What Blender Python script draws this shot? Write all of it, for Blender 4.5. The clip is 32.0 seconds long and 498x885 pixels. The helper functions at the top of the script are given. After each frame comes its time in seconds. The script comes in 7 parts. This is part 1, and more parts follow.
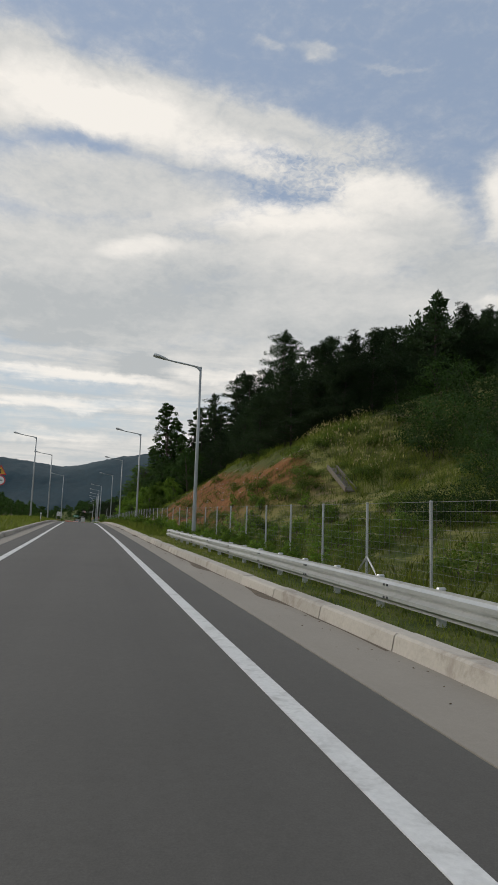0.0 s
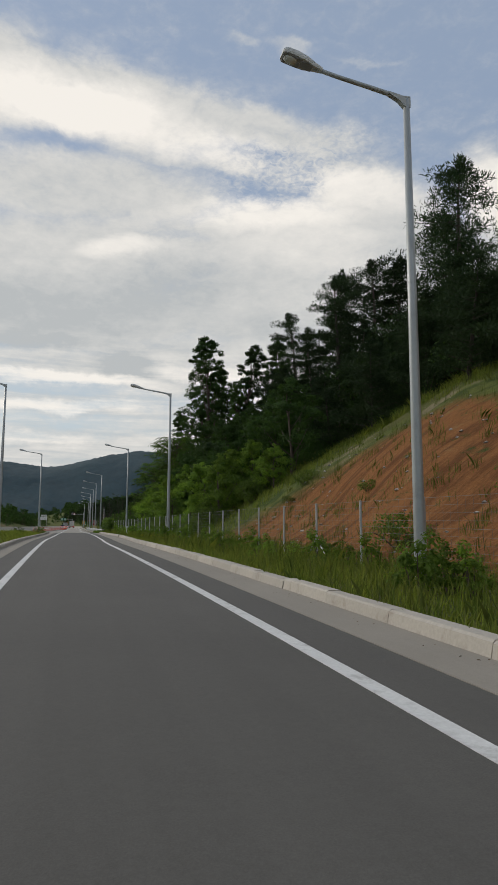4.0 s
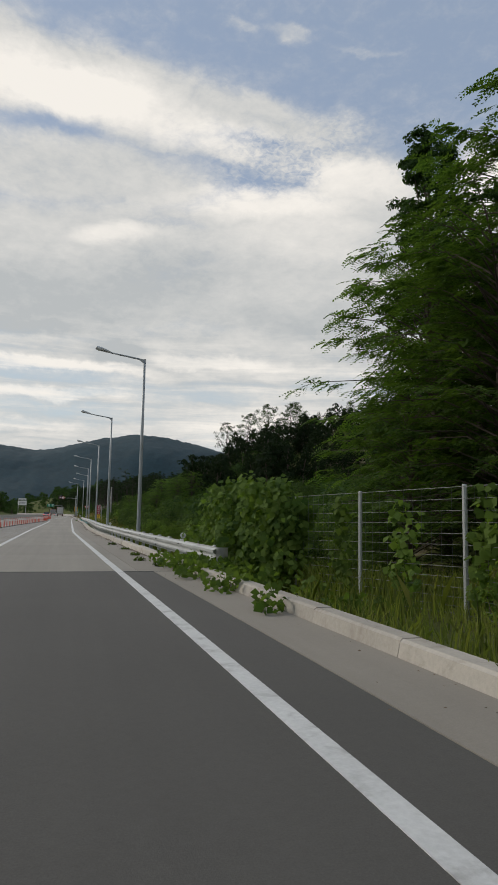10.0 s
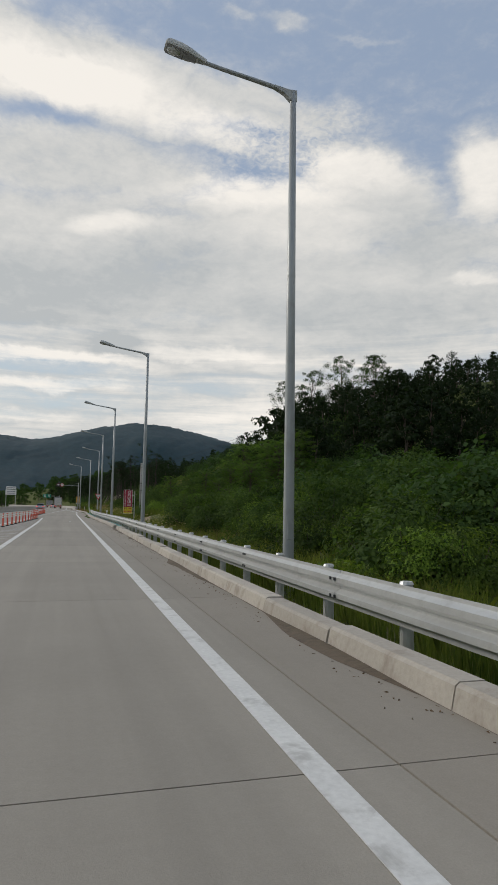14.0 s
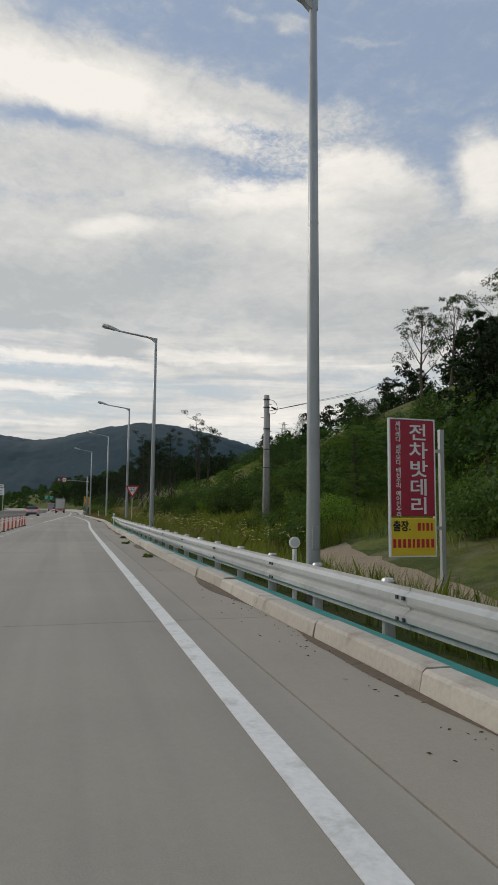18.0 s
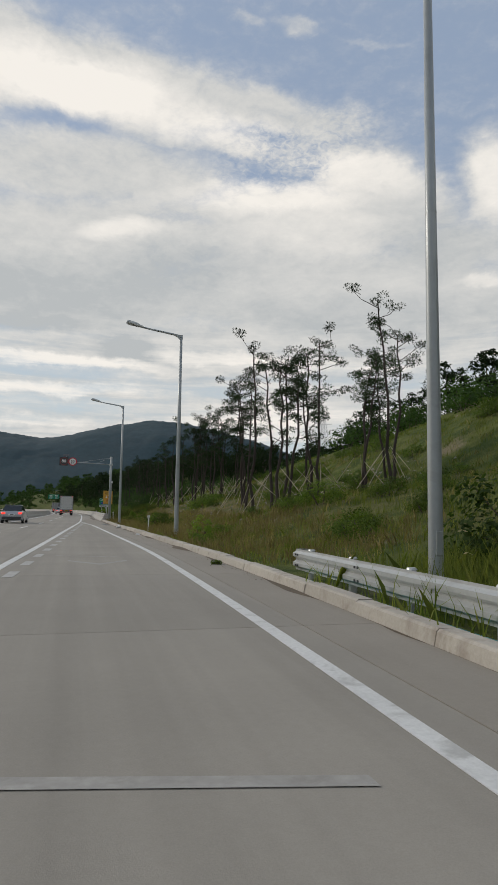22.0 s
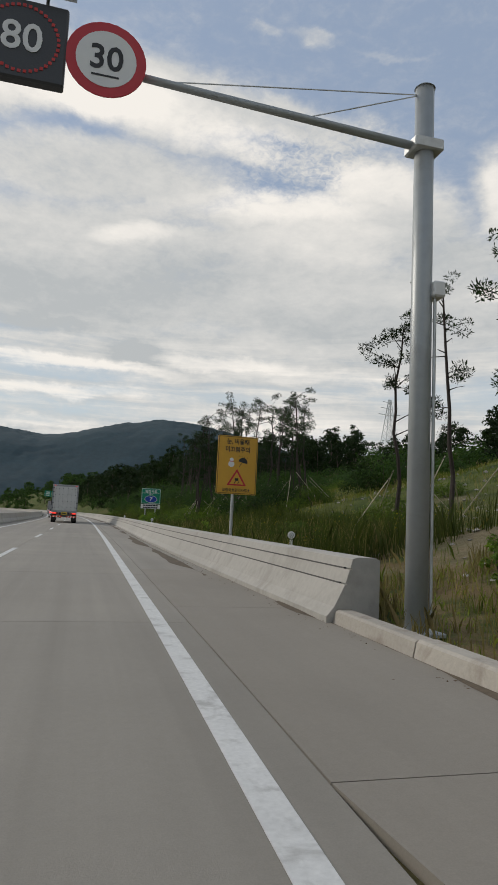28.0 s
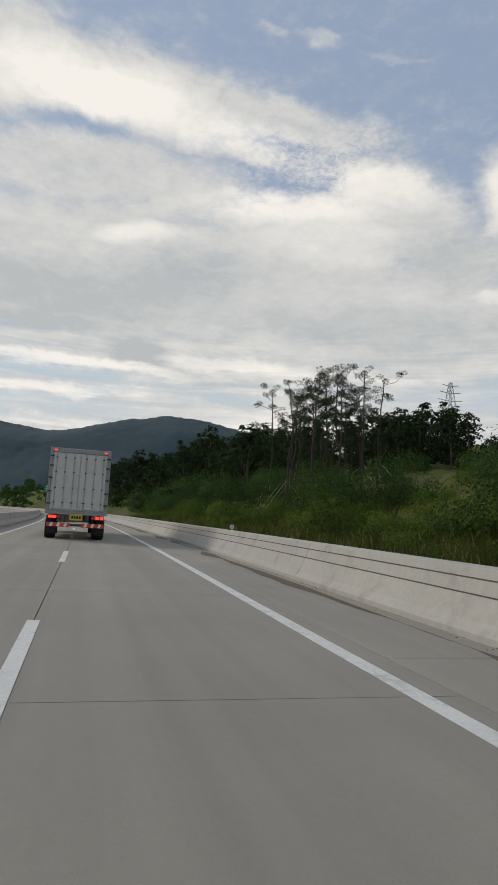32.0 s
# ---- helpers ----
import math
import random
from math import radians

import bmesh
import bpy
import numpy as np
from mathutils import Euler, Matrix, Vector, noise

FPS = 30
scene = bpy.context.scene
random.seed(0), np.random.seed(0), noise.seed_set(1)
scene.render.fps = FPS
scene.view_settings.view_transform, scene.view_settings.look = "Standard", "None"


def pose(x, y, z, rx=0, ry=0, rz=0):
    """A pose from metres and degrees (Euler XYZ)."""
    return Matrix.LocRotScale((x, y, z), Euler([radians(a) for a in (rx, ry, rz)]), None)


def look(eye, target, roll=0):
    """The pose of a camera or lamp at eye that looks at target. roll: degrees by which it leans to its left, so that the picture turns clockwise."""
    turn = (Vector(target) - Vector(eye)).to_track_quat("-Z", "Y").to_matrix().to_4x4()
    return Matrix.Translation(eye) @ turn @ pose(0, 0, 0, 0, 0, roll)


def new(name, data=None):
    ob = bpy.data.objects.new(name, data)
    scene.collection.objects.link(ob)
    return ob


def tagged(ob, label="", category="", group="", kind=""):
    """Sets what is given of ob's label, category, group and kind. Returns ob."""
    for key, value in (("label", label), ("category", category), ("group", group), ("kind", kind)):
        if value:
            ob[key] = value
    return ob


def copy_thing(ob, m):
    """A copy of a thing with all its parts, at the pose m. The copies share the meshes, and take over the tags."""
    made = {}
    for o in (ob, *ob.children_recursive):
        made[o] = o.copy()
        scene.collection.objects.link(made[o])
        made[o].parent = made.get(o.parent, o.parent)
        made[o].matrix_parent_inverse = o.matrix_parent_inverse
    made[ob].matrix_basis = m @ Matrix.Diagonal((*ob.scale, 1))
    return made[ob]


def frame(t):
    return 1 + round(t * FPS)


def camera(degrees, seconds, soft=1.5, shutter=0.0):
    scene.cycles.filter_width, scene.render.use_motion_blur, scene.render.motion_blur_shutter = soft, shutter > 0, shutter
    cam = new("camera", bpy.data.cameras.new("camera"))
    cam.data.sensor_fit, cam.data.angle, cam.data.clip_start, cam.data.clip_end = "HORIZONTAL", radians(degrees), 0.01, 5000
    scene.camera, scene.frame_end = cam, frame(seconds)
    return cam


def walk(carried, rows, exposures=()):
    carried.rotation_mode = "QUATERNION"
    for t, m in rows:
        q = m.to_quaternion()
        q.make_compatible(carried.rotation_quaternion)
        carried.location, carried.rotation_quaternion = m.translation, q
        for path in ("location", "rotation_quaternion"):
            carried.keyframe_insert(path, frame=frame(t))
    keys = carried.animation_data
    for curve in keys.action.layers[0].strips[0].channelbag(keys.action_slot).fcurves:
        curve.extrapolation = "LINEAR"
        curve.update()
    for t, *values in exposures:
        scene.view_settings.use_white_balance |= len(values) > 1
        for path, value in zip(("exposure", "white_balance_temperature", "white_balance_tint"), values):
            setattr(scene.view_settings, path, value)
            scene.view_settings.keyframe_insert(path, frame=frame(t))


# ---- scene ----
cam = camera(42.0, 32.0, soft=1.6)
# seconds, x, y, z, and the turn in degrees
PATH = [
    (0, -0.00, 0.00, -0.25, 97.65, -1.91, -14.12),
    (0.5, -0.11, 8.17, -0.09, 97.64, -1.85, -14.20),
    (1, -0.22, 16.26, 0.07, 97.64, -1.68, -14.39),
    (1.5, -0.34, 24.28, 0.23, 97.67, -1.27, -14.42),
    (2, -0.48, 32.03, 0.39, 97.62, -0.50, -14.42),
    (2.5, -0.57, 39.45, 0.54, 97.65, 0.04, -14.46),
    (4.5, -1.18, 67.82, 1.04, 97.35, -0.21, -15.24),
    (5, -1.28, 74.99, 1.12, 97.46, -0.09, -15.20),
    (5.5, -1.32, 82.30, 1.19, 97.60, -0.20, -15.29),
    (6, -1.27, 89.79, 1.23, 97.81, -0.84, -15.55),
    (6.5, -1.16, 97.23, 1.25, 97.94, -1.03, -15.39),
    (7, -0.68, 104.35, 1.25, 98.00, -0.66, -14.65),
    (7.5, -0.26, 111.30, 1.25, 97.96, -0.77, -14.24),
    (8, -0.32, 117.86, 1.25, 97.24, -0.79, -14.23),
    (8.5, -0.53, 125.06, 1.25, 96.93, -1.22, -15.52),
    (9, -0.35, 131.43, 1.25, 96.90, -1.36, -15.63),
    (9.5, -0.27, 137.23, 1.25, 96.91, -1.43, -15.87),
    (10, -0.32, 142.53, 1.25, 96.53, -1.06, -15.96),
    (10.5, -0.41, 147.82, 1.25, 96.30, -0.76, -15.91),
    (11, -0.52, 153.51, 1.25, 96.13, -0.77, -15.63),
    (11.5, -0.64, 159.61, 1.25, 96.05, -0.89, -15.33),
    (12, -0.74, 165.63, 1.25, 96.08, -1.03, -15.17),
    (12.5, -0.91, 171.71, 1.25, 95.96, -1.19, -15.32),
    (13, -1.04, 177.81, 1.25, 95.89, -1.28, -15.66),
    (13.5, -0.94, 183.91, 1.25, 95.73, -1.09, -15.97),
    (15.5, -0.04, 209.81, 1.25, 96.06, -0.85, -16.88),
    (16, 0.14, 215.85, 1.25, 96.03, -0.73, -17.03),
    (16.5, 0.15, 221.81, 1.25, 95.96, -0.74, -16.55),
    (17, 0.04, 227.83, 1.25, 95.91, -0.51, -16.09),
    (17.5, -0.02, 233.83, 1.25, 95.88, -0.57, -15.81),
    (18, -0.06, 239.86, 1.25, 95.94, -0.57, -15.78),
    (18.5, -0.05, 245.91, 1.25, 95.92, -0.53, -15.71),
    (19, -0.01, 251.91, 1.25, 95.92, -0.76, -15.66),
    (19.5, -0.00, 257.96, 1.25, 95.95, -0.78, -15.35),
    (20, 0.01, 264.17, 1.25, 95.99, -0.71, -15.33),
    (20.5, -0.02, 270.27, 1.25, 95.98, -0.52, -15.21),
    (21, -0.13, 276.22, 1.25, 96.04, -0.65, -15.13),
    (21.5, -0.21, 282.30, 1.25, 96.08, -0.62, -14.96),
    (22, -0.18, 288.34, 1.25, 96.09, -0.88, -15.19),
    (22.5, -0.05, 294.14, 1.25, 95.98, -0.85, -15.32),
    (23, -0.05, 300.13, 1.25, 95.93, -1.04, -15.43),
    (23.5, 0.02, 305.92, 1.25, 95.86, -1.37, -15.63),
    (24, 0.11, 311.73, 1.25, 95.79, -1.45, -15.94),
    (24.5, 0.24, 317.20, 1.25, 95.71, -1.15, -16.05),
    (25, 0.38, 322.47, 1.25, 95.65, -1.00, -16.11),
    (25.5, 0.44, 327.60, 1.25, 95.83, -1.42, -15.87),
    (26, 0.45, 332.60, 1.25, 96.01, -1.90, -15.23),
    (26.5, 0.36, 337.72, 1.25, 96.11, -2.19, -14.94),
    (28.5, -0.52, 356.82, 1.25, 96.87, -2.83, -15.13),
    (29, -0.72, 361.32, 1.25, 96.94, -2.92, -15.23),
    (29.5, -0.85, 365.61, 1.25, 96.98, -2.87, -15.54),
    (30, -0.93, 369.98, 1.25, 96.98, -2.74, -15.83),
    (30.5, -1.01, 374.75, 1.25, 96.95, -2.56, -15.87),
    (31, -1.07, 379.95, 1.25, 96.86, -2.45, -15.75),
    (31.5, -1.13, 385.45, 1.25, 96.67, -2.62, -15.43),
    (32, -1.25, 391.46, 1.25, 96.73, -3.18, -14.83),
]
walk(cam, [(t, pose(*p)) for t, *p in PATH], exposures=((0, 0.0), (32, 0.0)))

# ---------------------------------------------------------------- light and sky
SUN_AZ, SUN_EL = radians(-50), radians(30)      # ahead and to the left, behind thin cloud
sun = new("sun", bpy.data.lights.new("sun", "SUN"))
sun.data.energy, sun.data.angle, sun.data.color = 1.5, radians(14), (1.0, 0.93, 0.84)
sun.matrix_world = look((0, 0, 60), (-math.sin(SUN_AZ) * 10, -math.cos(SUN_AZ) * 10, 60 - 10 * math.tan(SUN_EL)))


class Nodes:
    """Short spelling for node trees."""

    def __init__(self, tree):
        self.tree = tree

    def add(self, kind, **sets):
        n = self.tree.nodes.new(kind)
        for k, val in sets.items():
            if k == "operation": n.operation = val
            elif k == "blend_type": n.blend_type = val
            elif k == "data_type": n.data_type = val
            elif k == "noise_dimensions": n.noise_dimensions = val
            elif k == "sky_type": n.sky_type = val
            elif k == "feature": n.feature = val
        return n

    def link(self, a, b):
        self.tree.links.new(a, b)

    def put(self, sock, val):
        if isinstance(val, bpy.types.NodeSocket):
            self.tree.links.new(val, sock)
        else:
            sock.default_value = val

    def math(self, op, a, b=0.0, c=0.0, clamp=False):
        n = self.add("ShaderNodeMath", operation=op)
        n.use_clamp = clamp
        for i, val in enumerate((a, b, c)):
            self.put(n.inputs[i], val)
        return n.outputs[0]

    def noise(self, vec, scale, detail=4.0, rough=0.55, distort=0.0, kind="3D"):
        n = self.add("ShaderNodeTexNoise", noise_dimensions=kind)
        self.link(vec, n.inputs["Vector"])
        n.inputs["Scale"].default_value, n.inputs["Detail"].default_value = scale, detail
        n.inputs["Roughness"].default_value, n.inputs["Distortion"].default_value = rough, distort
        return n.outputs["Fac"]

    def ramp(self, fac, stops):
        n = self.add("ShaderNodeValToRGB")
        self.put(n.inputs[0], fac)
        e = n.color_ramp.elements
        while len(e) < len(stops):
            e.new(0.5)
        for el, (p, c) in zip(e, stops):
            el.position = p
            el.color = (*c, 1) if isinstance(c, tuple) else (c, c, c, 1)
        return n.outputs[0]

    def mix(self, fac, a, b, how="MIX"):
        n = self.add("ShaderNodeMix", data_type="RGBA", blend_type=how)
        self.put(n.inputs[0], fac)
        for sock, val in ((n.inputs[6], a), (n.inputs[7], b)):
            self.put(sock, (*val, 1) if isinstance(val, tuple) and len(val) == 3 else val)
        return n.outputs[2]

    def smooth(self, x, lo, hi):
        n = self.add("ShaderNodeMapRange")
        n.interpolation_type = "SMOOTHSTEP"
        self.put(n.inputs[0], x)
        n.inputs[1].default_value, n.inputs[2].default_value = lo, hi
        return n.outputs[0]


def build_sky():
    world = bpy.data.worlds.new("sky")
    world.use_nodes = True
    n = Nodes(world.node_tree)
    bg = world.node_tree.nodes["Background"]
    sky = n.add("ShaderNodeTexSky", sky_type="NISHITA")
    sky.sun_disc, sky.sun_elevation, sky.sun_rotation = False, SUN_EL, SUN_AZ
    sky.air_density, sky.dust_density, sky.ozone_density = 1.0, 1.5, 1.5
    coord = n.add("ShaderNodeTexCoord").outputs["Generated"]
    sep = n.add("ShaderNodeSeparateXYZ")
    n.link(coord, sep.inputs[0])
    x, y, z = sep.outputs
    # a flat cloud layer seen in perspective: u to the right, w ahead, in cloud heights
    zz = n.math("MAXIMUM", z, 0.03)
    az = n.math("ARCTAN2", x, y)
    el = n.math("ARCSINE", z)
    flat = n.add("ShaderNodeCombineXYZ")
    n.link(n.math("DIVIDE", x, zz), flat.inputs[0])
    n.link(n.math("DIVIDE", y, zz), flat.inputs[1])
    ang = n.add("ShaderNodeCombineXYZ")
    n.link(az, ang.inputs[0])
    n.link(el, ang.inputs[1])

    def stretched(su, sv, rot, detail, rough, distort):
        mp = n.add("ShaderNodeMapping")
        n.link(ang.outputs[0], mp.inputs[0])
        mp.inputs["Scale"].default_value, mp.inputs["Rotation"].default_value = (su, sv, 1.0), (0, 0, rot)
        return n.math("SUBTRACT", n.noise(mp.outputs[0], 1.0, detail, rough, distort), 0.5)

    big, fine = stretched(6.0, 15.0, 0.16, 9, 0.60, 0.5), stretched(20.0, 44.0, 0.16, 9, 0.64, 0.4)
    bands = stretched(5.0, 60.0, 0.05, 7, 0.6, 0.6)
    tiny = stretched(70.0, 120.0, 0.25, 6, 0.62, 0.5)
    ripple = stretched(85.0, 150.0, 0.55, 3, 0.5, 0.9)
    warp_a = n.math("MULTIPLY", stretched(9.0, 14.0, 0.0, 5, 0.6, 0.3), 0.10)
    warp_e = n.math("MULTIPLY", stretched(11.0, 17.0, 0.9, 5, 0.6, 0.3), 0.045)
    az_w, el_w = n.math("ADD", az, warp_a), n.math("ADD", el, warp_e)

    shape = bpy.data.node_groups.new("cloud_bank", "ShaderNodeTree")
    for key in ("azimuth", "elevation", "centre_a", "centre_e", "reach_a", "reach_e", "turn_c", "turn_s", "amount"):
        shape.interface.new_socket(key, in_out="INPUT", socket_type="NodeSocketFloat")
    shape.interface.new_socket("cover", in_out="OUTPUT", socket_type="NodeSocketFloat")
    g = Nodes(shape)
    gi, go = g.add("NodeGroupInput").outputs, g.add("NodeGroupOutput").inputs
    da, de = g.math("SUBTRACT", gi[0], gi[2]), g.math("SUBTRACT", gi[1], gi[3])
    u = g.math("DIVIDE", g.math("MULTIPLY_ADD", da, gi[6], g.math("MULTIPLY", de, gi[7])), gi[4])
    v = g.math("DIVIDE", g.math("SUBTRACT", g.math("MULTIPLY", de, gi[6]), g.math("MULTIPLY", da, gi[7])), gi[5])
    r = g.math("SQRT", g.math("MULTIPLY_ADD", u, u, g.math("MULTIPLY", v, v)))
    g.link(g.math("MULTIPLY", g.math("SUBTRACT", 1.0, g.smooth(r, 0.35, 1.45)), gi[8]), go[0])

    def bank(a, e, ra, re, tilt, amount):
        """One soft bank of cloud: azimuth, elevation and radii in degrees."""
        node = n.add("ShaderNodeGroup")
        node.node_tree = shape
        n.link(az_w, node.inputs[0])
        n.link(el_w, node.inputs[1])
        for i, val in enumerate((radians(a), radians(e), radians(ra), radians(re), math.cos(radians(tilt)), math.sin(radians(tilt)), amount)):
            node.inputs[i + 2].default_value = val
        return node.outputs[0]

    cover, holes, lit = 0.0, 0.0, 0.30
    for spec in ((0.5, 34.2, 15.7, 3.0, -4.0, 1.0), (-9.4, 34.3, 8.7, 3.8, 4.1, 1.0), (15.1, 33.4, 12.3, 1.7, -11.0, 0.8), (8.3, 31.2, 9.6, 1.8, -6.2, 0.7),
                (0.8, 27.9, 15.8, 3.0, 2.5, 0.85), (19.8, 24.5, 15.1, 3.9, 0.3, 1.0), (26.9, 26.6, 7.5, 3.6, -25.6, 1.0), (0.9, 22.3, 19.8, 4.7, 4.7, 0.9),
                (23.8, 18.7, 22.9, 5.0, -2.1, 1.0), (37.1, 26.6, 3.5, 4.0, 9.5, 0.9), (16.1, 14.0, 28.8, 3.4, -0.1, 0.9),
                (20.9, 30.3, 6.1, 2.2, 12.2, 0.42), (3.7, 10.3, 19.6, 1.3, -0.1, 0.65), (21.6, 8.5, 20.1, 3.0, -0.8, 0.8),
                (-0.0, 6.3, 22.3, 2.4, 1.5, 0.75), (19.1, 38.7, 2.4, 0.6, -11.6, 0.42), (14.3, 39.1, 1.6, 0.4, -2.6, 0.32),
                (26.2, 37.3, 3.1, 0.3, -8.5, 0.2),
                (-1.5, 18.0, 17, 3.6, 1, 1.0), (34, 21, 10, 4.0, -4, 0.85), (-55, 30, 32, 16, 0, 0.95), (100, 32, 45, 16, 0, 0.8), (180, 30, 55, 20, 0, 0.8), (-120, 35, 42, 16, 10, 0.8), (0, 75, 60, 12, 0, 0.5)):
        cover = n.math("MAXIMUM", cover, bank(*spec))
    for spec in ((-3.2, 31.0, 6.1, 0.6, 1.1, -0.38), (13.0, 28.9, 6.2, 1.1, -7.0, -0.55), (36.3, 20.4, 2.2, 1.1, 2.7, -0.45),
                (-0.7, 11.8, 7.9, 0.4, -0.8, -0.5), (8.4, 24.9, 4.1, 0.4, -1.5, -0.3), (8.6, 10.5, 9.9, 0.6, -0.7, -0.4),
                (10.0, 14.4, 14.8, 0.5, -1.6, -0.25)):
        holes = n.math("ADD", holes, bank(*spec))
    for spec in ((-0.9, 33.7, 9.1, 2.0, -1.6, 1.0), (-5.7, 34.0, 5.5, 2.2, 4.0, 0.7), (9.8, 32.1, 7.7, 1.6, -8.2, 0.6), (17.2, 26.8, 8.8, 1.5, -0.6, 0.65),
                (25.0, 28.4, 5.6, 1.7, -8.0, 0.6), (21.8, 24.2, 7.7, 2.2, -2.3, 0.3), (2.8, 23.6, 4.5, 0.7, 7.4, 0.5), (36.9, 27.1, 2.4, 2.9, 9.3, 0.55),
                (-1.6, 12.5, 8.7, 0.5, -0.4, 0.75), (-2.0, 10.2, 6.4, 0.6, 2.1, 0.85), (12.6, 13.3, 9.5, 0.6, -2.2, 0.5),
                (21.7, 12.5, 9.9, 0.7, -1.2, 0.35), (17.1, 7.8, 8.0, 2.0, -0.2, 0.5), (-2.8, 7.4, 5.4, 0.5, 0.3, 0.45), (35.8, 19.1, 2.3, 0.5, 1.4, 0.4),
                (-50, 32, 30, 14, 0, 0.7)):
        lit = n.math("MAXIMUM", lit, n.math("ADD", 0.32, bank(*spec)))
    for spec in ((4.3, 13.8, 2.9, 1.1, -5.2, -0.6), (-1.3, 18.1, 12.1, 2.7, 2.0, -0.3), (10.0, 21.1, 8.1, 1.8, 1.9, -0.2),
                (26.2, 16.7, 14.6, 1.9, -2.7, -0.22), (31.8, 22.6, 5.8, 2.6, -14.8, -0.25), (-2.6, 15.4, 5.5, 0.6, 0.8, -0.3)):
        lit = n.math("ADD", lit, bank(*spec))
    low = n.math("SUBTRACT", 1.0, n.smooth(el, radians(11), radians(19)))
    rough = n.math("MULTIPLY_ADD", big, 0.75, n.math("MULTIPLY_ADD", fine, 0.75, n.math("MULTIPLY", tiny, 0.35)))
    streaks = n.math("MULTIPLY", bands, low)
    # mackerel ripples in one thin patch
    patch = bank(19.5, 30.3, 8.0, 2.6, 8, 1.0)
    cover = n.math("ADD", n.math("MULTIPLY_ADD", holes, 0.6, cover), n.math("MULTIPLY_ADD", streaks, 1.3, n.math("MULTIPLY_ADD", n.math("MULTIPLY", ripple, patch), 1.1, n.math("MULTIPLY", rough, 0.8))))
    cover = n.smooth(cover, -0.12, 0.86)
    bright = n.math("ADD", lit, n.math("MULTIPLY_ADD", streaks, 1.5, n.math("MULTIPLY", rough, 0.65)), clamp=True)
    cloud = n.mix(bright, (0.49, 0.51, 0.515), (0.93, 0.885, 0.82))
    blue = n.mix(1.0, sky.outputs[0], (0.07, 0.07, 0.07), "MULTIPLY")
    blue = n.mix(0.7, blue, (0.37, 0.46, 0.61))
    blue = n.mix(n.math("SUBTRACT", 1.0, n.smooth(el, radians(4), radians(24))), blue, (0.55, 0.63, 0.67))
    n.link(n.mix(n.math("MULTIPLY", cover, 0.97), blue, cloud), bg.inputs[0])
    bg.inputs[1].default_value = 1.0
    scene.world = world


build_sky()

# ---------------------------------------------------------------- materials
def material(name, colour, rough=0.7, metal=0.0, vary=0.15, grain=40.0, stain=0.6, stain_col=None, stain_amt=0.0, bump=0.2,
             bump_scale=None, island=0.0, obj=0.0, coat=0.0, emit=None):
    """A painted, mineral or metal surface: two scales of variation, stains and fine relief."""
    m = bpy.data.materials.new(name)
    m.use_nodes = True
    n = Nodes(m.node_tree)
    b = m.node_tree.nodes["Principled BSDF"]
    pos = n.add("ShaderNodeNewGeometry").outputs["Position"]
    fine = n.noise(pos, grain, 5, 0.6)
    large = n.noise(pos, stain, 5, 0.6)
    f = n.math("MULTIPLY_ADD", n.math("SUBTRACT", fine, 0.5), vary * 2, 1.0)
    f = n.math("MULTIPLY", f, n.math("MULTIPLY_ADD", n.math("SUBTRACT", large, 0.5), vary * 1.6, 1.0))
    if island:
        r = n.add("ShaderNodeNewGeometry").outputs["Random Per Island"]
        f = n.math("MULTIPLY", f, n.math("MULTIPLY_ADD", n.math("SUBTRACT", r, 0.5), island * 2, 1.0))
    if obj:
        r = n.add("ShaderNodeObjectInfo").outputs["Random"]
        f = n.math("MULTIPLY", f, n.math("MULTIPLY_ADD", n.math("SUBTRACT", r, 0.5), obj * 2, 1.0))
    grey = n.add("ShaderNodeCombineXYZ")
    for i in range(3):
        n.link(f, grey.inputs[i])
    col = n.mix(1.0, colour, grey.outputs[0], "MULTIPLY")
    if stain_amt:
        mask = n.math("MULTIPLY", n.smooth(n.noise(pos, stain * 2.3, 6, 0.65, 0.4), 0.5, 0.72), stain_amt)
        col = n.mix(mask, col, stain_col)
    n.link(col, b.inputs["Base Color"])
    n.link(n.math("MULTIPLY_ADD", n.math("SUBTRACT", large, 0.5), 0.25, rough, clamp=True), b.inputs["Roughness"])
    b.inputs["Metallic"].default_value = metal
    b.inputs["Coat Weight"].default_value = coat
    if bump:
        bp = n.add("ShaderNodeBump")
        bp.inputs["Strength"].default_value, bp.inputs["Distance"].default_value = bump, 0.01
        n.link(n.noise(pos, bump_scale or grain, 4, 0.6), bp.inputs["Height"])
        n.link(bp.outputs[0], b.inputs["Normal"])
    if emit:
        b.inputs["Emission Color"].default_value, b.inputs["Emission Strength"].default_value = (*emit[0], 1), emit[1]
    return m


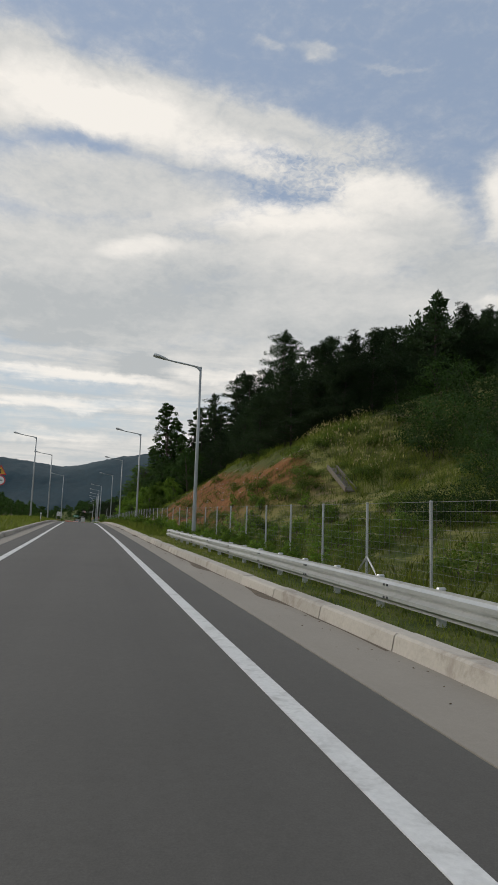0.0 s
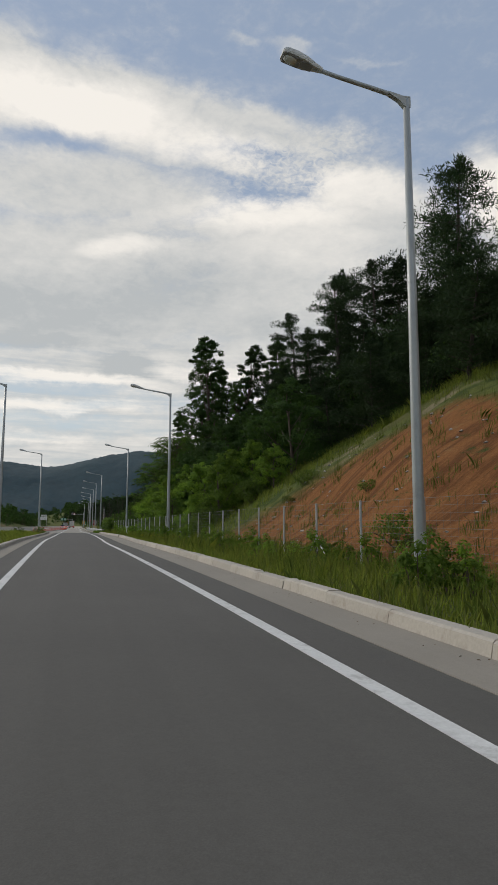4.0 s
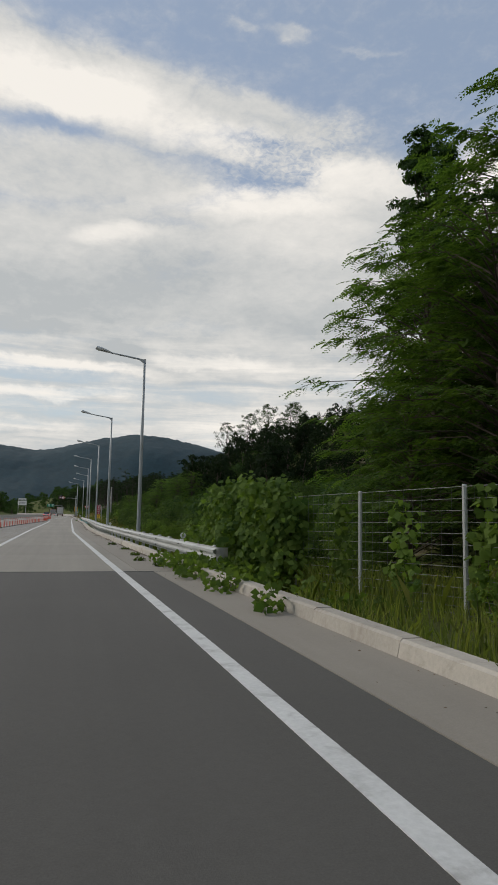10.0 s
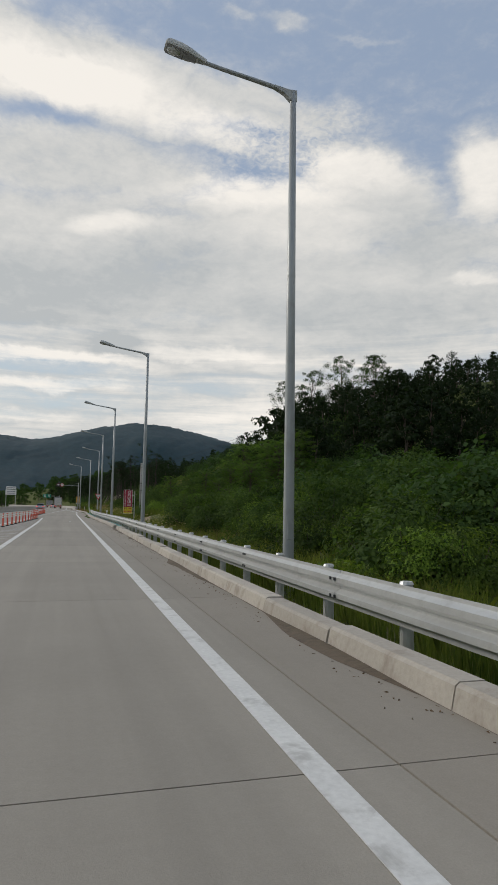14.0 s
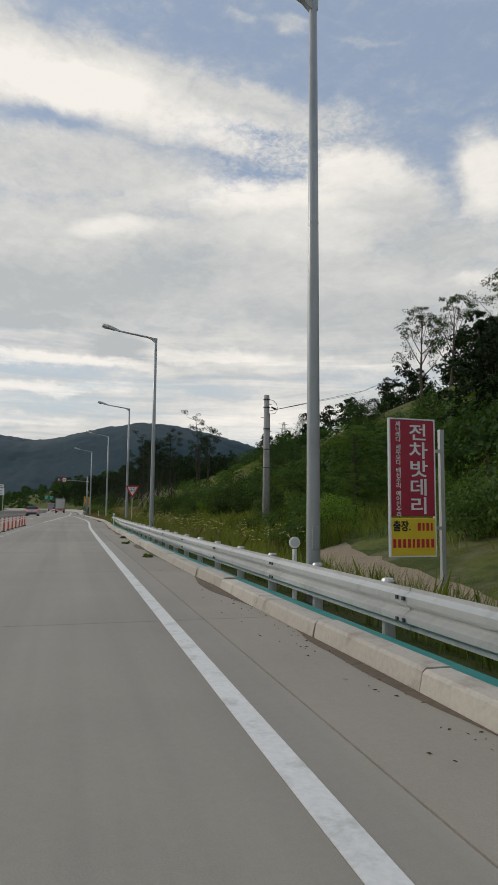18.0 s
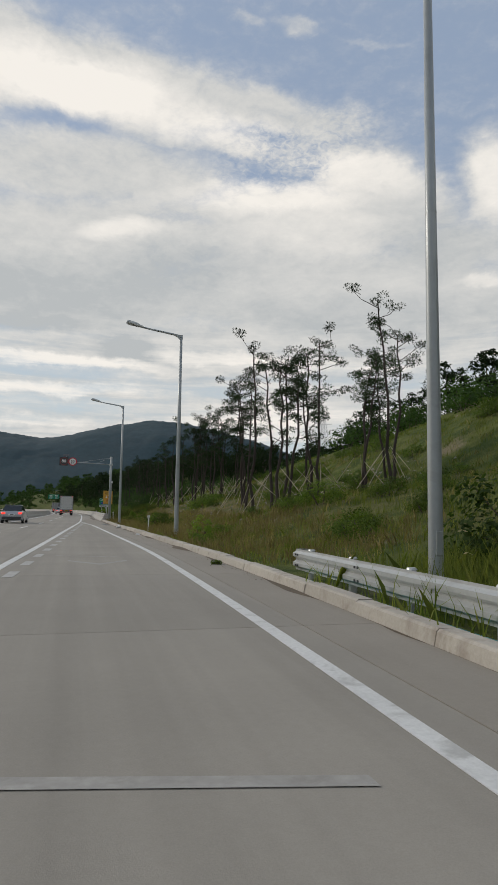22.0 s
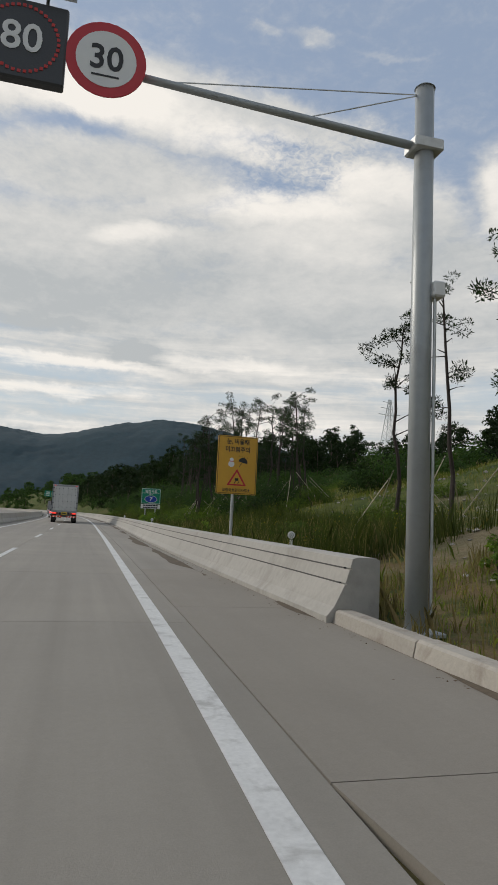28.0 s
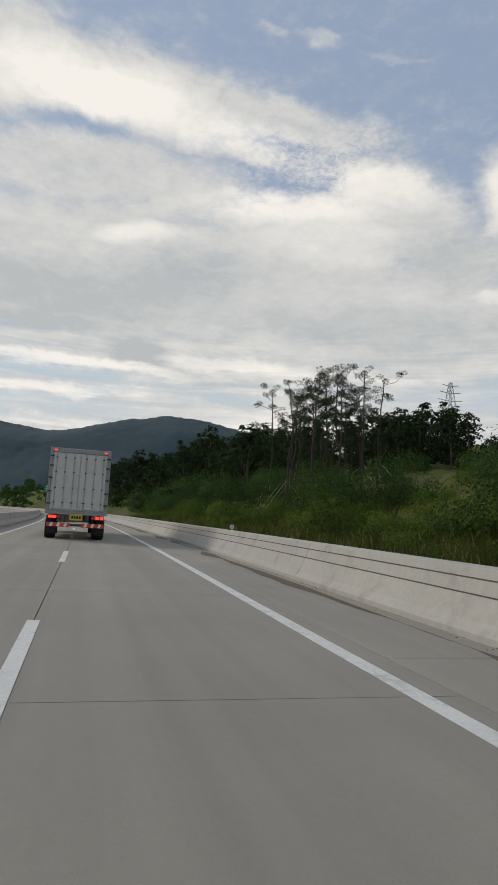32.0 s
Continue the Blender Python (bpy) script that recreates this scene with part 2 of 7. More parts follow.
def foliage(name, a, b_col, thin=0.35, rough=0.75, big=0.15, gloss=0.12):
    """Leaves: a spread of greens from leaf to leaf, tree to tree and bough to bough, with light coming through."""
    m = bpy.data.materials.new(name)
    m.use_nodes = True
    n = Nodes(m.node_tree)
    b = m.node_tree.nodes["Principled BSDF"]
    geo = n.add("ShaderNodeNewGeometry")
    info = n.add("ShaderNodeObjectInfo")
    patch = n.noise(geo.outputs["Position"], big * 4, 3, 0.6)
    k = n.math("ADD", n.math("MULTIPLY", geo.outputs["Random Per Island"], 0.55), n.math("MULTIPLY", n.smooth(patch, 0.3, 0.7), 0.45))
    col = n.mix(k, a, b_col)
    f = n.math("MULTIPLY_ADD", info.outputs["Random"], 0.7, 0.65)
    g3 = n.add("ShaderNodeCombineXYZ")
    for i in range(3):
        n.link(f, g3.inputs[i])
    col = n.mix(1.0, col, g3.outputs[0], "MULTIPLY")
    n.link(col, b.inputs["Base Color"])
    b.inputs["Roughness"].default_value = rough
    b.inputs["Specular IOR Level"].default_value = gloss
    tr = n.add("ShaderNodeBsdfTranslucent")
    n.link(n.mix(1.0, col, (1.25, 1.35, 0.6), "MULTIPLY"), tr.inputs[0])
    ms = n.add("ShaderNodeMixShader")
    ms.inputs[0].default_value = thin
    n.link(b.outputs[0], ms.inputs[1])
    n.link(tr.outputs[0], ms.inputs[2])
    n.link(ms.outputs[0], m.node_tree.nodes["Material Output"].inputs[0])
    return m


def road_material(name, colour, streak, rough, speck):
    """Worn paving: aggregate, wheel tracks along the road, oil and patching."""
    m = bpy.data.materials.new(name)
    m.use_nodes = True
    n = Nodes(m.node_tree)
    b = m.node_tree.nodes["Principled BSDF"]
    pos = n.add("ShaderNodeNewGeometry").outputs["Position"]
    mp = n.add("ShaderNodeMapping")
    n.link(pos, mp.inputs[0])
    mp.inputs["Scale"].default_value = (1.6, 0.03, 1.0)
    tracks = n.noise(mp.outputs[0], 1.0, 4, 0.6)
    blot = n.noise(pos, 0.35, 6, 0.65)
    agg = n.noise(pos, 90.0, 3, 0.7)
    agg2 = n.noise(pos, 17.0, 4, 0.7)
    f = n.math("MULTIPLY_ADD", n.math("SUBTRACT", tracks, 0.5), streak, 1.0)
    f = n.math("MULTIPLY", f, n.math("MULTIPLY_ADD", n.math("SUBTRACT", blot, 0.5), 0.35, 1.0))
    f = n.math("MULTIPLY", f, n.math("MULTIPLY_ADD", n.math("SUBTRACT", agg, 0.5), speck, 1.0))
    f = n.math("MULTIPLY", f, n.math("MULTIPLY_ADD", n.math("SUBTRACT", agg2, 0.5), speck * 0.5, 1.0))
    f = n.math("MULTIPLY", f, n.math("MULTIPLY_ADD", n.add("ShaderNodeObjectInfo").outputs["Random"], 0.10, 0.95))
    g3 = n.add("ShaderNodeCombineXYZ")
    for i in range(3):
        n.link(f, g3.inputs[i])
    n.link(n.mix(1.0, colour, g3.outputs[0], "MULTIPLY"), b.inputs["Base Color"])
    b.inputs["Roughness"].default_value = rough
    bp = n.add("ShaderNodeBump")
    bp.inputs["Strength"].default_value, bp.inputs["Distance"].default_value = 0.25, 0.006
    n.link(agg, bp.inputs["Height"])
    n.link(bp.outputs[0], b.inputs["Normal"])
    return m


def ground_material():
    """Soil and turf: grass greens, dry straw, bare red earth on the cut slope (a stretch of the plan)."""
    m = bpy.data.materials.new("turf_and_soil")
    m.use_nodes = True
    n = Nodes(m.node_tree)
    b = m.node_tree.nodes["Principled BSDF"]
    pos = n.add("ShaderNodeNewGeometry").outputs["Position"]
    sep = n.add("ShaderNodeSeparateXYZ")
    n.link(pos, sep.inputs[0])
    big, mid, fine = n.noise(pos, 0.09, 4, 0.6), n.noise(pos, 0.7, 5, 0.65), n.noise(pos, 9.0, 5, 0.7)
    grass = n.mix(n.smooth(mid, 0.35, 0.65), (0.045, 0.068, 0.018), (0.115, 0.130, 0.036))
    grass = n.mix(n.smooth(big, 0.45, 0.65), grass, (0.10, 0.10, 0.035))
    soil = n.mix(fine, (0.15, 0.066, 0.024), (0.30, 0.135, 0.050))
    soil = n.mix(n.smooth(mid, 0.55, 0.75), soil, (0.25, 0.150, 0.068))
    rub = n.add("ShaderNodeMapping")
    n.link(pos, rub.inputs[0])
    rub.inputs["Scale"].default_value = (0.25, 1.3, 0.25)
    rill = n.noise(rub.outputs[0], 1.0, 5, 0.65, 0.5)
    soil = n.mix(n.smooth(rill, 0.42, 0.62), soil, (0.13, 0.056, 0.022))
    # the bare face of the cutting
    y, x, z = sep.outputs[1], sep.outputs[0], sep.outputs[2]
    face = n.math("MULTIPLY", n.smooth(n.math("ADD", y, n.math("MULTIPLY", mid, 10)), 47, 62),
                  n.math("SUBTRACT", 1.0, n.smooth(n.math("ADD", y, n.math("MULTIPLY", n.math("SUBTRACT", z, n.math("MULTIPLY", mid, 4)), 1.5)), 98, 104)))
    face = n.math("MULTIPLY", face, n.math("MULTIPLY", n.smooth(x, 6.5, 8.5), n.math("SUBTRACT", 1.0, n.smooth(n.math("ADD", x, n.math("MULTIPLY", mid, 5)), 20, 22))))
    face = n.math("MULTIPLY", face, n.smooth(n.math("ADD", mid, n.math("MULTIPLY", fine, 0.3)), 0.42, 0.56))
    patch = n.math("MULTIPLY", n.smooth(n.noise(pos, 0.16, 5, 0.6), 0.56, 0.66), 0.75)
    patch = n.math("MULTIPLY", patch, n.math("SUBTRACT", 1.0, n.smooth(y, 400, 440)))
    bare = n.mix(fine, (0.16, 0.13, 0.08), (0.30, 0.25, 0.17))
    open_hill = n.math("MULTIPLY", n.smooth(y, 8, 30), n.math("SUBTRACT", 1.0, n.smooth(y, 56, 70)))
    grass = n.mix(n.math("MULTIPLY", open_hill, n.smooth(mid, 0.40, 0.60)), grass, (0.22, 0.21, 0.07))
    rough_bank = n.math("MULTIPLY", n.smooth(y, 306, 322), n.math("SUBTRACT", 1.0, n.smooth(y, 366, 384)))
    rough_bank = n.math("MULTIPLY", rough_bank, n.math("SUBTRACT", 1.0, n.smooth(n.math("ADD", x, n.math("MULTIPLY", mid, 8)), 12, 20)))
    grass = n.mix(n.math("MULTIPLY", rough_bank, n.smooth(mid, 0.38, 0.58)), grass, (0.17, 0.125, 0.065))
    col = n.mix(patch, grass, bare)
    col = n.mix(face, col, soil)
    f = n.math("MULTIPLY_ADD", fine, 0.7, 0.65)
    g3 = n.add("ShaderNodeCombineXYZ")
    for i in range(3):
        n.link(f, g3.inputs[i])
    n.link(n.mix(1.0, col, g3.outputs[0], "MULTIPLY"), b.inputs["Base Color"])
    b.inputs["Roughness"].default_value = 0.95
    b.inputs["Specular IOR Level"].default_value = 0.1
    bp = n.add("ShaderNodeBump")
    bp.inputs["Strength"].default_value, bp.inputs["Distance"].default_value = 0.8, 0.08
    n.link(n.math("ADD", fine, n.math("MULTIPLY", rill, 1.5)), bp.inputs["Height"])
    n.link(bp.outputs[0], b.inputs["Normal"])
    return m


M_GROUND = ground_material()
M_ASPHALT = road_material("asphalt", (0.088, 0.083, 0.074), 0.35, 0.9, 0.7)
M_CONC = road_material("concrete_paving", (0.268, 0.246, 0.209), 0.55, 0.85, 0.35)
M_GUTTER = road_material("gutter_concrete", (0.262, 0.236, 0.197), 0.25, 0.9, 0.35)
M_JOINT = material("joint_sealant", (0.05, 0.05, 0.05), 0.8)
M_PAINT = material("road_paint", (0.62, 0.62, 0.60), 0.7, vary=0.22, grain=25, stain=1.5, stain_col=(0.28, 0.27, 0.25), stain_amt=0.6)
M_WORN = material("worn_road_paint", (0.42, 0.41, 0.39), 0.8, vary=0.3, grain=14, stain=2.0, stain_col=(0.24, 0.23, 0.21), stain_amt=0.9)
M_KERB = material("kerb_concrete", (0.42, 0.385, 0.33), 0.9, vary=0.2, grain=22, stain=0.9, stain_col=(0.20, 0.16, 0.12), stain_amt=0.6, bump=0.4, obj=0.12)
M_BARRIER = material("barrier_concrete", (0.41, 0.39, 0.35), 0.9, vary=0.16, grain=9, stain=0.5, stain_col=(0.25, 0.23, 0.20), stain_amt=0.5, bump=0.4, obj=0.06)
M_GROOVE_SHADE = material("groove_shade", (0.10, 0.095, 0.09), 0.95)
M_GALV = material("galvanised_steel", (0.50, 0.51, 0.50), 0.48, 0.55, vary=0.12, grain=12, stain=1.2, stain_col=(0.34, 0.34, 0.32), stain_amt=0.5, bump=0.1, obj=0.06)
M_POLE = material("lamp_pole_paint", (0.36, 0.38, 0.38), 0.45, 0.3, vary=0.1, grain=8, stain=0.8, stain_col=(0.24, 0.24, 0.23), stain_amt=0.4, bump=0.05)
M_HEAD = material("lamp_head_paint", (0.58, 0.59, 0.58), 0.5, 0.15, vary=0.12, grain=8, stain=2.0, stain_col=(0.26, 0.26, 0.25), stain_amt=0.5, bump=0.05)
M_LENS = material("lamp_lens", (0.62, 0.64, 0.62), 0.25, vary=0.05, bump=0)
M_DARK = material("dark_grey_metal", (0.06, 0.062, 0.065), 0.5, 0.4, vary=0.1)
M_BLACK = material("black_rubber", (0.018, 0.018, 0.018), 0.75, vary=0.15)
M_FENCE = material("fence_post_steel", (0.42, 0.43, 0.42), 0.55, 0.4, vary=0.15, grain=20, stain=2)
M_WIRE = material("fence_wire", (0.13, 0.135, 0.13), 0.6, 0.3, vary=0.1, bump=0)
M_TREEBARK = material("bark", (0.085, 0.065, 0.05), 0.95, vary=0.35, grain=14, stain=3, bump=0.8)
M_PINEBARK = material("pine_bark", (0.050, 0.038, 0.032), 0.95, vary=0.35, grain=16, stain=3, bump=0.8)
M_BAMBOO = material("support_pole_wood", (0.42, 0.36, 0.26), 0.7, vary=0.2, grain=20, stain=4, obj=0.2)
M_TEAL = material("teal_sheet", (0.02, 0.22, 0.21), 0.6, vary=0.15, grain=12, stain=1.5, stain_col=(0.1, 0.2, 0.18), stain_amt=0.4)
M_RED = material("sign_red", (0.50, 0.025, 0.035), 0.45, vary=0.1, grain=6)
M_MAROON = material("board_red", (0.36, 0.02, 0.045), 0.5, vary=0.12, grain=5)
M_YELLOW = material("board_yellow", (0.72, 0.52, 0.03), 0.5, vary=0.1, grain=5)
M_AMBER = material("sign_amber", (0.62, 0.34, 0.035), 0.45, vary=0.08, grain=5, stain=1.5)
M_WHITE = material("sign_white", (0.74, 0.74, 0.72), 0.45, vary=0.06, grain=6)
M_GREEN = material("sign_green", (0.0, 0.21, 0.12), 0.4, vary=0.08, grain=6)
M_BLUE = material("sign_blue", (0.01, 0.05, 0.36), 0.4, vary=0.08, grain=6)
M_INK = material("sign_black", (0.015, 0.015, 0.016), 0.5, vary=0.05, bump=0)
M_ORANGE = material("post_orange_red", (0.62, 0.075, 0.035), 0.5, vary=0.15, grain=15, stain=3, stain_col=(0.3, 0.08, 0.05), stain_amt=0.4, obj=0.15)
M_LEAF = foliage("leaf_broad", (0.020, 0.042, 0.013), (0.054, 0.098, 0.026))
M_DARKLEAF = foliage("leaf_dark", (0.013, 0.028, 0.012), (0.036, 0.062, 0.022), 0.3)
M_LOCUST = foliage("leaf_locust", (0.040, 0.086, 0.020), (0.138, 0.215, 0.046), 0.46)
M_FRESH = foliage("leaf_fresh", (0.060, 0.115, 0.024), (0.20, 0.29, 0.055), 0.5)
M_BUSH = foliage("leaf_bush", (0.038, 0.070, 0.016), (0.13, 0.18, 0.038), 0.45)
M_VINE = foliage("leaf_vine", (0.050, 0.100, 0.024), (0.185, 0.265, 0.056), 0.45)
M_NEEDLE = foliage("pine_needles", (0.013, 0.028, 0.013), (0.038, 0.062, 0.023), 0.12)
M_CREEPER = foliage("leaf_creeper", (0.022, 0.048, 0.014), (0.088, 0.135, 0.032), 0.4)
M_GRASS = foliage("grass_blades", (0.065, 0.105, 0.022), (0.22, 0.235, 0.065), 0.48)
M_WEED = foliage("weed_leaves", (0.040, 0.066, 0.018), (0.125, 0.145, 0.046), 0.45)
M_STRAW = foliage("dry_grass", (0.16, 0.13, 0.06), (0.34, 0.28, 0.15), 0.4)
M_PLUME = foliage("grass_plumes", (0.24, 0.19, 0.12), (0.42, 0.35, 0.24), 0.5)
M_FLOWER = foliage("yellow_flowers", (0.45, 0.36, 0.02), (0.62, 0.52, 0.05), 0.3)
# distance haze is put into this colour as a shift to blue
M_FAR = material("far_woods_hazed", (0.023, 0.050, 0.062), 0.95, vary=0.35, grain=0.16, stain=0.02, stain_col=(0.020, 0.043, 0.054), stain_amt=0.25, bump=0)
M_ROCK = material("stone", (0.30, 0.28, 0.25), 0.95, vary=0.3, grain=8, bump=0.8, island=0.2)
M_TRUCKBODY = material("truck_box_panel", (0.58, 0.58, 0.56), 0.5, 0.1, vary=0.08, grain=4, stain=1.2, stain_col=(0.36, 0.35, 0.32), stain_amt=0.4, bump=0.05)
M_TRUCKFRAME = material("truck_box_frame", (0.30, 0.31, 0.32), 0.5, 0.4, vary=0.1)
M_TAIL = material("tail_light", (0.55, 0.02, 0.02), 0.3, emit=((1.0, 0.05, 0.03), 1.6), bump=0)
M_REFLECT = material("reflector_red", (0.5, 0.03, 0.02), 0.3, bump=0)
M_CARWHITE = material("car_paint_white", (0.70, 0.71, 0.72), 0.3, vary=0.03, coat=0.6, bump=0)
M_CARGREY = material("car_paint_silver", (0.42, 0.43, 0.45), 0.32, 0.4, vary=0.03, coat=0.6, bump=0)
M_GLASS = material("dark_car_glass", (0.02, 0.024, 0.028), 0.08, vary=0.02, bump=0, coat=0.5)
M_PLATE = material("plate_yellow", (0.62, 0.45, 0.04), 0.5, bump=0)
M_LITTER = material("white_litter", (0.66, 0.66, 0.64), 0.6, vary=0.1)
M_UTIL = material("concrete_pole", (0.33, 0.32, 0.30), 0.85, vary=0.2, grain=12, stain=1.0, stain_col=(0.18, 0.17, 0.15), stain_amt=0.5)

import functools

# ---------------------------------------------------------------- the plan: lines along the road, x for each y
SLOPE = 0.02005


def level(y):
    """Height of the road: it climbs to a crest and then runs level."""
    u = min(max(y, 50.0), 100.0)
    return -SLOPE * (100 - u) ** 2 / 100 - SLOPE * max(50.0 - y, 0.0)


def line(*pairs):
    ys, xs = [p[0] for p in pairs], [p[1] for p in pairs]
    return functools.lru_cache(maxsize=None)(lambda y: float(np.interp(y, ys, xs)))


def smoothed(f, w=9.0):
    return functools.lru_cache(maxsize=None)(lambda y: sum(f(y + w * k / 3) * c for k, c in zip(range(-3, 4), (1, 2, 3, 4, 3, 2, 1))) / 16)


ramp_right = smoothed(line((-60, 1.4), (30, 1.42), (70, 1.15), (98, 0.85), (110, 1.05), (128, 1.2), (146, 1.15), (165, 0.8), (188, 0.43),
                           (210, 0.68), (236, 0.97), (252, 1.15), (266, 1.3), (284, 1.56), (297, 2.0), (308, 2.18), (330, 1.69), (341, 1.45), (354, 0.66)), 5)
ramp_left = smoothed(line((-60, -1.95), (27, -1.95), (65, -2.15), (107, -2.75), (121, -2.65), (156, -2.55), (195, -2.5), (208, -2.35), (238, -2.15), (256, -2.25), (270, -2.2)), 5)
main_edge = smoothed(line((-60, -15.5), (0, -13), (100, -9.5), (150, -7.6), (212, -5.2), (250, -3.3), (275, -2.6), (295, -2.0), (312, -1.15), (331, -0.35), (341, 0.1), (354, 0.66),
                          (370, 0.95), (384, 1.2), (400, 1.4), (414, 1.6), (436, 1.7), (455, 1.55), (480, 1.0), (520, -0.6), (560, -3.2), (620, -10), (700, -23), (800, -46), (900, -75)), 8)
kerb_line = smoothed(line((-60, 3.0), (7, 3.0), (20, 2.76), (47, 2.72), (98, 2.55), (113, 2.9), (126, 3.1), (140, 2.8), (147, 2.72), (165, 2.2), (184, 1.78), (196, 1.65), (215, 2.0), (235, 2.36),
                          (258, 2.35), (272, 2.6), (283, 2.75), (297, 3.35), (306, 3.5), (330, 3.2), (340, 3.0), (366, 2.95)), 5)
barrier_line = smoothed(line((340, 2.9), (371, 2.85), (384, 2.95), (400, 3.35), (414, 3.55), (436, 3.6), (455, 3.45), (480, 2.9), (520, 1.3), (560, -1.3), (620, -8), (700, -21), (800, -44), (900, -73)), 8)


# ---------------------------------------------------------------- mesh helpers
def mesh_of(name, verts, faces, mat=None, smooth=False):
    me = bpy.data.meshes.new(name)
    me.from_pydata(verts, [], faces)
    if smooth:
        me.polygons.foreach_set("use_smooth", [True] * len(me.polygons))
    if mat:
        me.materials.append(mat)
    return me


def quads_mesh(name, v, mat, side=4):
    """Many loose cards: v is an array of (count, side, 3)."""
    v = np.asarray(v, dtype=np.float32)
    count = len(v)
    me = bpy.data.meshes.new(name)
    me.vertices.add(count * side)
    me.vertices.foreach_set("co", v.ravel())
    me.loops.add(count * side)
    me.loops.foreach_set("vertex_index", np.arange(count * side, dtype=np.int32))
    me.polygons.add(count)
    me.polygons.foreach_set("loop_start", np.arange(0, count * side, side, dtype=np.int32))
    me.update(calc_edges=True)
    me.materials.append(mat)
    return me


def part(name, geo, mat=None, parent=None, label="", smooth=False):
    """Links a bmesh or a mesh as one object under a thing or a part."""
    if isinstance(geo, bmesh.types.BMesh):
        me = bpy.data.meshes.new(name)
        geo.to_mesh(me)
        geo.free()
        if smooth:
            me.polygons.foreach_set("use_smooth", [True] * len(me.polygons))
        me.materials.append(mat)
    else:
        me = geo
        if mat and not me.materials:
            me.materials.append(mat)
    ob = new(name, me)
    ob.parent = parent
    if label:
        tagged(ob, label)
    return ob


def thing(name, m, label, category, group="", kind=""):
    ob = new(name)
    ob.matrix_world = m
    ob.empty_display_size = 0.2
    return tagged(ob, label, category, group, kind)


def box(bm, c, s, bevel=0.0, turn=None):
    m = Matrix.Translation(c) @ (turn.to_4x4() if turn else Matrix()) @ Matrix.Diagonal((*s, 1))
    r = bmesh.ops.create_cube(bm, size=1, matrix=m)
    if bevel:
        edges = list({e for v in r["verts"] for e in v.link_edges})
        bmesh.ops.bevel(bm, geom=edges, offset=bevel, segments=1, affect="EDGES")
    return bm


def boxed(c, s, bevel=0.0, turn=None):
    return box(bmesh.new(), c, s, bevel, turn)


def tube(bm, pts, radii, sides=8, cap=True):
    """A round bar through points, with a radius at each."""
    pts = [Vector(p) for p in pts]
    rings = []
    for i, p in enumerate(pts):
        d = (pts[min(i + 1, len(pts) - 1)] - pts[max(i - 1, 0)]).normalized()
        u = d.cross(Vector((0, 0, 1)) if abs(d.z) < 0.95 else Vector((1, 0, 0))).normalized()
        w = d.cross(u)
        r = radii[i] if hasattr(radii, "__len__") else radii
        rings.append([bm.verts.new(p + (u * math.cos(a) + w * math.sin(a)) * r) for a in [2 * math.pi * k / sides for k in range(sides)]])
    for a, b in zip(rings, rings[1:]):
        for k in range(sides):
            bm.faces.new((a[k], a[(k + 1) % sides], b[(k + 1) % sides], b[k]))
    if cap:
        bm.faces.new(rings[0][::-1])
        bm.faces.new(rings[-1])
    return bm


def tubed(pts, radii, sides=8):
    return tube(bmesh.new(), pts, radii, sides)


def plate(outline, depth, y=0.0):
    """A flat plate in the xz plane facing -y, from an outline."""
    bm = bmesh.new()
    front = [bm.verts.new((x, y, z)) for x, z in outline]
    back = [bm.verts.new((x, y + depth, z)) for x, z in outline]
    bm.faces.new(front)
    bm.faces.new(back[::-1])
    k = len(outline)
    for i in range(k):
        bm.faces.new((front[i], back[i], back[(i + 1) % k], front[(i + 1) % k]))
    bmesh.ops.recalc_face_normals(bm, faces=bm.faces)
    return bm


def disc_outline(cx, cz, r, n=28):
    return [(cx + r * math.cos(2 * math.pi * k / n), cz + r * math.sin(2 * math.pi * k / n)) for k in range(n)]


def rounded(cx, cz, w, h, r, n=5):
    out = []
    for sx, sz, a0 in ((1, 1, 0), (-1, 1, 90), (-1, -1, 180), (1, -1, 270)):
        for k in range(n):
            a = radians(a0 + 90 * k / (n - 1))
            out.append((cx + sx * (w / 2 - r) + r * math.cos(a), cz + sz * (h / 2 - r) + r * math.sin(a)))
    return out


TEXTS = []


def lettering(text, size, mat, parent, x, y, z, squeeze=1.0, bold=0.0):
    """Raised characters facing -y, centred on x and z."""
    cu = bpy.data.curves.new("lettering", "FONT")
    cu.body, cu.size, cu.align_x, cu.align_y = text, size, "CENTER", "CENTER"
    cu.extrude, cu.offset, cu.resolution_u = 0.002, bold, 3
    tmp = bpy.data.objects.new("tmp", cu)
    me = bpy.data.meshes.new_from_object(tmp)
    TEXTS.append(tmp)
    me.materials.clear()
    me.materials.append(mat)
    ob = new("lettering", me)
    ob.parent = parent
    ob.matrix_local = Matrix.Translation((x, y, z)) @ Matrix.Rotation(radians(90), 4, "X") @ Matrix.Diagonal((squeeze, 1, 1, 1))
    return ob


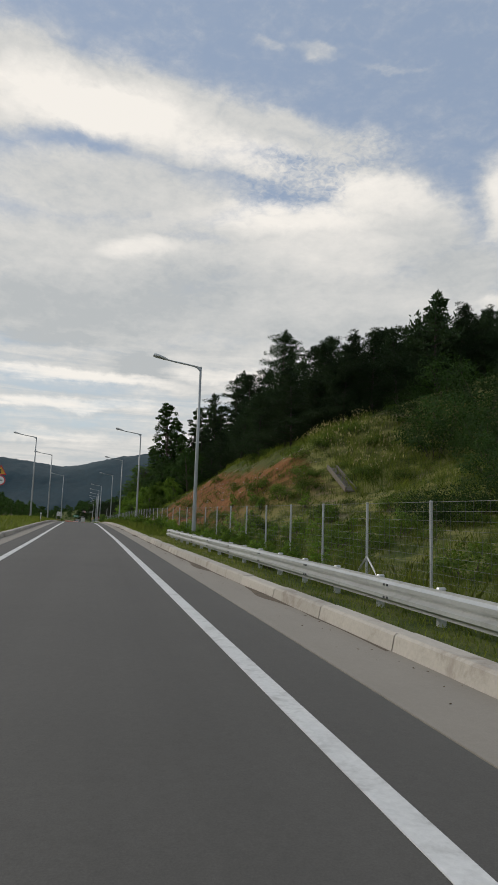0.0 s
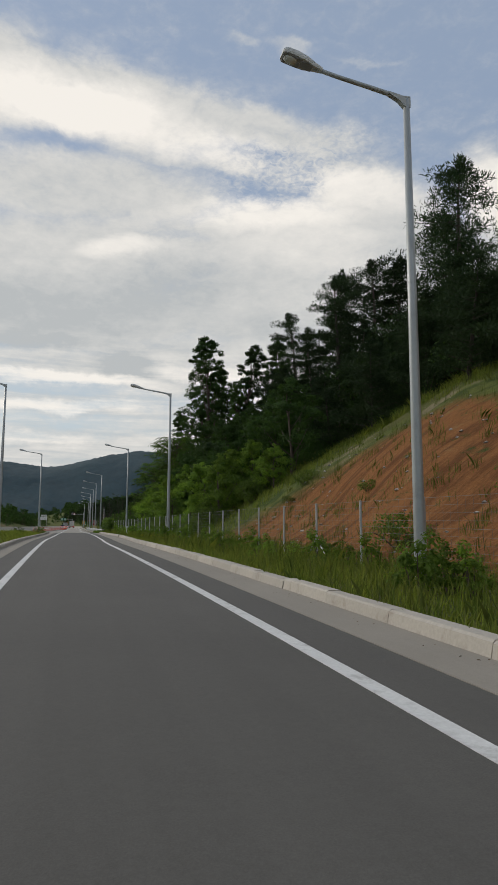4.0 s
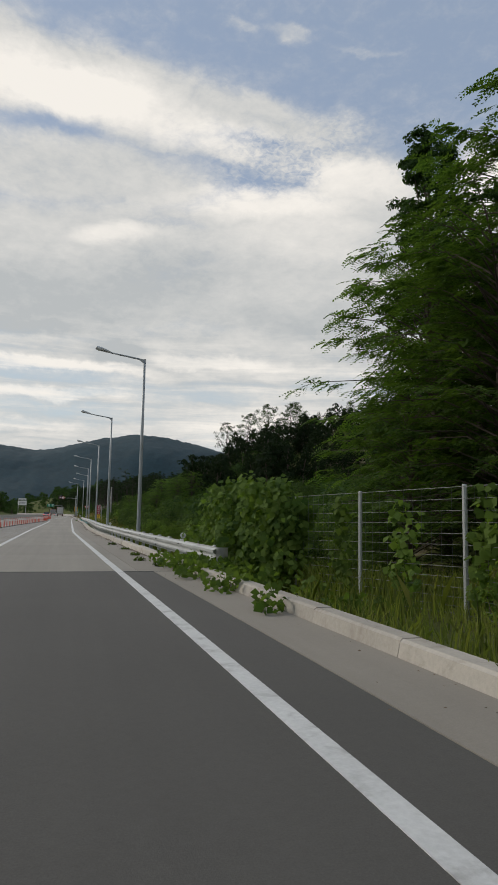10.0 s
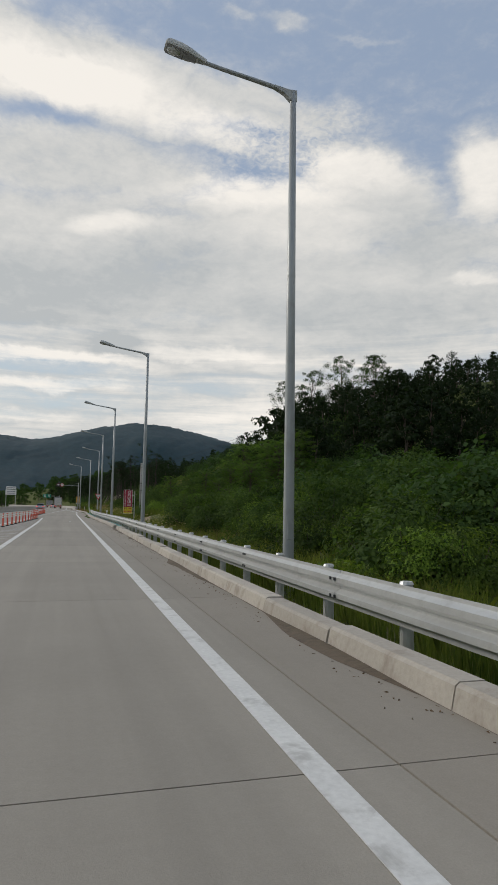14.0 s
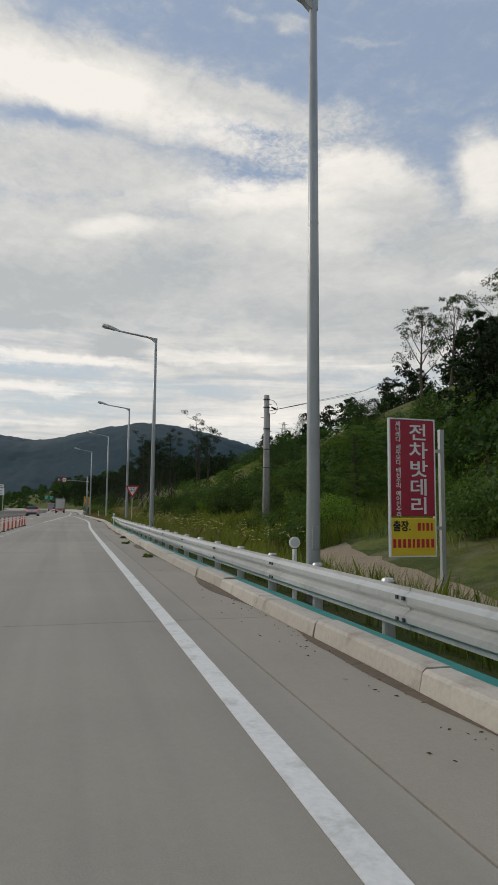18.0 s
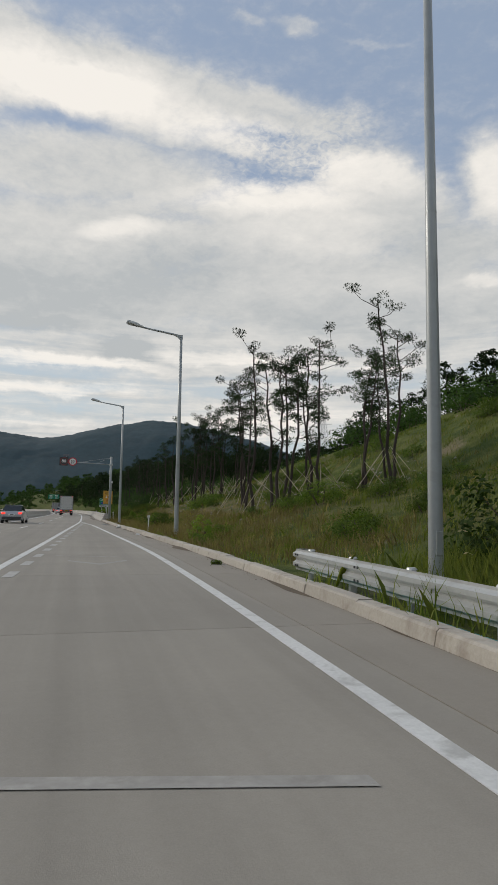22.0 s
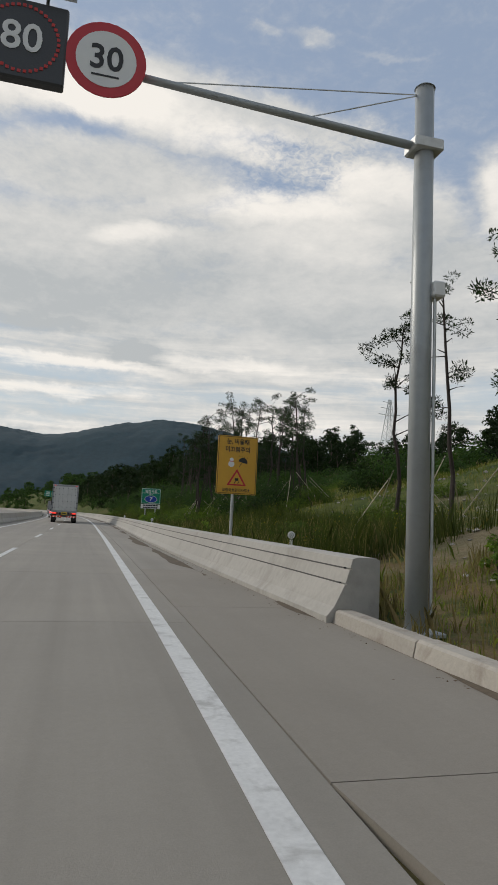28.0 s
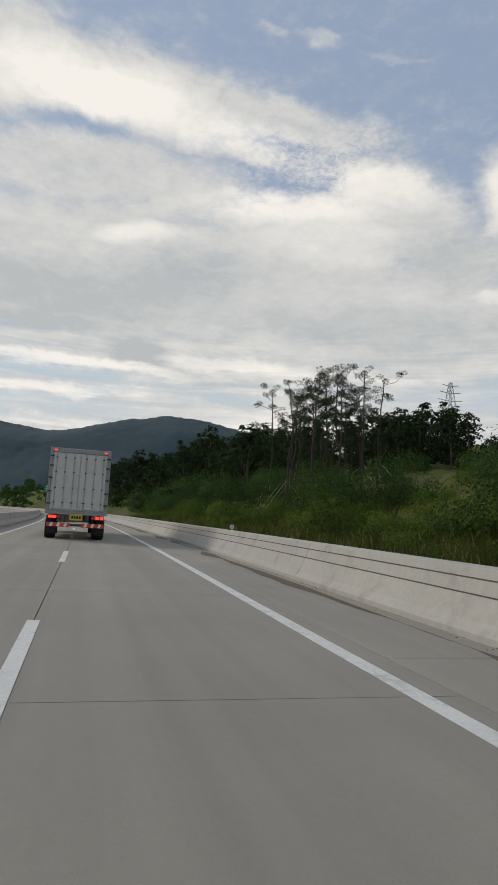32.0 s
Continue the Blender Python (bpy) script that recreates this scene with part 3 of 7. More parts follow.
def ribbon(left, right, y0, y1, top, thick, step=2.0, lift=None):
    """A strip along the road between two lines of the plan, as a slab."""
    k = max(1, int(math.ceil((y1 - y0) / step)))
    ys = [y0 + (y1 - y0) * i / k for i in range(k + 1)]
    v, f = [], []
    for y in ys:
        z = (lift or level)(y) + top
        v += [(left(y), y, z), (right(y), y, z), (right(y), y, z - thick), (left(y), y, z - thick)]
    for i in range(k):
        a, b = 4 * i, 4 * i + 4
        f += [(a, a + 1, b + 1, b), (a + 1, a + 2, b + 2, b + 1), (a + 2, a + 3, b + 3, b + 2), (a + 3, a, b, b + 3)]
    f += [(3, 2, 1, 0), (4 * k, 4 * k + 1, 4 * k + 2, 4 * k + 3)]
    return v, f


def strip(name, left, right, y0, y1, top, thick, mat, parent=None, label="", step=2.0):
    return part(name, mesh_of(name, *ribbon(left, right, y0, y1, top, thick, step), mat), None, parent, label)


def sweep(profile, path, y0, y1, step=2.0, closed=True):
    """A cross-section (x outwards, z) carried along a line of the plan."""
    k = max(1, int(math.ceil((y1 - y0) / step)))
    n = len(profile)
    v, f = [], []
    for i in range(k + 1):
        y = y0 + (y1 - y0) * i / k
        v += [(path(y) + px, y, level(y) + pz) for px, pz in profile]
    for i in range(k):
        for j in range(n if closed else n - 1):
            a, b = i * n + j, i * n + (j + 1) % n
            f.append((a, b, b + n, a + n))
    if closed:
        f += [tuple(range(n))[::-1], tuple(range(k * n, k * n + n))]
    return v, f


# ---------------------------------------------------------------- ground
near_slope = line((-60, 0.10), (10, 0.12), (34, 0.19), (44, 0.27), (50, 0.47), (56, 0.66), (100, 0.68), (112, 0.58), (135, 0.56), (154, 0.56), (162, 0.35), (174, 0.06), (225, 0.08), (250, 0.20), (290, 0.26), (330, 0.27), (380, 0.25), (430, 0.24), (480, 0.32), (540, 0.5), (620, 0.5), (700, 0.4))
far_slope = line((-60, 0.35), (30, 0.46), (100, 0.50), (150, 0.45), (164, 0.22), (178, 0.10), (238, 0.11), (262, 0.20), (284, 0.44), (300, 0.66), (340, 0.5), (372, 0.42), (398, 0.20), (450, 0.15), (480, 0.2), (600, 0.34))
foot_line = line((-60, 8.5), (40, 8.2), (100, 8.0), (150, 7.5), (160, 9), (240, 6), (290, 5.6), (330, 5.2), (360, 5.0), (420, 5.6), (480, 4.5), (520, 3), (560, 0.5), (620, -6), (700, -19), (800, -42), (900, -71))
dip_depth = line((-60, -0.35), (36, -0.35), (44, -0.05), (150, 0), (160, -1.1), (225, -0.9), (250, -0.5), (290, -0.25), (304, 0), (700, 0))


def bank_left(x, y):
    """Left of the ramp: a low grass bank, then the main road."""
    edge = main_edge(y)
    if y > 152 or x < edge + 1.2:
        return 0.0
    w = (ramp_left(y) - 1.6) - (edge + 1.2)
    t = min(max((x - edge - 1.2) / max(w, 0.1), 0), 1)
    return 0.45 * math.sin(math.pi * t) * min(1, (152 - y) / 25)


def terrain(x, y):
    z = level(y)
    if x < main_edge(y) - 24:
        d = main_edge(y) - 24 - x
        return z + min(d * 0.22, 26 + 0.03 * d) - 0.05 * min(d, 2)
    foot = foot_line(y)
    if x <= foot:
        k = kerb_line(y) if y < 364 else barrier_line(y)
        if x > k + 0.3:
            z += dip_depth(y) * min(1, (x - k - 0.3) / 3.0)
        return z + bank_left(x, y)
    z += dip_depth(y) * max(0, 1 - (x - foot) / 20)
    d = x - foot
    a = min(d, 14.0)
    h = near_slope(y) * a * (0.55 + 0.45 * min(1, a / 5))
    b = max(0.0, d - 14)
    h += 34 * (1 - math.exp(-far_slope(y) * b / 34))
    h += (noise.noise((x * 0.09, y * 0.09, 2.0)) * 0.8 + noise.noise((x * 0.3, y * 0.3, 5.0)) * 0.22) * min(1, d / 4)
    return z + h


GRID = []


def height(x, y):
    """Height of the ground sheet, for arrays of places."""
    gx, gy, gz = GRID
    x, y = np.asarray(x, float), np.asarray(y, float)
    i, j = np.clip(np.searchsorted(gx, x) - 1, 0, len(gx) - 2), np.clip(np.searchsorted(gy, y) - 1, 0, len(gy) - 2)
    u, w = (x - gx[i]) / (gx[i + 1] - gx[i]), (y - gy[j]) / (gy[j + 1] - gy[j])
    return (gz[j, i] * (1 - u) + gz[j, i + 1] * u) * (1 - w) + (gz[j + 1, i] * (1 - u) + gz[j + 1, i + 1] * u) * w


def build_ground():
    xs = sorted({*[round(-1200 + 150 * k) for k in range(8)], *[-140 + 12 * k for k in range(10)], *[-30 + 2.0 * k for k in range(15)],
                 *[0.0 + 0.8 * k for k in range(41)], *[33 + 3.0 * k for k in range(30)], *[125 + 40 * k for k in range(8)], *[470 + 250 * k for k in range(9)]})
    ys = sorted({-300, -150, -80, *[-60 + 2.0 * k for k in range(291)], *[525 + 8.0 * k for k in range(45)], *[900 + 120 * k for k in range(28)]})
    v = [(x, y, terrain(x, y) - (0.06 if x < kerb_line(y) + 0.3 or (y > 362 and x < barrier_line(y) + 0.5) else 0.0)) for y in ys for x in xs]
    w = len(xs)
    GRID.extend((np.array(xs, float), np.array(ys, float), np.array(v)[:, 2].reshape(len(ys), w)))
    f = [(j * w + i, j * w + i + 1, (j + 1) * w + i + 1, (j + 1) * w + i) for j in range(len(ys) - 1) for i in range(w - 1)]
    tagged(part("ground", mesh_of("ground", v, f, M_GROUND, True)), "grassy roadside ground with red earth cutting and wooded hillside", "ground", kind="structure")


build_ground()

# far wooded ridge; its blue-green colour stands in for distance haze
ridge_top = line((-2400, 60), (-1200, 110), (-700, 150), (-400, 158), (-150, 136), (-54, 124), (-10, 131), (60, 151), (127, 162), (190, 160), (250, 150), (320, 130), (380, 112), (460, 98), (600, 108), (900, 92), (1600, 70), (2600, 60))


def build_ridge():
    xs = [-2400 + 60 * k for k in range(34)] + [-400 + 6 * k for k in range(171)] + [630 + 60 * k for k in range(34)]
    rows = [(1100 + 340 * (k / 40), math.sin(math.pi / 2 * (k / 40) ** 1.15)) for k in range(41)] + [(1470, 0.97), (1560, 0.7), (1900, 0.0)]
    v = []
    for yy, k in rows:
        for x in xs:
            fold = noise.noise((x * 0.010, yy * 0.004, 0)) * 9 * (1 - k) * min(1, k * 4) + noise.noise((x * 0.03, yy * 0.012, 3)) * 4 * (1 - k)
            crown = noise.noise((x * 0.11, yy * 0.11, 7)) * 2.6 + noise.noise((x * 0.31, yy * 0.3, 9)) * 1.6
            v.append((x + noise.noise((x * 0.3, yy * 0.3, 1)) * 3, yy + noise.noise((x * 0.01, 5, yy * 0.01)) * 20, (ridge_top(x) - 3) * k + fold + crown * min(1, k * 5) - 3))
    w = len(xs)
    f = [(j * w + i, j * w + i + 1, (j + 1) * w + i + 1, (j + 1) * w + i) for j in range(len(rows) - 1) for i in range(w - 1)]
    tagged(part("far_ridge", mesh_of("far_ridge", v, f, M_FAR, True)), "dark wooded mountain ridge far ahead, painted blue-green for haze", "mountain", kind="structure")


build_ridge()

# ---------------------------------------------------------------- roads
JOINT_Y = 157.2                                   # where the asphalt ramp meets the concrete main road


def shifted(f, d):
    return lambda y: f(y) + d


road = thing("road", Matrix(), "grey asphalt ramp joining a pale concrete highway", "road", kind="structure")
strip("asphalt_ramp", shifted(ramp_left, -0.75), shifted(ramp_right, 0.75), -60, JOINT_Y, 0.0, 0.05, M_ASPHALT, road, "dark worn asphalt lane")
strip("gutter_strip", shifted(ramp_right, 0.76), kerb_line, -60, JOINT_Y, 0.004, 0.05, M_GUTTER, road, "pale concrete gutter strip")
strip("gutter_strip", shifted(ramp_left, -1.35), shifted(ramp_left, -0.76), -60, JOINT_Y, 0.004, 0.05, M_GUTTER, road, "pale concrete gutter strip")
strip("joint", shifted(ramp_left, -1.3), kerb_line, JOINT_Y + 0.04, JOINT_Y + 0.1, 0.002, 0.02, M_JOINT, road, step=1)

# concrete lanes in slabs with sealed joints
median = shifted(main_edge, -7.0)


def right_of_lane(y):
    """Where the travelled lane's slab ends and the shoulder slab begins."""
    return max(ramp_right(y), main_edge(y)) + 0.42 if y < 354 else main_edge(y) + 0.35


def outer(y):
    return kerb_line(y) if y < 362 else barrier_line(y) + 0.15


def seam(y):
    """The long joint between the main road's slabs and the ramp's."""
    return main_edge(y) - 0.15 if y > 256 else ramp_left(y) - 0.25


y = JOINT_Y + 0.1
while y < 560:
    y2 = y + 6.0
    strip("slab", seam, right_of_lane, y + 0.006, min(y2, 354.0) - 0.006, 0.0, 0.08, M_CONC, road, step=3) if y < 352 else None
    strip("shoulder_slab", shifted(right_of_lane, 0.012), outer, y + 0.006, y2 - 0.006, 0.002, 0.08, M_GUTTER if y < 362 else M_CONC, road, step=3)
    y = y2
y = -60.0
while y < 560:
    y2 = y + 6.0
    left, right = shifted(main_edge, -3.0), (shifted(seam, -0.012) if y < 352 else right_of_lane)
    if y < JOINT_Y - 3:
        right = shifted(main_edge, 1.2)
    strip("slab", shifted(left, 0.006), right, y + 0.006, y2 - 0.006, 0.0, 0.08, M_CONC, road, step=3)
    strip("slab", shifted(main_edge, -6.9), shifted(left, -0.006), y + 0.006, y2 - 0.006, 0.0, 0.08, M_CONC, road, step=3)
    y = y2
strip("paving", shifted(main_edge, -6.9), shifted(main_edge, 1.9), 558, 900, -0.005, 0.08, M_CONC, road, step=6)
strip("paving", shifted(main_edge, -24), shifted(main_edge, -7.6), -60, 900, 0.0, 0.08, M_CONC, road, "pale concrete opposite carriageway", step=6)

# painted lines
M_FADED = material("faded_road_paint", (0.33, 0.315, 0.29), 0.85, vary=0.3, grain=12, stain=2.0, stain_col=(0.26, 0.245, 0.22), stain_amt=0.9)
marks = thing("road_markings", Matrix(), "worn white painted lane lines on the road", "road marking", kind="structure")
strip("edge_line", shifted(ramp_right, -0.08), shifted(ramp_right, 0.08), -60, 352.6, 0.006, 0.004, M_PAINT, marks)
strip("edge_line", shifted(ramp_left, -0.08), shifted(ramp_left, 0.08), -60, 254, 0.006, 0.004, M_PAINT, marks)
strip("edge_line", shifted(main_edge, -0.09), shifted(main_edge, 0.09), 300, 900, 0.006, 0.004, M_PAINT, marks)
strip("edge_line", shifted(main_edge, -0.08), shifted(main_edge, 0.08), -60, 255, 0.006, 0.004, M_PAINT, marks)
strip("edge_line", shifted(main_edge, -6.05), shifted(main_edge, -5.9), -60, 900, 0.006, 0.004, M_PAINT, marks, step=4)
y = 262.0
while y < 352:                                   # short blocks of the merge line
    off = -0.05 if y < 300 else 0.33 + 0.0 * y
    strip("merge_block", shifted(main_edge, off), shifted(main_edge, off + 0.2), y, y + 1.1, 0.006, 0.004, M_WORN, marks)
    y += 2.6
y = -46.0
while y < 700:
    strip("lane_dash", shifted(main_edge, -3.07), shifted(main_edge, -2.93), y, y + 4.2, 0.006, 0.004, M_PAINT, marks)
    y += 12.6
y = 152.0
while y < 246:                                   # hatching of the painted island
    l, r = shifted(main_edge, 0.25), shifted(ramp_left, -0.2)
    if r(y) - l(y) > 0.4:
        v = [(l(y + 1.4), y + 1.4), (r(y), y), (r(y + 0.35), y + 0.35), (l(y + 1.75), y + 1.75)]
        part("hatch_bar", mesh_of("hatch_bar", [(a, b, 0.006) for a, b in v], [(0, 1, 2, 3)], M_WORN), None, marks)
    y += 1.5
for yy, w in ((279.6, 2.25), (291.2, 2.45), (306.0, 1.6)):        # worn transverse marks on the merging lane
    a = main_edge(yy) + 0.9
    v = [(a, yy + 0.5, 0.006), (a + w, yy, 0.006), (a + w, yy + 0.13, 0.006), (a, yy + 0.65, 0.006)]
    part("cross_mark", mesh_of("cross_mark", v, [(0, 1, 2, 3)], M_FADED), None, marks)
for sgn in (-1, 1):                              # faded chevron
    c, yy = (main_edge(304) + ramp_right(304)) / 2 + 0.2, 303.6
    v = [(c, yy, 0.005), (c + sgn * 0.7, yy + 1.1, 0.005), (c + sgn * 0.7, yy + 1.4, 0.005), (c, yy + 0.35, 0.005)]
    part("arrow_stroke", mesh_of("arrow_stroke", v, [(0, 1, 2, 3) if sgn > 0 else (3, 2, 1, 0)], M_FADED), None, marks)

# kerbs, one stone a metre
kerb = thing("kerb", Matrix(), "stained pale concrete kerb beside the gutter", "kerb", kind="structure")
stone_profile = [(-0.02, -0.05), (0.02, 0.145), (0.05, 0.17), (0.24, 0.17), (0.26, 0.15), (0.26, -0.05)]


def kerb_run(path, y0, y1, mirror=False, length=2.0, gap=()):
    y = y0
    prof = [(-a, b) for a, b in stone_profile][::-1] if mirror else stone_profile
    while y < y1 - 0.2:
        if not any(a < y < b for a, b in gap):
            rise = random.uniform(-0.012, 0.012)
            v, f = sweep([(a + rise, b + rise) for a, b in prof], path, y + 0.008, min(y + length, y1) - 0.008, 1.0)
            part("kerb_stone", mesh_of("kerb_stone", v, f, M_KERB), None, kerb)
        y += length


kerb_run(kerb_line, -40, 363, gap=((118, 121), (224, 226.5)))
kerb_run(shifted(ramp_left, -1.36), -40, 150, True)

# concrete barrier with two long grooves
barrier = thing("concrete_barrier", Matrix(), "pale concrete crash barrier with two long grooves, shaded by dark strips", "barrier", kind="structure")
shape = [(0.0, -0.05), (0.0, 0.08), (0.10, 0.20), (0.24, 0.475), (0.27, 0.475), (0.27, 0.495), (0.247, 0.495), (0.30, 0.665), (0.33, 0.665), (0.33, 0.685), (0.307, 0.685), (0.34, 0.80), (0.40, 0.82), (0.66, 0.82), (0.72, 0.79), (0.72, -0.4)]
y = 360.0
while y < 560:
    ln = 7.5
    v, f = sweep(shape, barrier_line, y + 0.01, y + ln - 0.01, 2.5)
    part("barrier_section", mesh_of("barrier_section", v, f, M_BARRIER), None, barrier)
    y += ln
v, f = sweep(shape, barrier_line, 560, 900, 8)
part("barrier_section", mesh_of("barrier_section", v, f, M_BARRIER), None, barrier)

# dark strips set in the grooves; their colour stands for the shade inside
for gz, gx in ((0.485, 0.243), (0.675, 0.303)):
    v, f = sweep([(gx - 0.004, gz - 0.010), (gx - 0.004, gz + 0.010), (gx + 0.04, gz + 0.010), (gx + 0.04, gz - 0.010)], barrier_line, 360.2, 560, 4)
    part("groove", mesh_of("groove", v, f, M_GROOVE_SHADE), None, barrier)

# median: low wall with a steel rail
median_wall = thing("median_barrier", Matrix(), "grey concrete median wall with steel rails", "barrier", kind="structure")
prof = [(-0.25, -0.05), (-0.25, 0.1), (-0.12, 0.35), (-0.09, 0.8), (0.09, 0.8), (0.12, 0.35), (0.25, 0.1), (0.25, -0.05)]
v, f = sweep(prof[::-1], shifted(main_edge, -7.3), -60, 880, 8)
part("median_wall", mesh_of("median_wall", v, f, M_BARRIER), None, median_wall)


# ---------------------------------------------------------------- guard rails
def guard_rail(path, y0, y1, terminal_near, terminal_far, drop):
    rail = thing("guard_rail", Matrix(), "galvanised steel corrugated guard rail on steel posts", "guard rail", "guard rails")
    w = [(0.0, 0.36), (0.0, 0.40), (-0.075, 0.44), (-0.075, 0.50), (0.0, 0.545), (0.0, 0.575), (-0.075, 0.62), (-0.075, 0.68), (0.0, 0.72), (0.0, 0.755)]
    prof = [(a, b - drop) for a, b in w] + [(a + 0.012, b - drop) for a, b in w[::-1]]
    y = y0
    while y < y1 - 0.5:
        e = min(y + 4.0, y1)
        off = 0.006 * (int((y - y0) / 4) % 2)
        v, f = sweep([(a + off, b) for a, b in prof], path, y - 0.15, e + 0.15, 2.0)
        beam = part("beam", mesh_of("beam", v, f, M_GALV), None, rail)
        for zz in (0.46, 0.66):
            for k in (0.0, 0.12):
                part("bolt", boxed((path(e - k) - 0.082, e - k - 0.05, level(e) + zz - drop), (0.02, 0.035, 0.035)), M_DARK, beam)
        y = e
    y = y0 + 0.6
    while y < y1:
        x, z = path(y) + 0.17, level(y) - drop
        bm = tubed([(x, y, z - 0.9), (x, y, z + 0.70), (x, y, z + 0.74)], [0.07, 0.07, 0.055], 12)
        post = part("post", bm, M_GALV, rail, smooth=False)
        part("cap", tubed([(x, y, z + 0.735), (x, y, z + 0.765)], [0.075, 0.06], 12), M_GALV, post)
        part("spacer", boxed((x - 0.09, y, z + 0.56), (0.14, 0.10, 0.30)), M_GALV, post)
        y += 2.0
    for yy, on in ((y0 - 0.15, terminal_near), (y1 + 0.15, terminal_far)):
        if on:
            s = -1 if yy < (y0 + y1) / 2 else 1
            bm = bmesh.new()
            n = 10
            for k in range(n):
                a0, a1 = math.pi * k / n, math.pi * (k + 1) / n
                for zz0, zz1 in ((0.37, 0.75),):
                    p = [(path(yy) + 0.14 - 0.14 * math.cos(a0), yy + s * 0.16 * math.sin(a0)), (path(yy) + 0.14 - 0.14 * math.cos(a1), yy + s * 0.16 * math.sin(a1))]
                    bm.faces.new([bm.verts.new((p[0][0], p[0][1], level(yy) - drop + zz0)), bm.verts.new((p[1][0], p[1][1], level(yy) - drop + zz0)),
                                  bm.verts.new((p[1][0], p[1][1], level(yy) - drop + zz1)), bm.verts.new((p[0][0], p[0][1], level(yy) - drop + zz1))])
            bmesh.ops.solidify(bm, geom=bm.faces[:], thickness=0.01)
            part("rounded_end", bm, M_GALV, rail)
    return rail


rail_one = line((-60, 4.9), (40, 4.88))
rail_two = smoothed(lambda y: kerb_line(y) + 0.75, 6)
guard_rail(rail_one, -58, 39.4, False, True, 0.42)
guard_rail(rail_two, 157.6, 300.5, True, True, 0.22)

# ---------------------------------------------------------------- street lamps
def street_lamp():
    """Ten metres, one arm towards the road. Arm along -x."""
    lamp = thing("street_lamp", Matrix(), "grey steel street lamp with one upswept arm", "street lamp", "street lamps")
    part("pole", tubed([(0, 0, -0.5), (0, 0, 0.02), (0, 0, 5), (0, 0, 10.0)], [0.115, 0.115, 0.092, 0.066], 12), M_POLE, lamp, smooth=True)
    base = part("base_plate", boxed((0, 0, 0.02), (0.42, 0.42, 0.04), 0.01), M_POLE, lamp)
    for sx in (-1, 1):
        for sy in (-1, 1):
            part("anchor_bolt", tubed([(sx * 0.16, sy * 0.16, 0.03), (sx * 0.16, sy * 0.16, 0.11)], 0.018, 6), M_DARK, base)
    part("hatch", boxed((0, -0.105, 0.85), (0.11, 0.03, 0.36), 0.008), M_POLE, lamp)
    part("collar", tubed([(0, 0, 5.98), (0, 0, 6.02)], 0.089, 12), M_POLE, lamp)
    gusset = [(0.07, 10.04), (-0.10, 10.03), (-0.42, 10.075), (-0.42, 10.03), (-0.20, 9.93), (-0.06, 9.80), (0.07, 9.80)]
    part("top_bracket", plate(gusset, 0.11, -0.055), M_POLE, lamp)
    pts = [(-0.2, 0, 10.01), (-0.45, 0, 10.055), (-0.9, 0, 10.12), (-1.5, 0, 10.20), (-2.05, 0, 10.29)]
    part("arm", tubed(pts, [0.050, 0.050, 0.047, 0.044, 0.042], 10), M_POLE, lamp, smooth=True)
    head = bmesh.new()
    t = Matrix.Rotation(radians(13), 3, "Y")
    secs = [(0.10, 0.052, 0.05), (-0.06, 0.085, 0.075), (-0.26, 0.150, 0.105), (-0.46, 0.170, 0.125), (-0.66, 0.170, 0.120), (-0.74, 0.155, 0.095), (-0.77, 0.12, 0.055)]
    rings = []
    for dx, w, h in secs:
        ring = []
        for k in range(14):
            a = 2 * math.pi * k / 14
            c, sn = math.cos(a), math.sin(a)
            p = t @ Vector((dx, math.copysign(abs(c) ** 0.6, c) * w, max(math.copysign(abs(sn) ** 0.75, sn) * h, -0.045)))
            ring.append(head.verts.new(Vector((-1.98, 0, 10.30)) + p))
        rings.append(ring)
    for a, b in zip(rings, rings[1:]):
        for k in range(14):
            head.faces.new((a[k], b[k], b[(k + 1) % 14], a[(k + 1) % 14]))
    head.faces.new(rings[0])
    head.faces.new(rings[-1][::-1])
    bmesh.ops.recalc_face_normals(head, faces=head.faces)
    lum = part("lamp_head", head, M_HEAD, lamp, "boxy grey lamp head")
    part("ballast_cover", boxed(Vector((-1.98, 0, 10.30)) + t @ Vector((-0.24, 0, -0.05)), (0.26, 0.20, 0.02), 0.006, t), M_TRUCKFRAME, lum, "grey underside cover")
    part("optic_frame", boxed(Vector((-1.98, 0, 10.30)) + t @ Vector((-0.56, 0, -0.05)), (0.36, 0.29, 0.022), 0.006, t), M_TRUCKFRAME, lum, "grey optic frame")
    bowl = bmesh.new()
    bmesh.ops.create_uvsphere(bowl, u_segments=14, v_segments=8, radius=1, matrix=Matrix.Translation(Vector((-1.98, 0, 10.30)) + t @ Vector((-0.58, 0, -0.05))) @ t.to_4x4() @ Matrix.Diagonal((0.15, 0.115, 0.06, 1)))
    part("lens_bowl", bowl, M_LENS, lum, "pale glass lens bowl", smooth=True)
    return lamp


lamp = street_lamp()
lamp_places = [(5.89, 36.05, 0), (5.39, 72.0, 0), (5.18, 104.55, 0), (5.05, 138.0, 0), (3.75, 178.9, 0), (3.6, 202.45, 0), (3.76, 227.15, 0), (3.72, 249.5, 0), (4.14, 272.7, 0), (5.08, 297.05, 0),
               (4.75, 320.0, 0), (3.75, 345.0, 0.2), (-6.6, 85.3, 0), (-5.7, 106.5, 0), (-5.1, 147.1, 0)]
for i, (lx, ly, lift) in enumerate(lamp_places):
    m = pose(lx, ly, (terrain(lx, ly) if ly < 150 else level(ly) - 0.02) + lift)
    if i == 0:
        lamp.matrix_basis = m
    else:
        copy_thing(lamp, m)

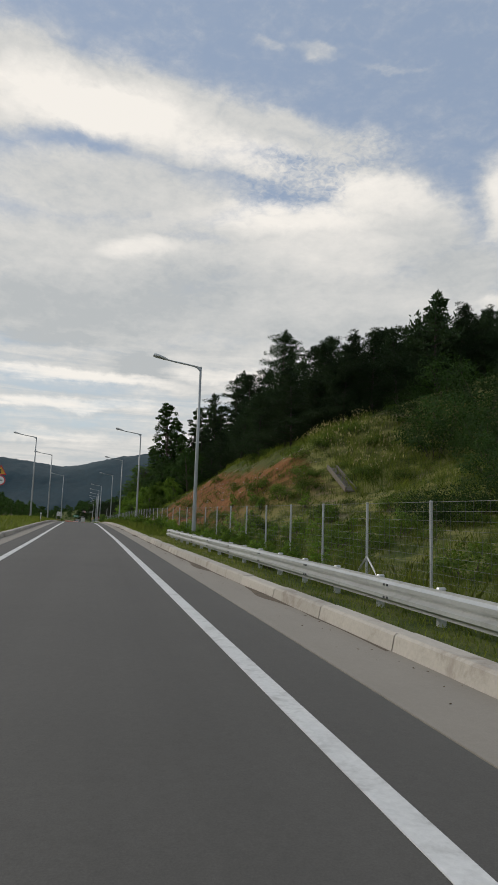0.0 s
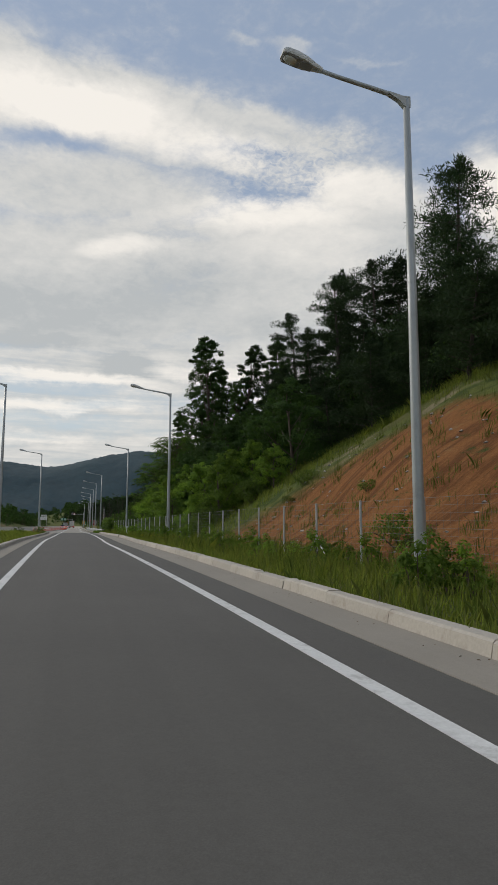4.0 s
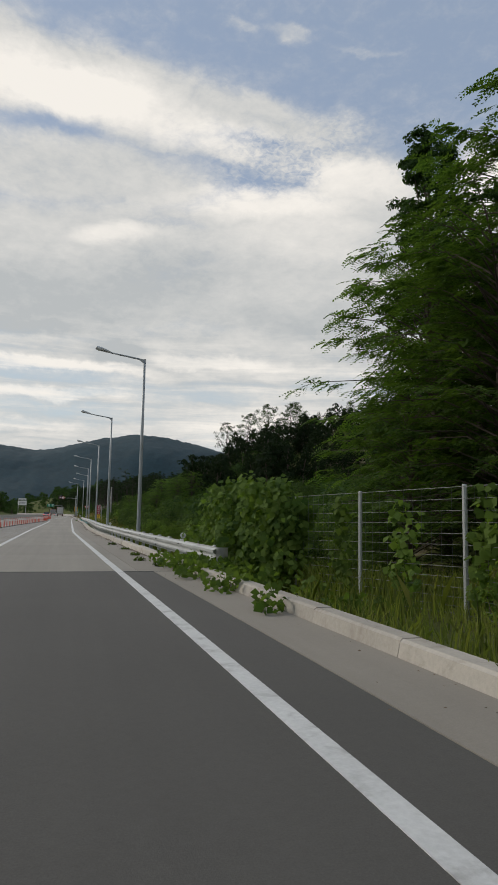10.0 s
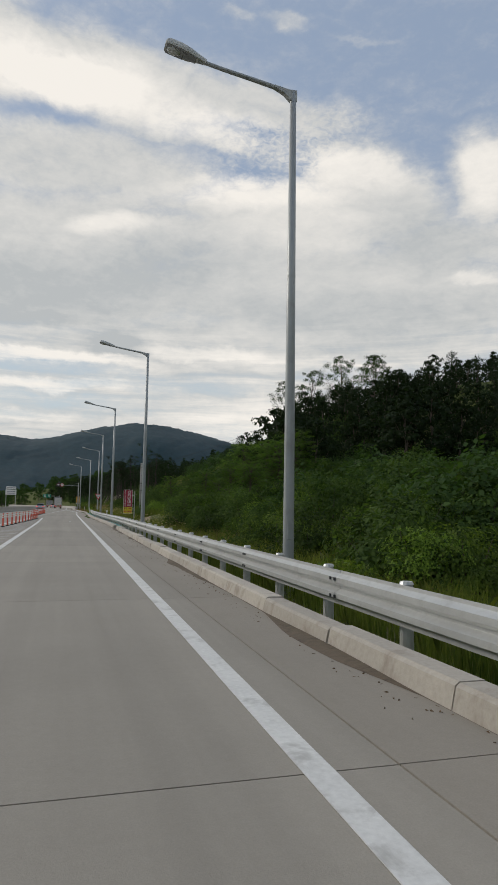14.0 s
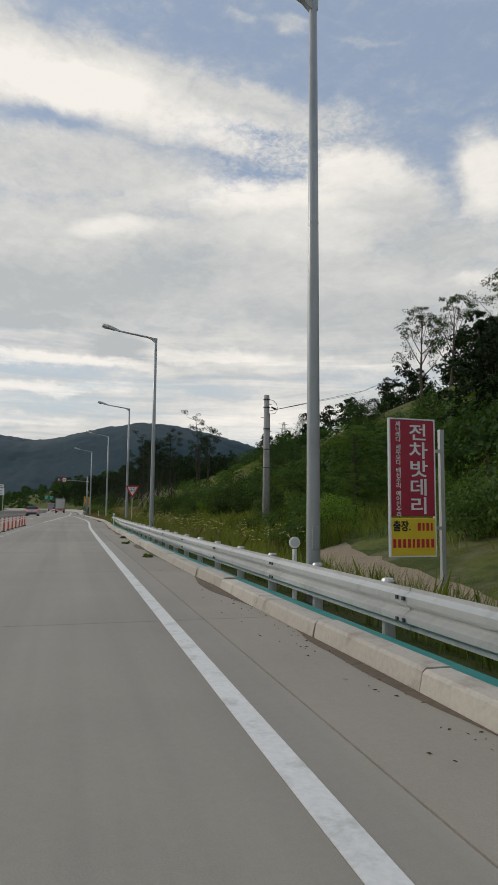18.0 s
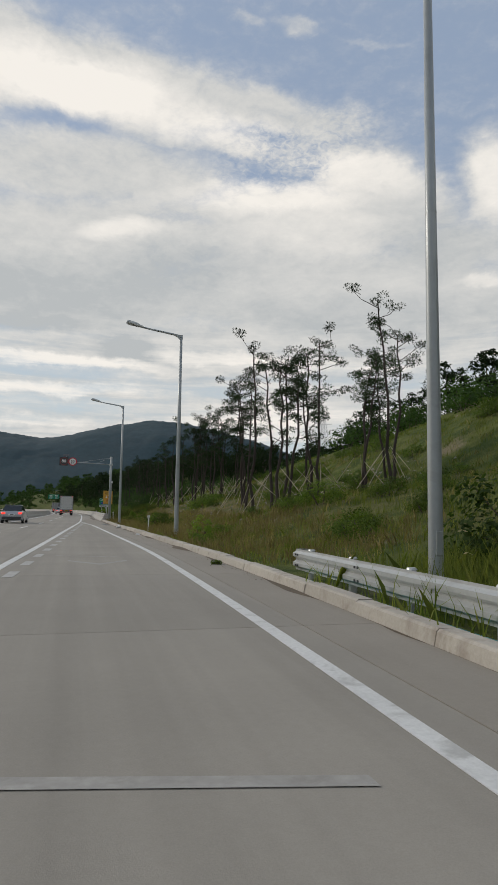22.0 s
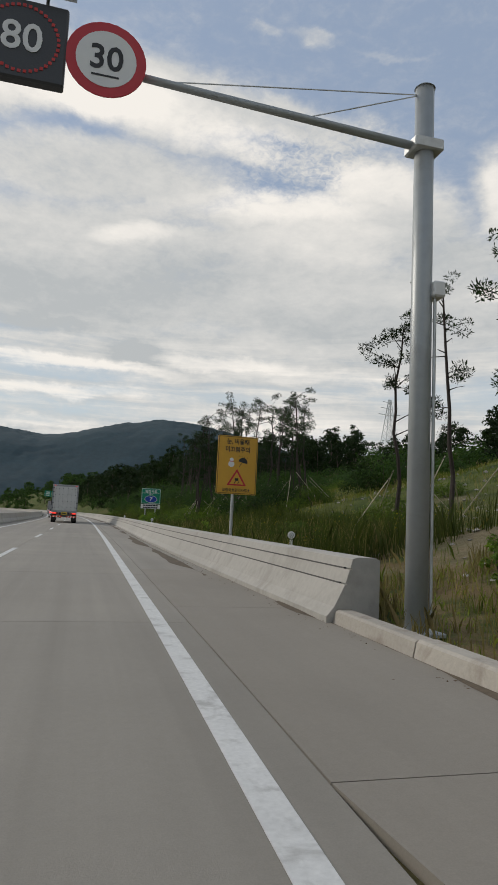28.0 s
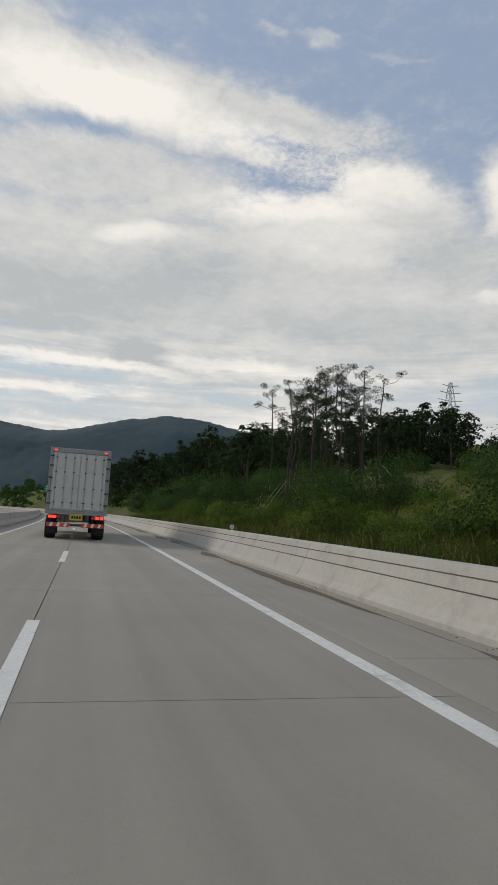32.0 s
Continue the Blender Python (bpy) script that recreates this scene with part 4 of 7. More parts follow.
footing = thing("lamp_footing", pose(3.75, 345.0, 0), "pale concrete footing block under a street lamp", "footing")
part("block", boxed((0, 0, -0.06), (0.62, 0.62, 0.47), 0.03), M_KERB, footing)

# ---------------------------------------------------------------- plants
rng = np.random.default_rng(7)


def unit(v):
    return v / np.maximum(np.linalg.norm(v, axis=-1, keepdims=True), 1e-6)


def cards(at, ahead, length, width, bend=0.15, facing=None):
    """Pointed leaves: one four-cornered card for each place, along a way."""
    at, ahead = np.asarray(at, float), unit(np.asarray(ahead, float))
    n = len(at)
    across = unit(np.cross(ahead, unit(rng.normal(size=(n, 3))) if facing is None else facing))
    up = np.cross(across, ahead)
    ln = (np.ones(n) * length)[:, None] if np.ndim(length) == 0 else np.asarray(length)[:, None]
    wd = (np.ones(n) * width)[:, None] if np.ndim(width) == 0 else np.asarray(width)[:, None]
    mid = at + ahead * ln * 0.5
    return np.stack([at, mid + across * wd * 0.5 + up * bend * wd, at + ahead * ln, mid - across * wd * 0.5 + up * bend * wd], 1)


def clump(c, radii, count, length, width, out=0.6, droop=0.0, mass=None):
    """A tuft of foliage: cards spread through a flattened ball, pointing outwards."""
    d = unit(rng.normal(size=(count, 3)))
    r = rng.uniform(0.35, 1.0, (count, 1)) ** 0.6
    p = np.asarray(c) + d * r * np.asarray(radii)
    way = d * out + rng.normal(size=(count, 3)) * 0.6 - np.array([0, 0, droop])
    s = rng.uniform(0.7, 1.35, count)
    if mass is not None:
        # leaves lie like shingles over the rounded mass that they belong to
        facing = unit(d * 0.5 + np.asarray(mass) * 0.6 + np.array([0, 0, 0.35]) + rng.normal(size=(count, 3)) * 0.33)
        way = np.cross(facing, rng.normal(size=(count, 3))) - np.array([0, 0, 0.35])
        return cards(p, way, length * s, width * s, 0.1, facing)
    return cards(p, way, length * s, width * s)


def wavy(base, top, wave, n=7):
    """A crooked stem between two places."""
    base, top = np.asarray(base, float), np.asarray(top, float)
    off = np.cumsum(rng.normal(size=(n, 3)) * wave, 0)
    off -= np.linspace(0, 1, n)[:, None] * off[-1]
    return [tuple(base + (top - base) * t + off[i] * (t > 0)) for i, t in enumerate(np.linspace(0, 1, n))]


def tree_thing(name, label, group):
    return thing(name, Matrix(), label, "tree", group)


def broadleaf(h, spread, lobes, each, leaves, leaf, label, group, mat, low=0.3, gaps=0.0):
    """A crown of uneven rounded lobes on forked boughs, with sky showing between them."""
    t = tree_thing("broadleaf_tree", label, group)
    stem = wavy((0, 0, -0.6), (rng.normal() * 0.3, rng.normal() * 0.3, h * 0.86), 0.10 * h / 9, 8)
    bm = tubed(stem, [0.018 * h * (1 - 0.85 * i / 7) + 0.01 for i in range(8)], 7)
    out = []
    for k in range(lobes):
        f = (k + rng.uniform(0.1, 0.9)) / lobes
        z = h * (low + (0.97 - low) * f)
        wide = spread * (0.30 + 0.70 * math.sin(math.pi * min(1, 0.30 + 0.62 * f))) * rng.uniform(0.45, 1.05) * (1 - 0.55 * f ** 3)
        if k == lobes - 1:
            wide *= 0.2
        a = k * 2.39996 + rng.uniform(-0.5, 0.5)
        c = np.array([math.cos(a) * wide, math.sin(a) * wide, z])
        i = min(6, int(max(0.05, (z / h - 0.20)) / 0.86 * 7))
        root = np.array(stem[i])
        tube(bm, [tuple(root), tuple((root + c) / 2 + np.array([0, 0, -0.10 * wide])), tuple(c)], [0.008 * h * (1 - 0.7 * f) + 0.012, 0.005 * h * (1 - 0.6 * f) + 0.01, 0.010], 5, False)
        R = spread * rng.uniform(0.38, 0.58) * (1 - 0.30 * f)
        for q in range(each):
            d = unit(rng.normal(size=3) + np.array([0, 0, 0.35]))
            if rng.uniform() < gaps:
                continue
            p = c + d * R * np.array([1, 1, 0.72]) * rng.uniform(0.55, 1.05)
            if q % 3 == 0:
                tube(bm, [tuple(c), tuple(p)], [0.012, 0.006], 4, False)
            r = R * rng.uniform(0.28, 0.48)
            out.append(clump(p, (r, r, r * 0.6), leaves, leaf, leaf * 0.62, 0.6, 0.3, d * 0.7 + unit(p - np.array([0, 0, h * 0.5])) * 0.4))
    part("trunk", bm, M_TREEBARK, t)
    part("crown", quads_mesh("crown", np.concatenate(out), mat), None, t)
    return t


def conifer(h, spread, tiers, needles, label, group, length=0.42, width=0.08, low=0.2):
    """A dense red-pine shape: flat layered boughs round a crooked stem."""
    t = tree_thing("pine_tree", label, group)
    stem = wavy((0, 0, -0.6), (rng.normal() * 0.35, rng.normal() * 0.35, h), 0.07 * h / 9, 8)
    bm = tubed(stem, [0.02 * h * (1 - 0.9 * i / 7) + 0.01 for i in range(8)], 7)
    out = []
    for k in range(tiers):
        f = (k + rng.uniform()) / tiers
        z = h * (low + (1 - low) * f)
        reach = spread * (1.02 - f) ** 0.5 * rng.uniform(0.35, 1.15) * (0.75 + 0.25 * math.sin(9 * f + h)) + 0.2
        a = k * 2.39996 + rng.uniform(-0.5, 0.5)
        c = np.array([math.cos(a) * reach, math.sin(a) * reach, z + 0.16 * reach])
        root = np.array([*stem[min(7, int(z / h * 7))][:2], z - 0.15])
        tube(bm, [tuple(root), tuple(c)], [0.035 * (1.2 - f) + 0.008, 0.008], 5, False)
        for s in (0.5, 0.95) if reach < 2.5 else (0.3, 0.5, 0.7, 0.85, 1.0):
            p = root + (c - root) * s + rng.normal(size=3) * 0.12
            rr = (0.38 + (0.30 if reach < 2.5 else 0.15) * reach) * rng.uniform(0.7, 1.15)
            out.append(clump(p, (rr, rr, rr * 0.26), needles, length, width, 0.8, -0.35))
    for q in range(3):
        out.append(clump((stem[-1][0], stem[-1][1], h * (1 - 0.02 * q)), (0.2 + 0.12 * q, 0.2 + 0.12 * q, 0.5), needles, length, width, 0.6, -0.8))
    part("trunk", bm, M_PINEBARK, t)
    part("crown", quads_mesh("crown", np.concatenate(out), M_NEEDLE), None, t)
    return t


def lean_pine(h, stems, label, dead=0.2):
    """A transplanted pine: bare crooked stems with small tufts at the top."""
    t = tree_thing("young_pine_tree", label, "propped pines")
    bm = bmesh.new()
    out = []
    for s in range(stems):
        lean = rng.normal(size=2) * 0.55
        stem = wavy((rng.normal() * 0.12 * s, rng.normal() * 0.12 * s, -0.4), (lean[0] + 0.5 * s, lean[1], h * rng.uniform(0.86, 1.0)), 0.10, 9)
        tube(bm, stem, [0.085 * (1 - 0.8 * i / 8) + 0.012 for i in range(9)], 7)
        for q in range(3):
            out.append(clump(np.array(stem[-1]) + rng.normal(size=3) * 0.16, (0.24, 0.24, 0.15), 70, 0.12, 0.034, 0.9, -0.3))
        for k in range(15):
            f = rng.uniform(0.56, 0.99) if rng.uniform() > 0.15 else rng.uniform(0.36, 0.56)
            i = min(7, int(f * 8))
            root = np.array(stem[i]) + (np.array(stem[i + 1]) - np.array(stem[i])) * (f * 8 - i)
            a = rng.uniform(0, 2 * math.pi)
            bare = rng.uniform() < dead
            reach = rng.uniform(0.6, 1.9) * (1.3 - 0.6 * f) * (0.4 if bare else 1.0)
            tip = root + np.array([math.cos(a) * reach, math.sin(a) * reach, rng.uniform(0.1, 0.75) * reach])
            mid = (root + tip) / 2 + rng.normal(size=3) * 0.10
            tube(bm, [tuple(root), tuple(mid), tuple(tip)], [0.024, 0.015, 0.007], 5, False)
            if bare:
                continue
            for q in range(3):
                g = rng.uniform(0.62, 1.0)
                c = root + (tip - root) * g + rng.normal(size=3) * 0.15
                tube(bm, [tuple(root + (tip - root) * g * 0.8), tuple(c)], [0.009, 0.005], 4, False)
                out.append(clump(c, (0.25, 0.25, 0.12), 64, 0.12, 0.034, 0.9, -0.3))
    part("trunk", bm, M_PINEBARK, t, "thin dark crooked stems")
    part("crown", quads_mesh("crown", np.concatenate(out), M_NEEDLE), None, t, "sparse tufts of needles")
    return t


def locust(h, spread, boughs, label):
    """A false acacia: arching boughs that carry flat sprays of long feathery leaves."""
    t = tree_thing("locust_tree", label, "locust trees")
    stem = wavy((0, 0, -0.6), (0.2, 0.1, h * 0.85), 0.18, 8)
    bm = tubed(stem, [0.02 * h * (1 - 0.8 * i / 7) + 0.01 for i in range(8)], 7)
    places, ways, tilts = [], [], []
    for k in range(boughs):
        f = (k + rng.uniform()) / boughs
        z = h * (0.06 + 0.90 * f)
        reach = spread * (0.40 + 0.60 * math.sin(math.pi * min(1.0, 0.22 + 0.72 * f))) * rng.uniform(0.55, 1.08)
        a = k * 2.39996 + rng.uniform(-0.3, 0.3)
        out = np.array([math.cos(a), math.sin(a), 0.0])
        root, tip = np.array([0, 0, z * 0.86]), out * reach + np.array([0, 0, z + 0.10 * reach])
        mid = (root + tip) / 2 + np.array([0, 0, 0.14 * reach])
        tube(bm, [tuple(root), tuple(mid), tuple(tip)], [0.035, 0.020, 0.007], 5, False)
        for q in range(6):
            s = rng.uniform(0.30, 1.0)
            base = (1 - s) ** 2 * root + 2 * s * (1 - s) * mid + s * s * tip
            yaw = a + rng.choice((-1, 1)) * rng.uniform(0.1, 1.2)
            twig = np.array([math.cos(yaw), math.sin(yaw), rng.uniform(-0.30, 0.25)]) * rng.uniform(0.5, 1.0)
            if q % 2 == 0:
                tube(bm, [tuple(base), tuple(base + twig)], [0.008, 0.004], 4, False)
            for e in range(6):
                side = yaw + (0 if e == 5 else (-1) ** e * rng.uniform(0.5, 1.1))
                places.append(base + twig * (0.25 + 0.15 * e) + rng.normal(size=3) * 0.03)
                ways.append((math.cos(side), math.sin(side), rng.uniform(-0.35, 0.15)))
                tilts.append(rng.normal(size=3) * 0.22 + np.array([0, 0, 1.0]) + out * 0.25)
    places, ways, tilts = np.array(places), unit(np.array(ways)), unit(np.array(tilts))
    n, leaves = len(places), []
    side = unit(np.cross(ways, tilts))
    ln = rng.uniform(0.34, 0.58, n)
    for k in range(6):
        s = (k + 0.6) / 6
        p = places + ways * (ln * s)[:, None] + np.array([0, 0, -0.16]) * s * s
        for sg in (-1, 1):
            w = ways * 0.45 + side * sg + rng.normal(size=(n, 3)) * 0.08
            leaves.append(cards(p, w, 0.17 * (1 - 0.45 * s) * np.ones(n), 0.070, 0.1, unit(tilts + rng.normal(size=(n, 3)) * 0.2)))
    part("trunk", bm, M_TREEBARK, t)
    part("crown", quads_mesh("crown", np.concatenate(leaves), M_LOCUST), None, t, "feathery bright green leaves")
    return t


def bush(r, h, clumps, leaves, leaf, mat, label, group, name="bush"):
    t = thing(name, Matrix(), label, "bush", group)
    bm, out = bmesh.new(), []
    for k in range(clumps):
        a, d = k * 2.39996, r * math.sqrt(rng.uniform(0.02, 1.0)) * 0.85
        z = h * rng.uniform(0.2, 0.95) * math.sqrt(max(0.05, 1 - (d / r) ** 2))
        c = np.array([math.cos(a) * d, math.sin(a) * d, z])
        if k % 3 == 0:
            tube(bm, [(c[0] * 0.2, c[1] * 0.2, -0.2), (c[0] * 0.7, c[1] * 0.7, z * 0.6), tuple(c)], [0.025, 0.016, 0.006], 4, False)
        q = r * rng.uniform(0.22, 0.4)
        out.append(clump(c, (q, q, q * 0.75), leaves, leaf, leaf * 0.6, 0.7, -0.1, unit(c)))
    part("woody_base", bm, M_TREEBARK, t)
    part("foliage", quads_mesh("foliage", np.concatenate(out), mat), None, t)
    return t


def set_out(proto, spots, lo, hi, tilt=3.0):
    """Places copies of a plant on the ground: spots of x, y or x, y, scale."""
    poses = []
    for spot in spots:
        x, y = spot[:2]
        s = spot[2] if len(spot) > 2 else rng.uniform(lo, hi)
        poses.append(pose(x, y, float(height(x, y)), rng.normal() * tilt, rng.normal() * tilt, rng.uniform(0, 360)) @ Matrix.Diagonal((s, s, s * rng.uniform(0.94, 1.08), 1)))
    for m in poses[1:]:
        copy_thing(proto, m)
    proto.matrix_basis = poses[0]


def scatter(n, x0, x1, y0, y1, keep=None):
    """Random spots over a stretch of the plan, x counted from the foot of the slope."""
    out = []
    while len(out) < n:
        y = rng.uniform(y0, y1)
        x = foot_line(y) + rng.uniform(x0, x1)
        if keep is None or keep(x, y):
            out.append((x, y))
    return out


def grove(proto, spots, lo, hi, name, label):
    """Far woods that nobody could count: copies of one tree joined into a crown mesh and a stem mesh."""
    spots = list(spots)
    mats = []
    for x, y in spots:
        s = rng.uniform(lo, hi)
        mats.append(np.array(pose(x, y, float(height(x, y)), rng.normal() * 3, rng.normal() * 3, rng.uniform(0, 360)) @ Matrix.Diagonal((s, s, s * rng.uniform(0.85, 1.1), 1))))
    mats = np.array(mats)
    for o in list(proto.children):
        me, k = o.data, len(mats)
        co = np.empty(len(me.vertices) * 3, np.float32)
        me.vertices.foreach_get("co", co)
        idx = np.empty(len(me.loops), np.int32)
        me.loops.foreach_get("vertex_index", idx)
        start = np.empty(len(me.polygons), np.int32)
        me.polygons.foreach_get("loop_start", start)
        co = co.reshape(-1, 3)
        allco = np.einsum("kij,nj->kni", mats[:, :3, :3], co) + mats[:, None, :3, 3]
        big = bpy.data.meshes.new(name)
        big.vertices.add(k * len(co))
        big.vertices.foreach_set("co", allco.astype(np.float32).ravel())
        big.loops.add(k * len(idx))
        big.loops.foreach_set("vertex_index", (idx[None] + (np.arange(k, dtype=np.int32) * len(co))[:, None]).ravel().astype(np.int32))
        big.polygons.add(k * len(start))
        big.polygons.foreach_set("loop_start", (start[None] + (np.arange(k, dtype=np.int32) * len(idx))[:, None]).ravel().astype(np.int32))
        big.update(calc_edges=True)
        big.materials.append(me.materials[0])
        tagged(part(name if o.name.startswith("crown") else name + "_stems", big), label if o.name.startswith("crown") else "dark stems of " + label, "woods", kind="stuff")
        bpy.data.objects.remove(o)
    bpy.data.objects.remove(proto)


# pinewood above the cutting
set_out(conifer(9.4, 3.9, 50, 110, "tall dark pine on the wooded hill above the cutting", "hill pines", 0.26, 0.05, 0.05), scatter(60, 14, 36, 58, 125), 0.65, 0.95)
set_out(conifer(8.0, 4.0, 42, 110, "broad dark pine on the wooded hill above the cutting", "hill pines", 0.26, 0.055, 0.04), scatter(90, 13.5, 40, 58, 130), 0.7, 1.05)
set_out(conifer(19.5, 6.0, 46, 170, "very tall dark pine with layered boughs behind the wood", "hill pines", 0.26, 0.06, 0.12), [(29.7, 132.2, 1.02), (28.8, 142.0, 0.92), (33.5, 138, 0.95), (26, 147, 0.70), (24.5, 139, 0.62), (27, 136, 0.78), (33, 146, 0.8), (22.5, 132, 0.55), (25, 128, 0.62), (36, 128, 0.85), (31, 124, 0.85), (27.5, 123, 0.6)], 1, 1)
def risen(h, *tops):
    """Spots for a tree of height h from places of treetops."""
    return [(x, y, (z - float(height(x, y))) / h) for x, y, z in tops]


set_out(conifer(13.0, 4.6, 60, 130, "dark pine standing above its neighbours on the hill", "hill pines", 0.28, 0.055, 0.08),
        risen(13.0, (34.2, 114.2, 35.6), (34.3, 96.4, 29.4), (36.2, 92.3, 29.2), (37.5, 102, 31.5), (41, 88, 30), (45, 96, 33), (38, 121, 35), (33, 126, 33.5), (35.5, 84, 26.5), (32, 137, 33), (40, 79, 27.5)), 1, 1)
grove(conifer(8.6, 3.6, 34, 22, "far", "far", 0.5, 0.17, 0.03), scatter(130, 26, 75, 48, 140) + scatter(24, 50, 90, 0, 48), 0.7, 1.1, "pine_wood", "dense dark pine wood covering the hill")
# mixed wood where the cutting ends
tall = broadleaf(23.0, 3.5, 34, 12, 110, 0.20, "tall dense broadleaf tree rising above the wood", "tall trees", M_LEAF, 0.16, 0.10)
set_out(tall, risen(23.0, (18.4, 155.8, 29.6), (23.6, 157.1, 29.4), (27.6, 154.8, 29.0), (21.0, 158.5, 26.0), (18.0, 169.5, 20.0), (21.8, 172.5, 20.5)) + [(20.5, 146, 0.55), (31.5, 160.0, 0.88)], 1, 1)
mid = broadleaf(8.0, 3.1, 11, 10, 100, 0.15, "leafy broadleaf tree behind the fence", "woodland trees", M_LEAF, 0.10)
set_out(mid, [(13, 122, 0.75), (14, 130, 0.95), (12, 136, 0.85), (16, 140, 1.1), (11.5, 128, 0.65), (17, 127, 1.0), (15, 146, 1.0), (12.5, 141, 0.8), (19, 135, 1.15)] + scatter(26, 5, 16, 112, 150), 0.7, 1.1)
light = broadleaf(5.6, 2.7, 10, 10, 90, 0.15, "young tree with fresh bright green leaves behind the fence", "fresh green trees", M_FRESH, 0.04)
set_out(light, scatter(36, 0.3, 7, 109, 150) + scatter(10, 7, 14, 118, 150), 0.5, 1.0)
grove(broadleaf(8.0, 3.2, 10, 8, 24, 0.32, "far", "far", M_LEAF, 0.05), scatter(80, 14, 40, 108, 165), 0.75, 1.15, "mixed_wood", "mixed broadleaf wood above the fence")
set_out(locust(10.5, 3.9, 90, "false acacia with feathery bright green leaves overhanging the fence"),
        [(12.3, 162.3, 1.15), (10.6, 156.5, 1.0), (13.8, 158.5, 1.2), (12.6, 151.0, 1.0), (14.6, 154.0, 1.1), (15.6, 164.5, 1.1), (10.0, 160.5, 0.6), (12.6, 144.0, 0.66), (9.2, 138.5, 0.52), (9.2, 148.5, 0.5), (8.6, 133, 0.42), (9.3, 128, 0.45), (11.5, 132, 0.55), (8.4, 124, 0.36), (11.5, 264.5, 0.36),
         (10.8, 238.5, 0.34), (12.6, 241.5, 0.45), (14.6, 244.5, 0.55), (16.5, 241, 0.6), (12.5, 236.0, 0.42), (17.5, 247.5, 0.55), (14.5, 250, 0.4), (19.5, 244, 0.65), (10.6, 233.5, 0.30), (8.8, 236.5, 0.26), (8.6, 241.0, 0.26), (9.8, 244.5, 0.30), (11.5, 246.5, 0.36)], 1, 1)
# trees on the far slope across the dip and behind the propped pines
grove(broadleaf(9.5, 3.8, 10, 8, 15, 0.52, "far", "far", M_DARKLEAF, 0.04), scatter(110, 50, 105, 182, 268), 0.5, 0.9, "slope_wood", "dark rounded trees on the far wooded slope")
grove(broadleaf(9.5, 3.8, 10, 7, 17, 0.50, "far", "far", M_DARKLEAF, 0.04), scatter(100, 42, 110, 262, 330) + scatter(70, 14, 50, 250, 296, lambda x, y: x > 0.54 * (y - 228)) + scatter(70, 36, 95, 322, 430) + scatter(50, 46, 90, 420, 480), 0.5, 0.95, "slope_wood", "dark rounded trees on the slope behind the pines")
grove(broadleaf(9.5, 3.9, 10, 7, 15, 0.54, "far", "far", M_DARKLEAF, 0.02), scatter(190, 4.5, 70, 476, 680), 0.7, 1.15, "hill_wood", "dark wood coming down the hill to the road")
grove(conifer(9.0, 3.2, 28, 14, "far", "far", 0.66), scatter(40, 48, 105, 190, 290) + scatter(24, 40, 90, 300, 420) + scatter(30, 18, 80, 460, 660), 0.6, 1.0, "slope_pines", "dark pines on the far wooded slope")
lone = broadleaf(10.5, 3.4, 11, 9, 60, 0.16, "lone airy tree standing against the sky", "lone trees", M_LEAF, 0.45, 0.15)
set_out(lone, [(40.5, 308, 1.0), (46.5, 311, 1.1), (51, 305, 1.2), (56, 302, 1.0), (60, 309, 1.05)], 1, 1)
grove(broadleaf(9, 3.6, 10, 7, 10, 0.7, "far", "far", M_LEAF, 0.05), [(main_edge(yy) - 30 - rng.uniform(0, 30), yy) for yy in rng.uniform(60, 700, 90)], 0.7, 1.2, "opposite_wood", "dark trees beyond the opposite carriageway")
grove(broadleaf(9, 3.8, 10, 6, 8, 0.9, "far", "far", M_LEAF, 0.02), [(rng.uniform(-190, 60), yy) for yy in rng.uniform(720, 1090, 220)] + [(main_edge(yy) - rng.uniform(26, 90), yy) for yy in rng.uniform(500, 800, 110)], 0.8, 1.4, "valley_wood", "dark trees on the valley floor below the ridge")

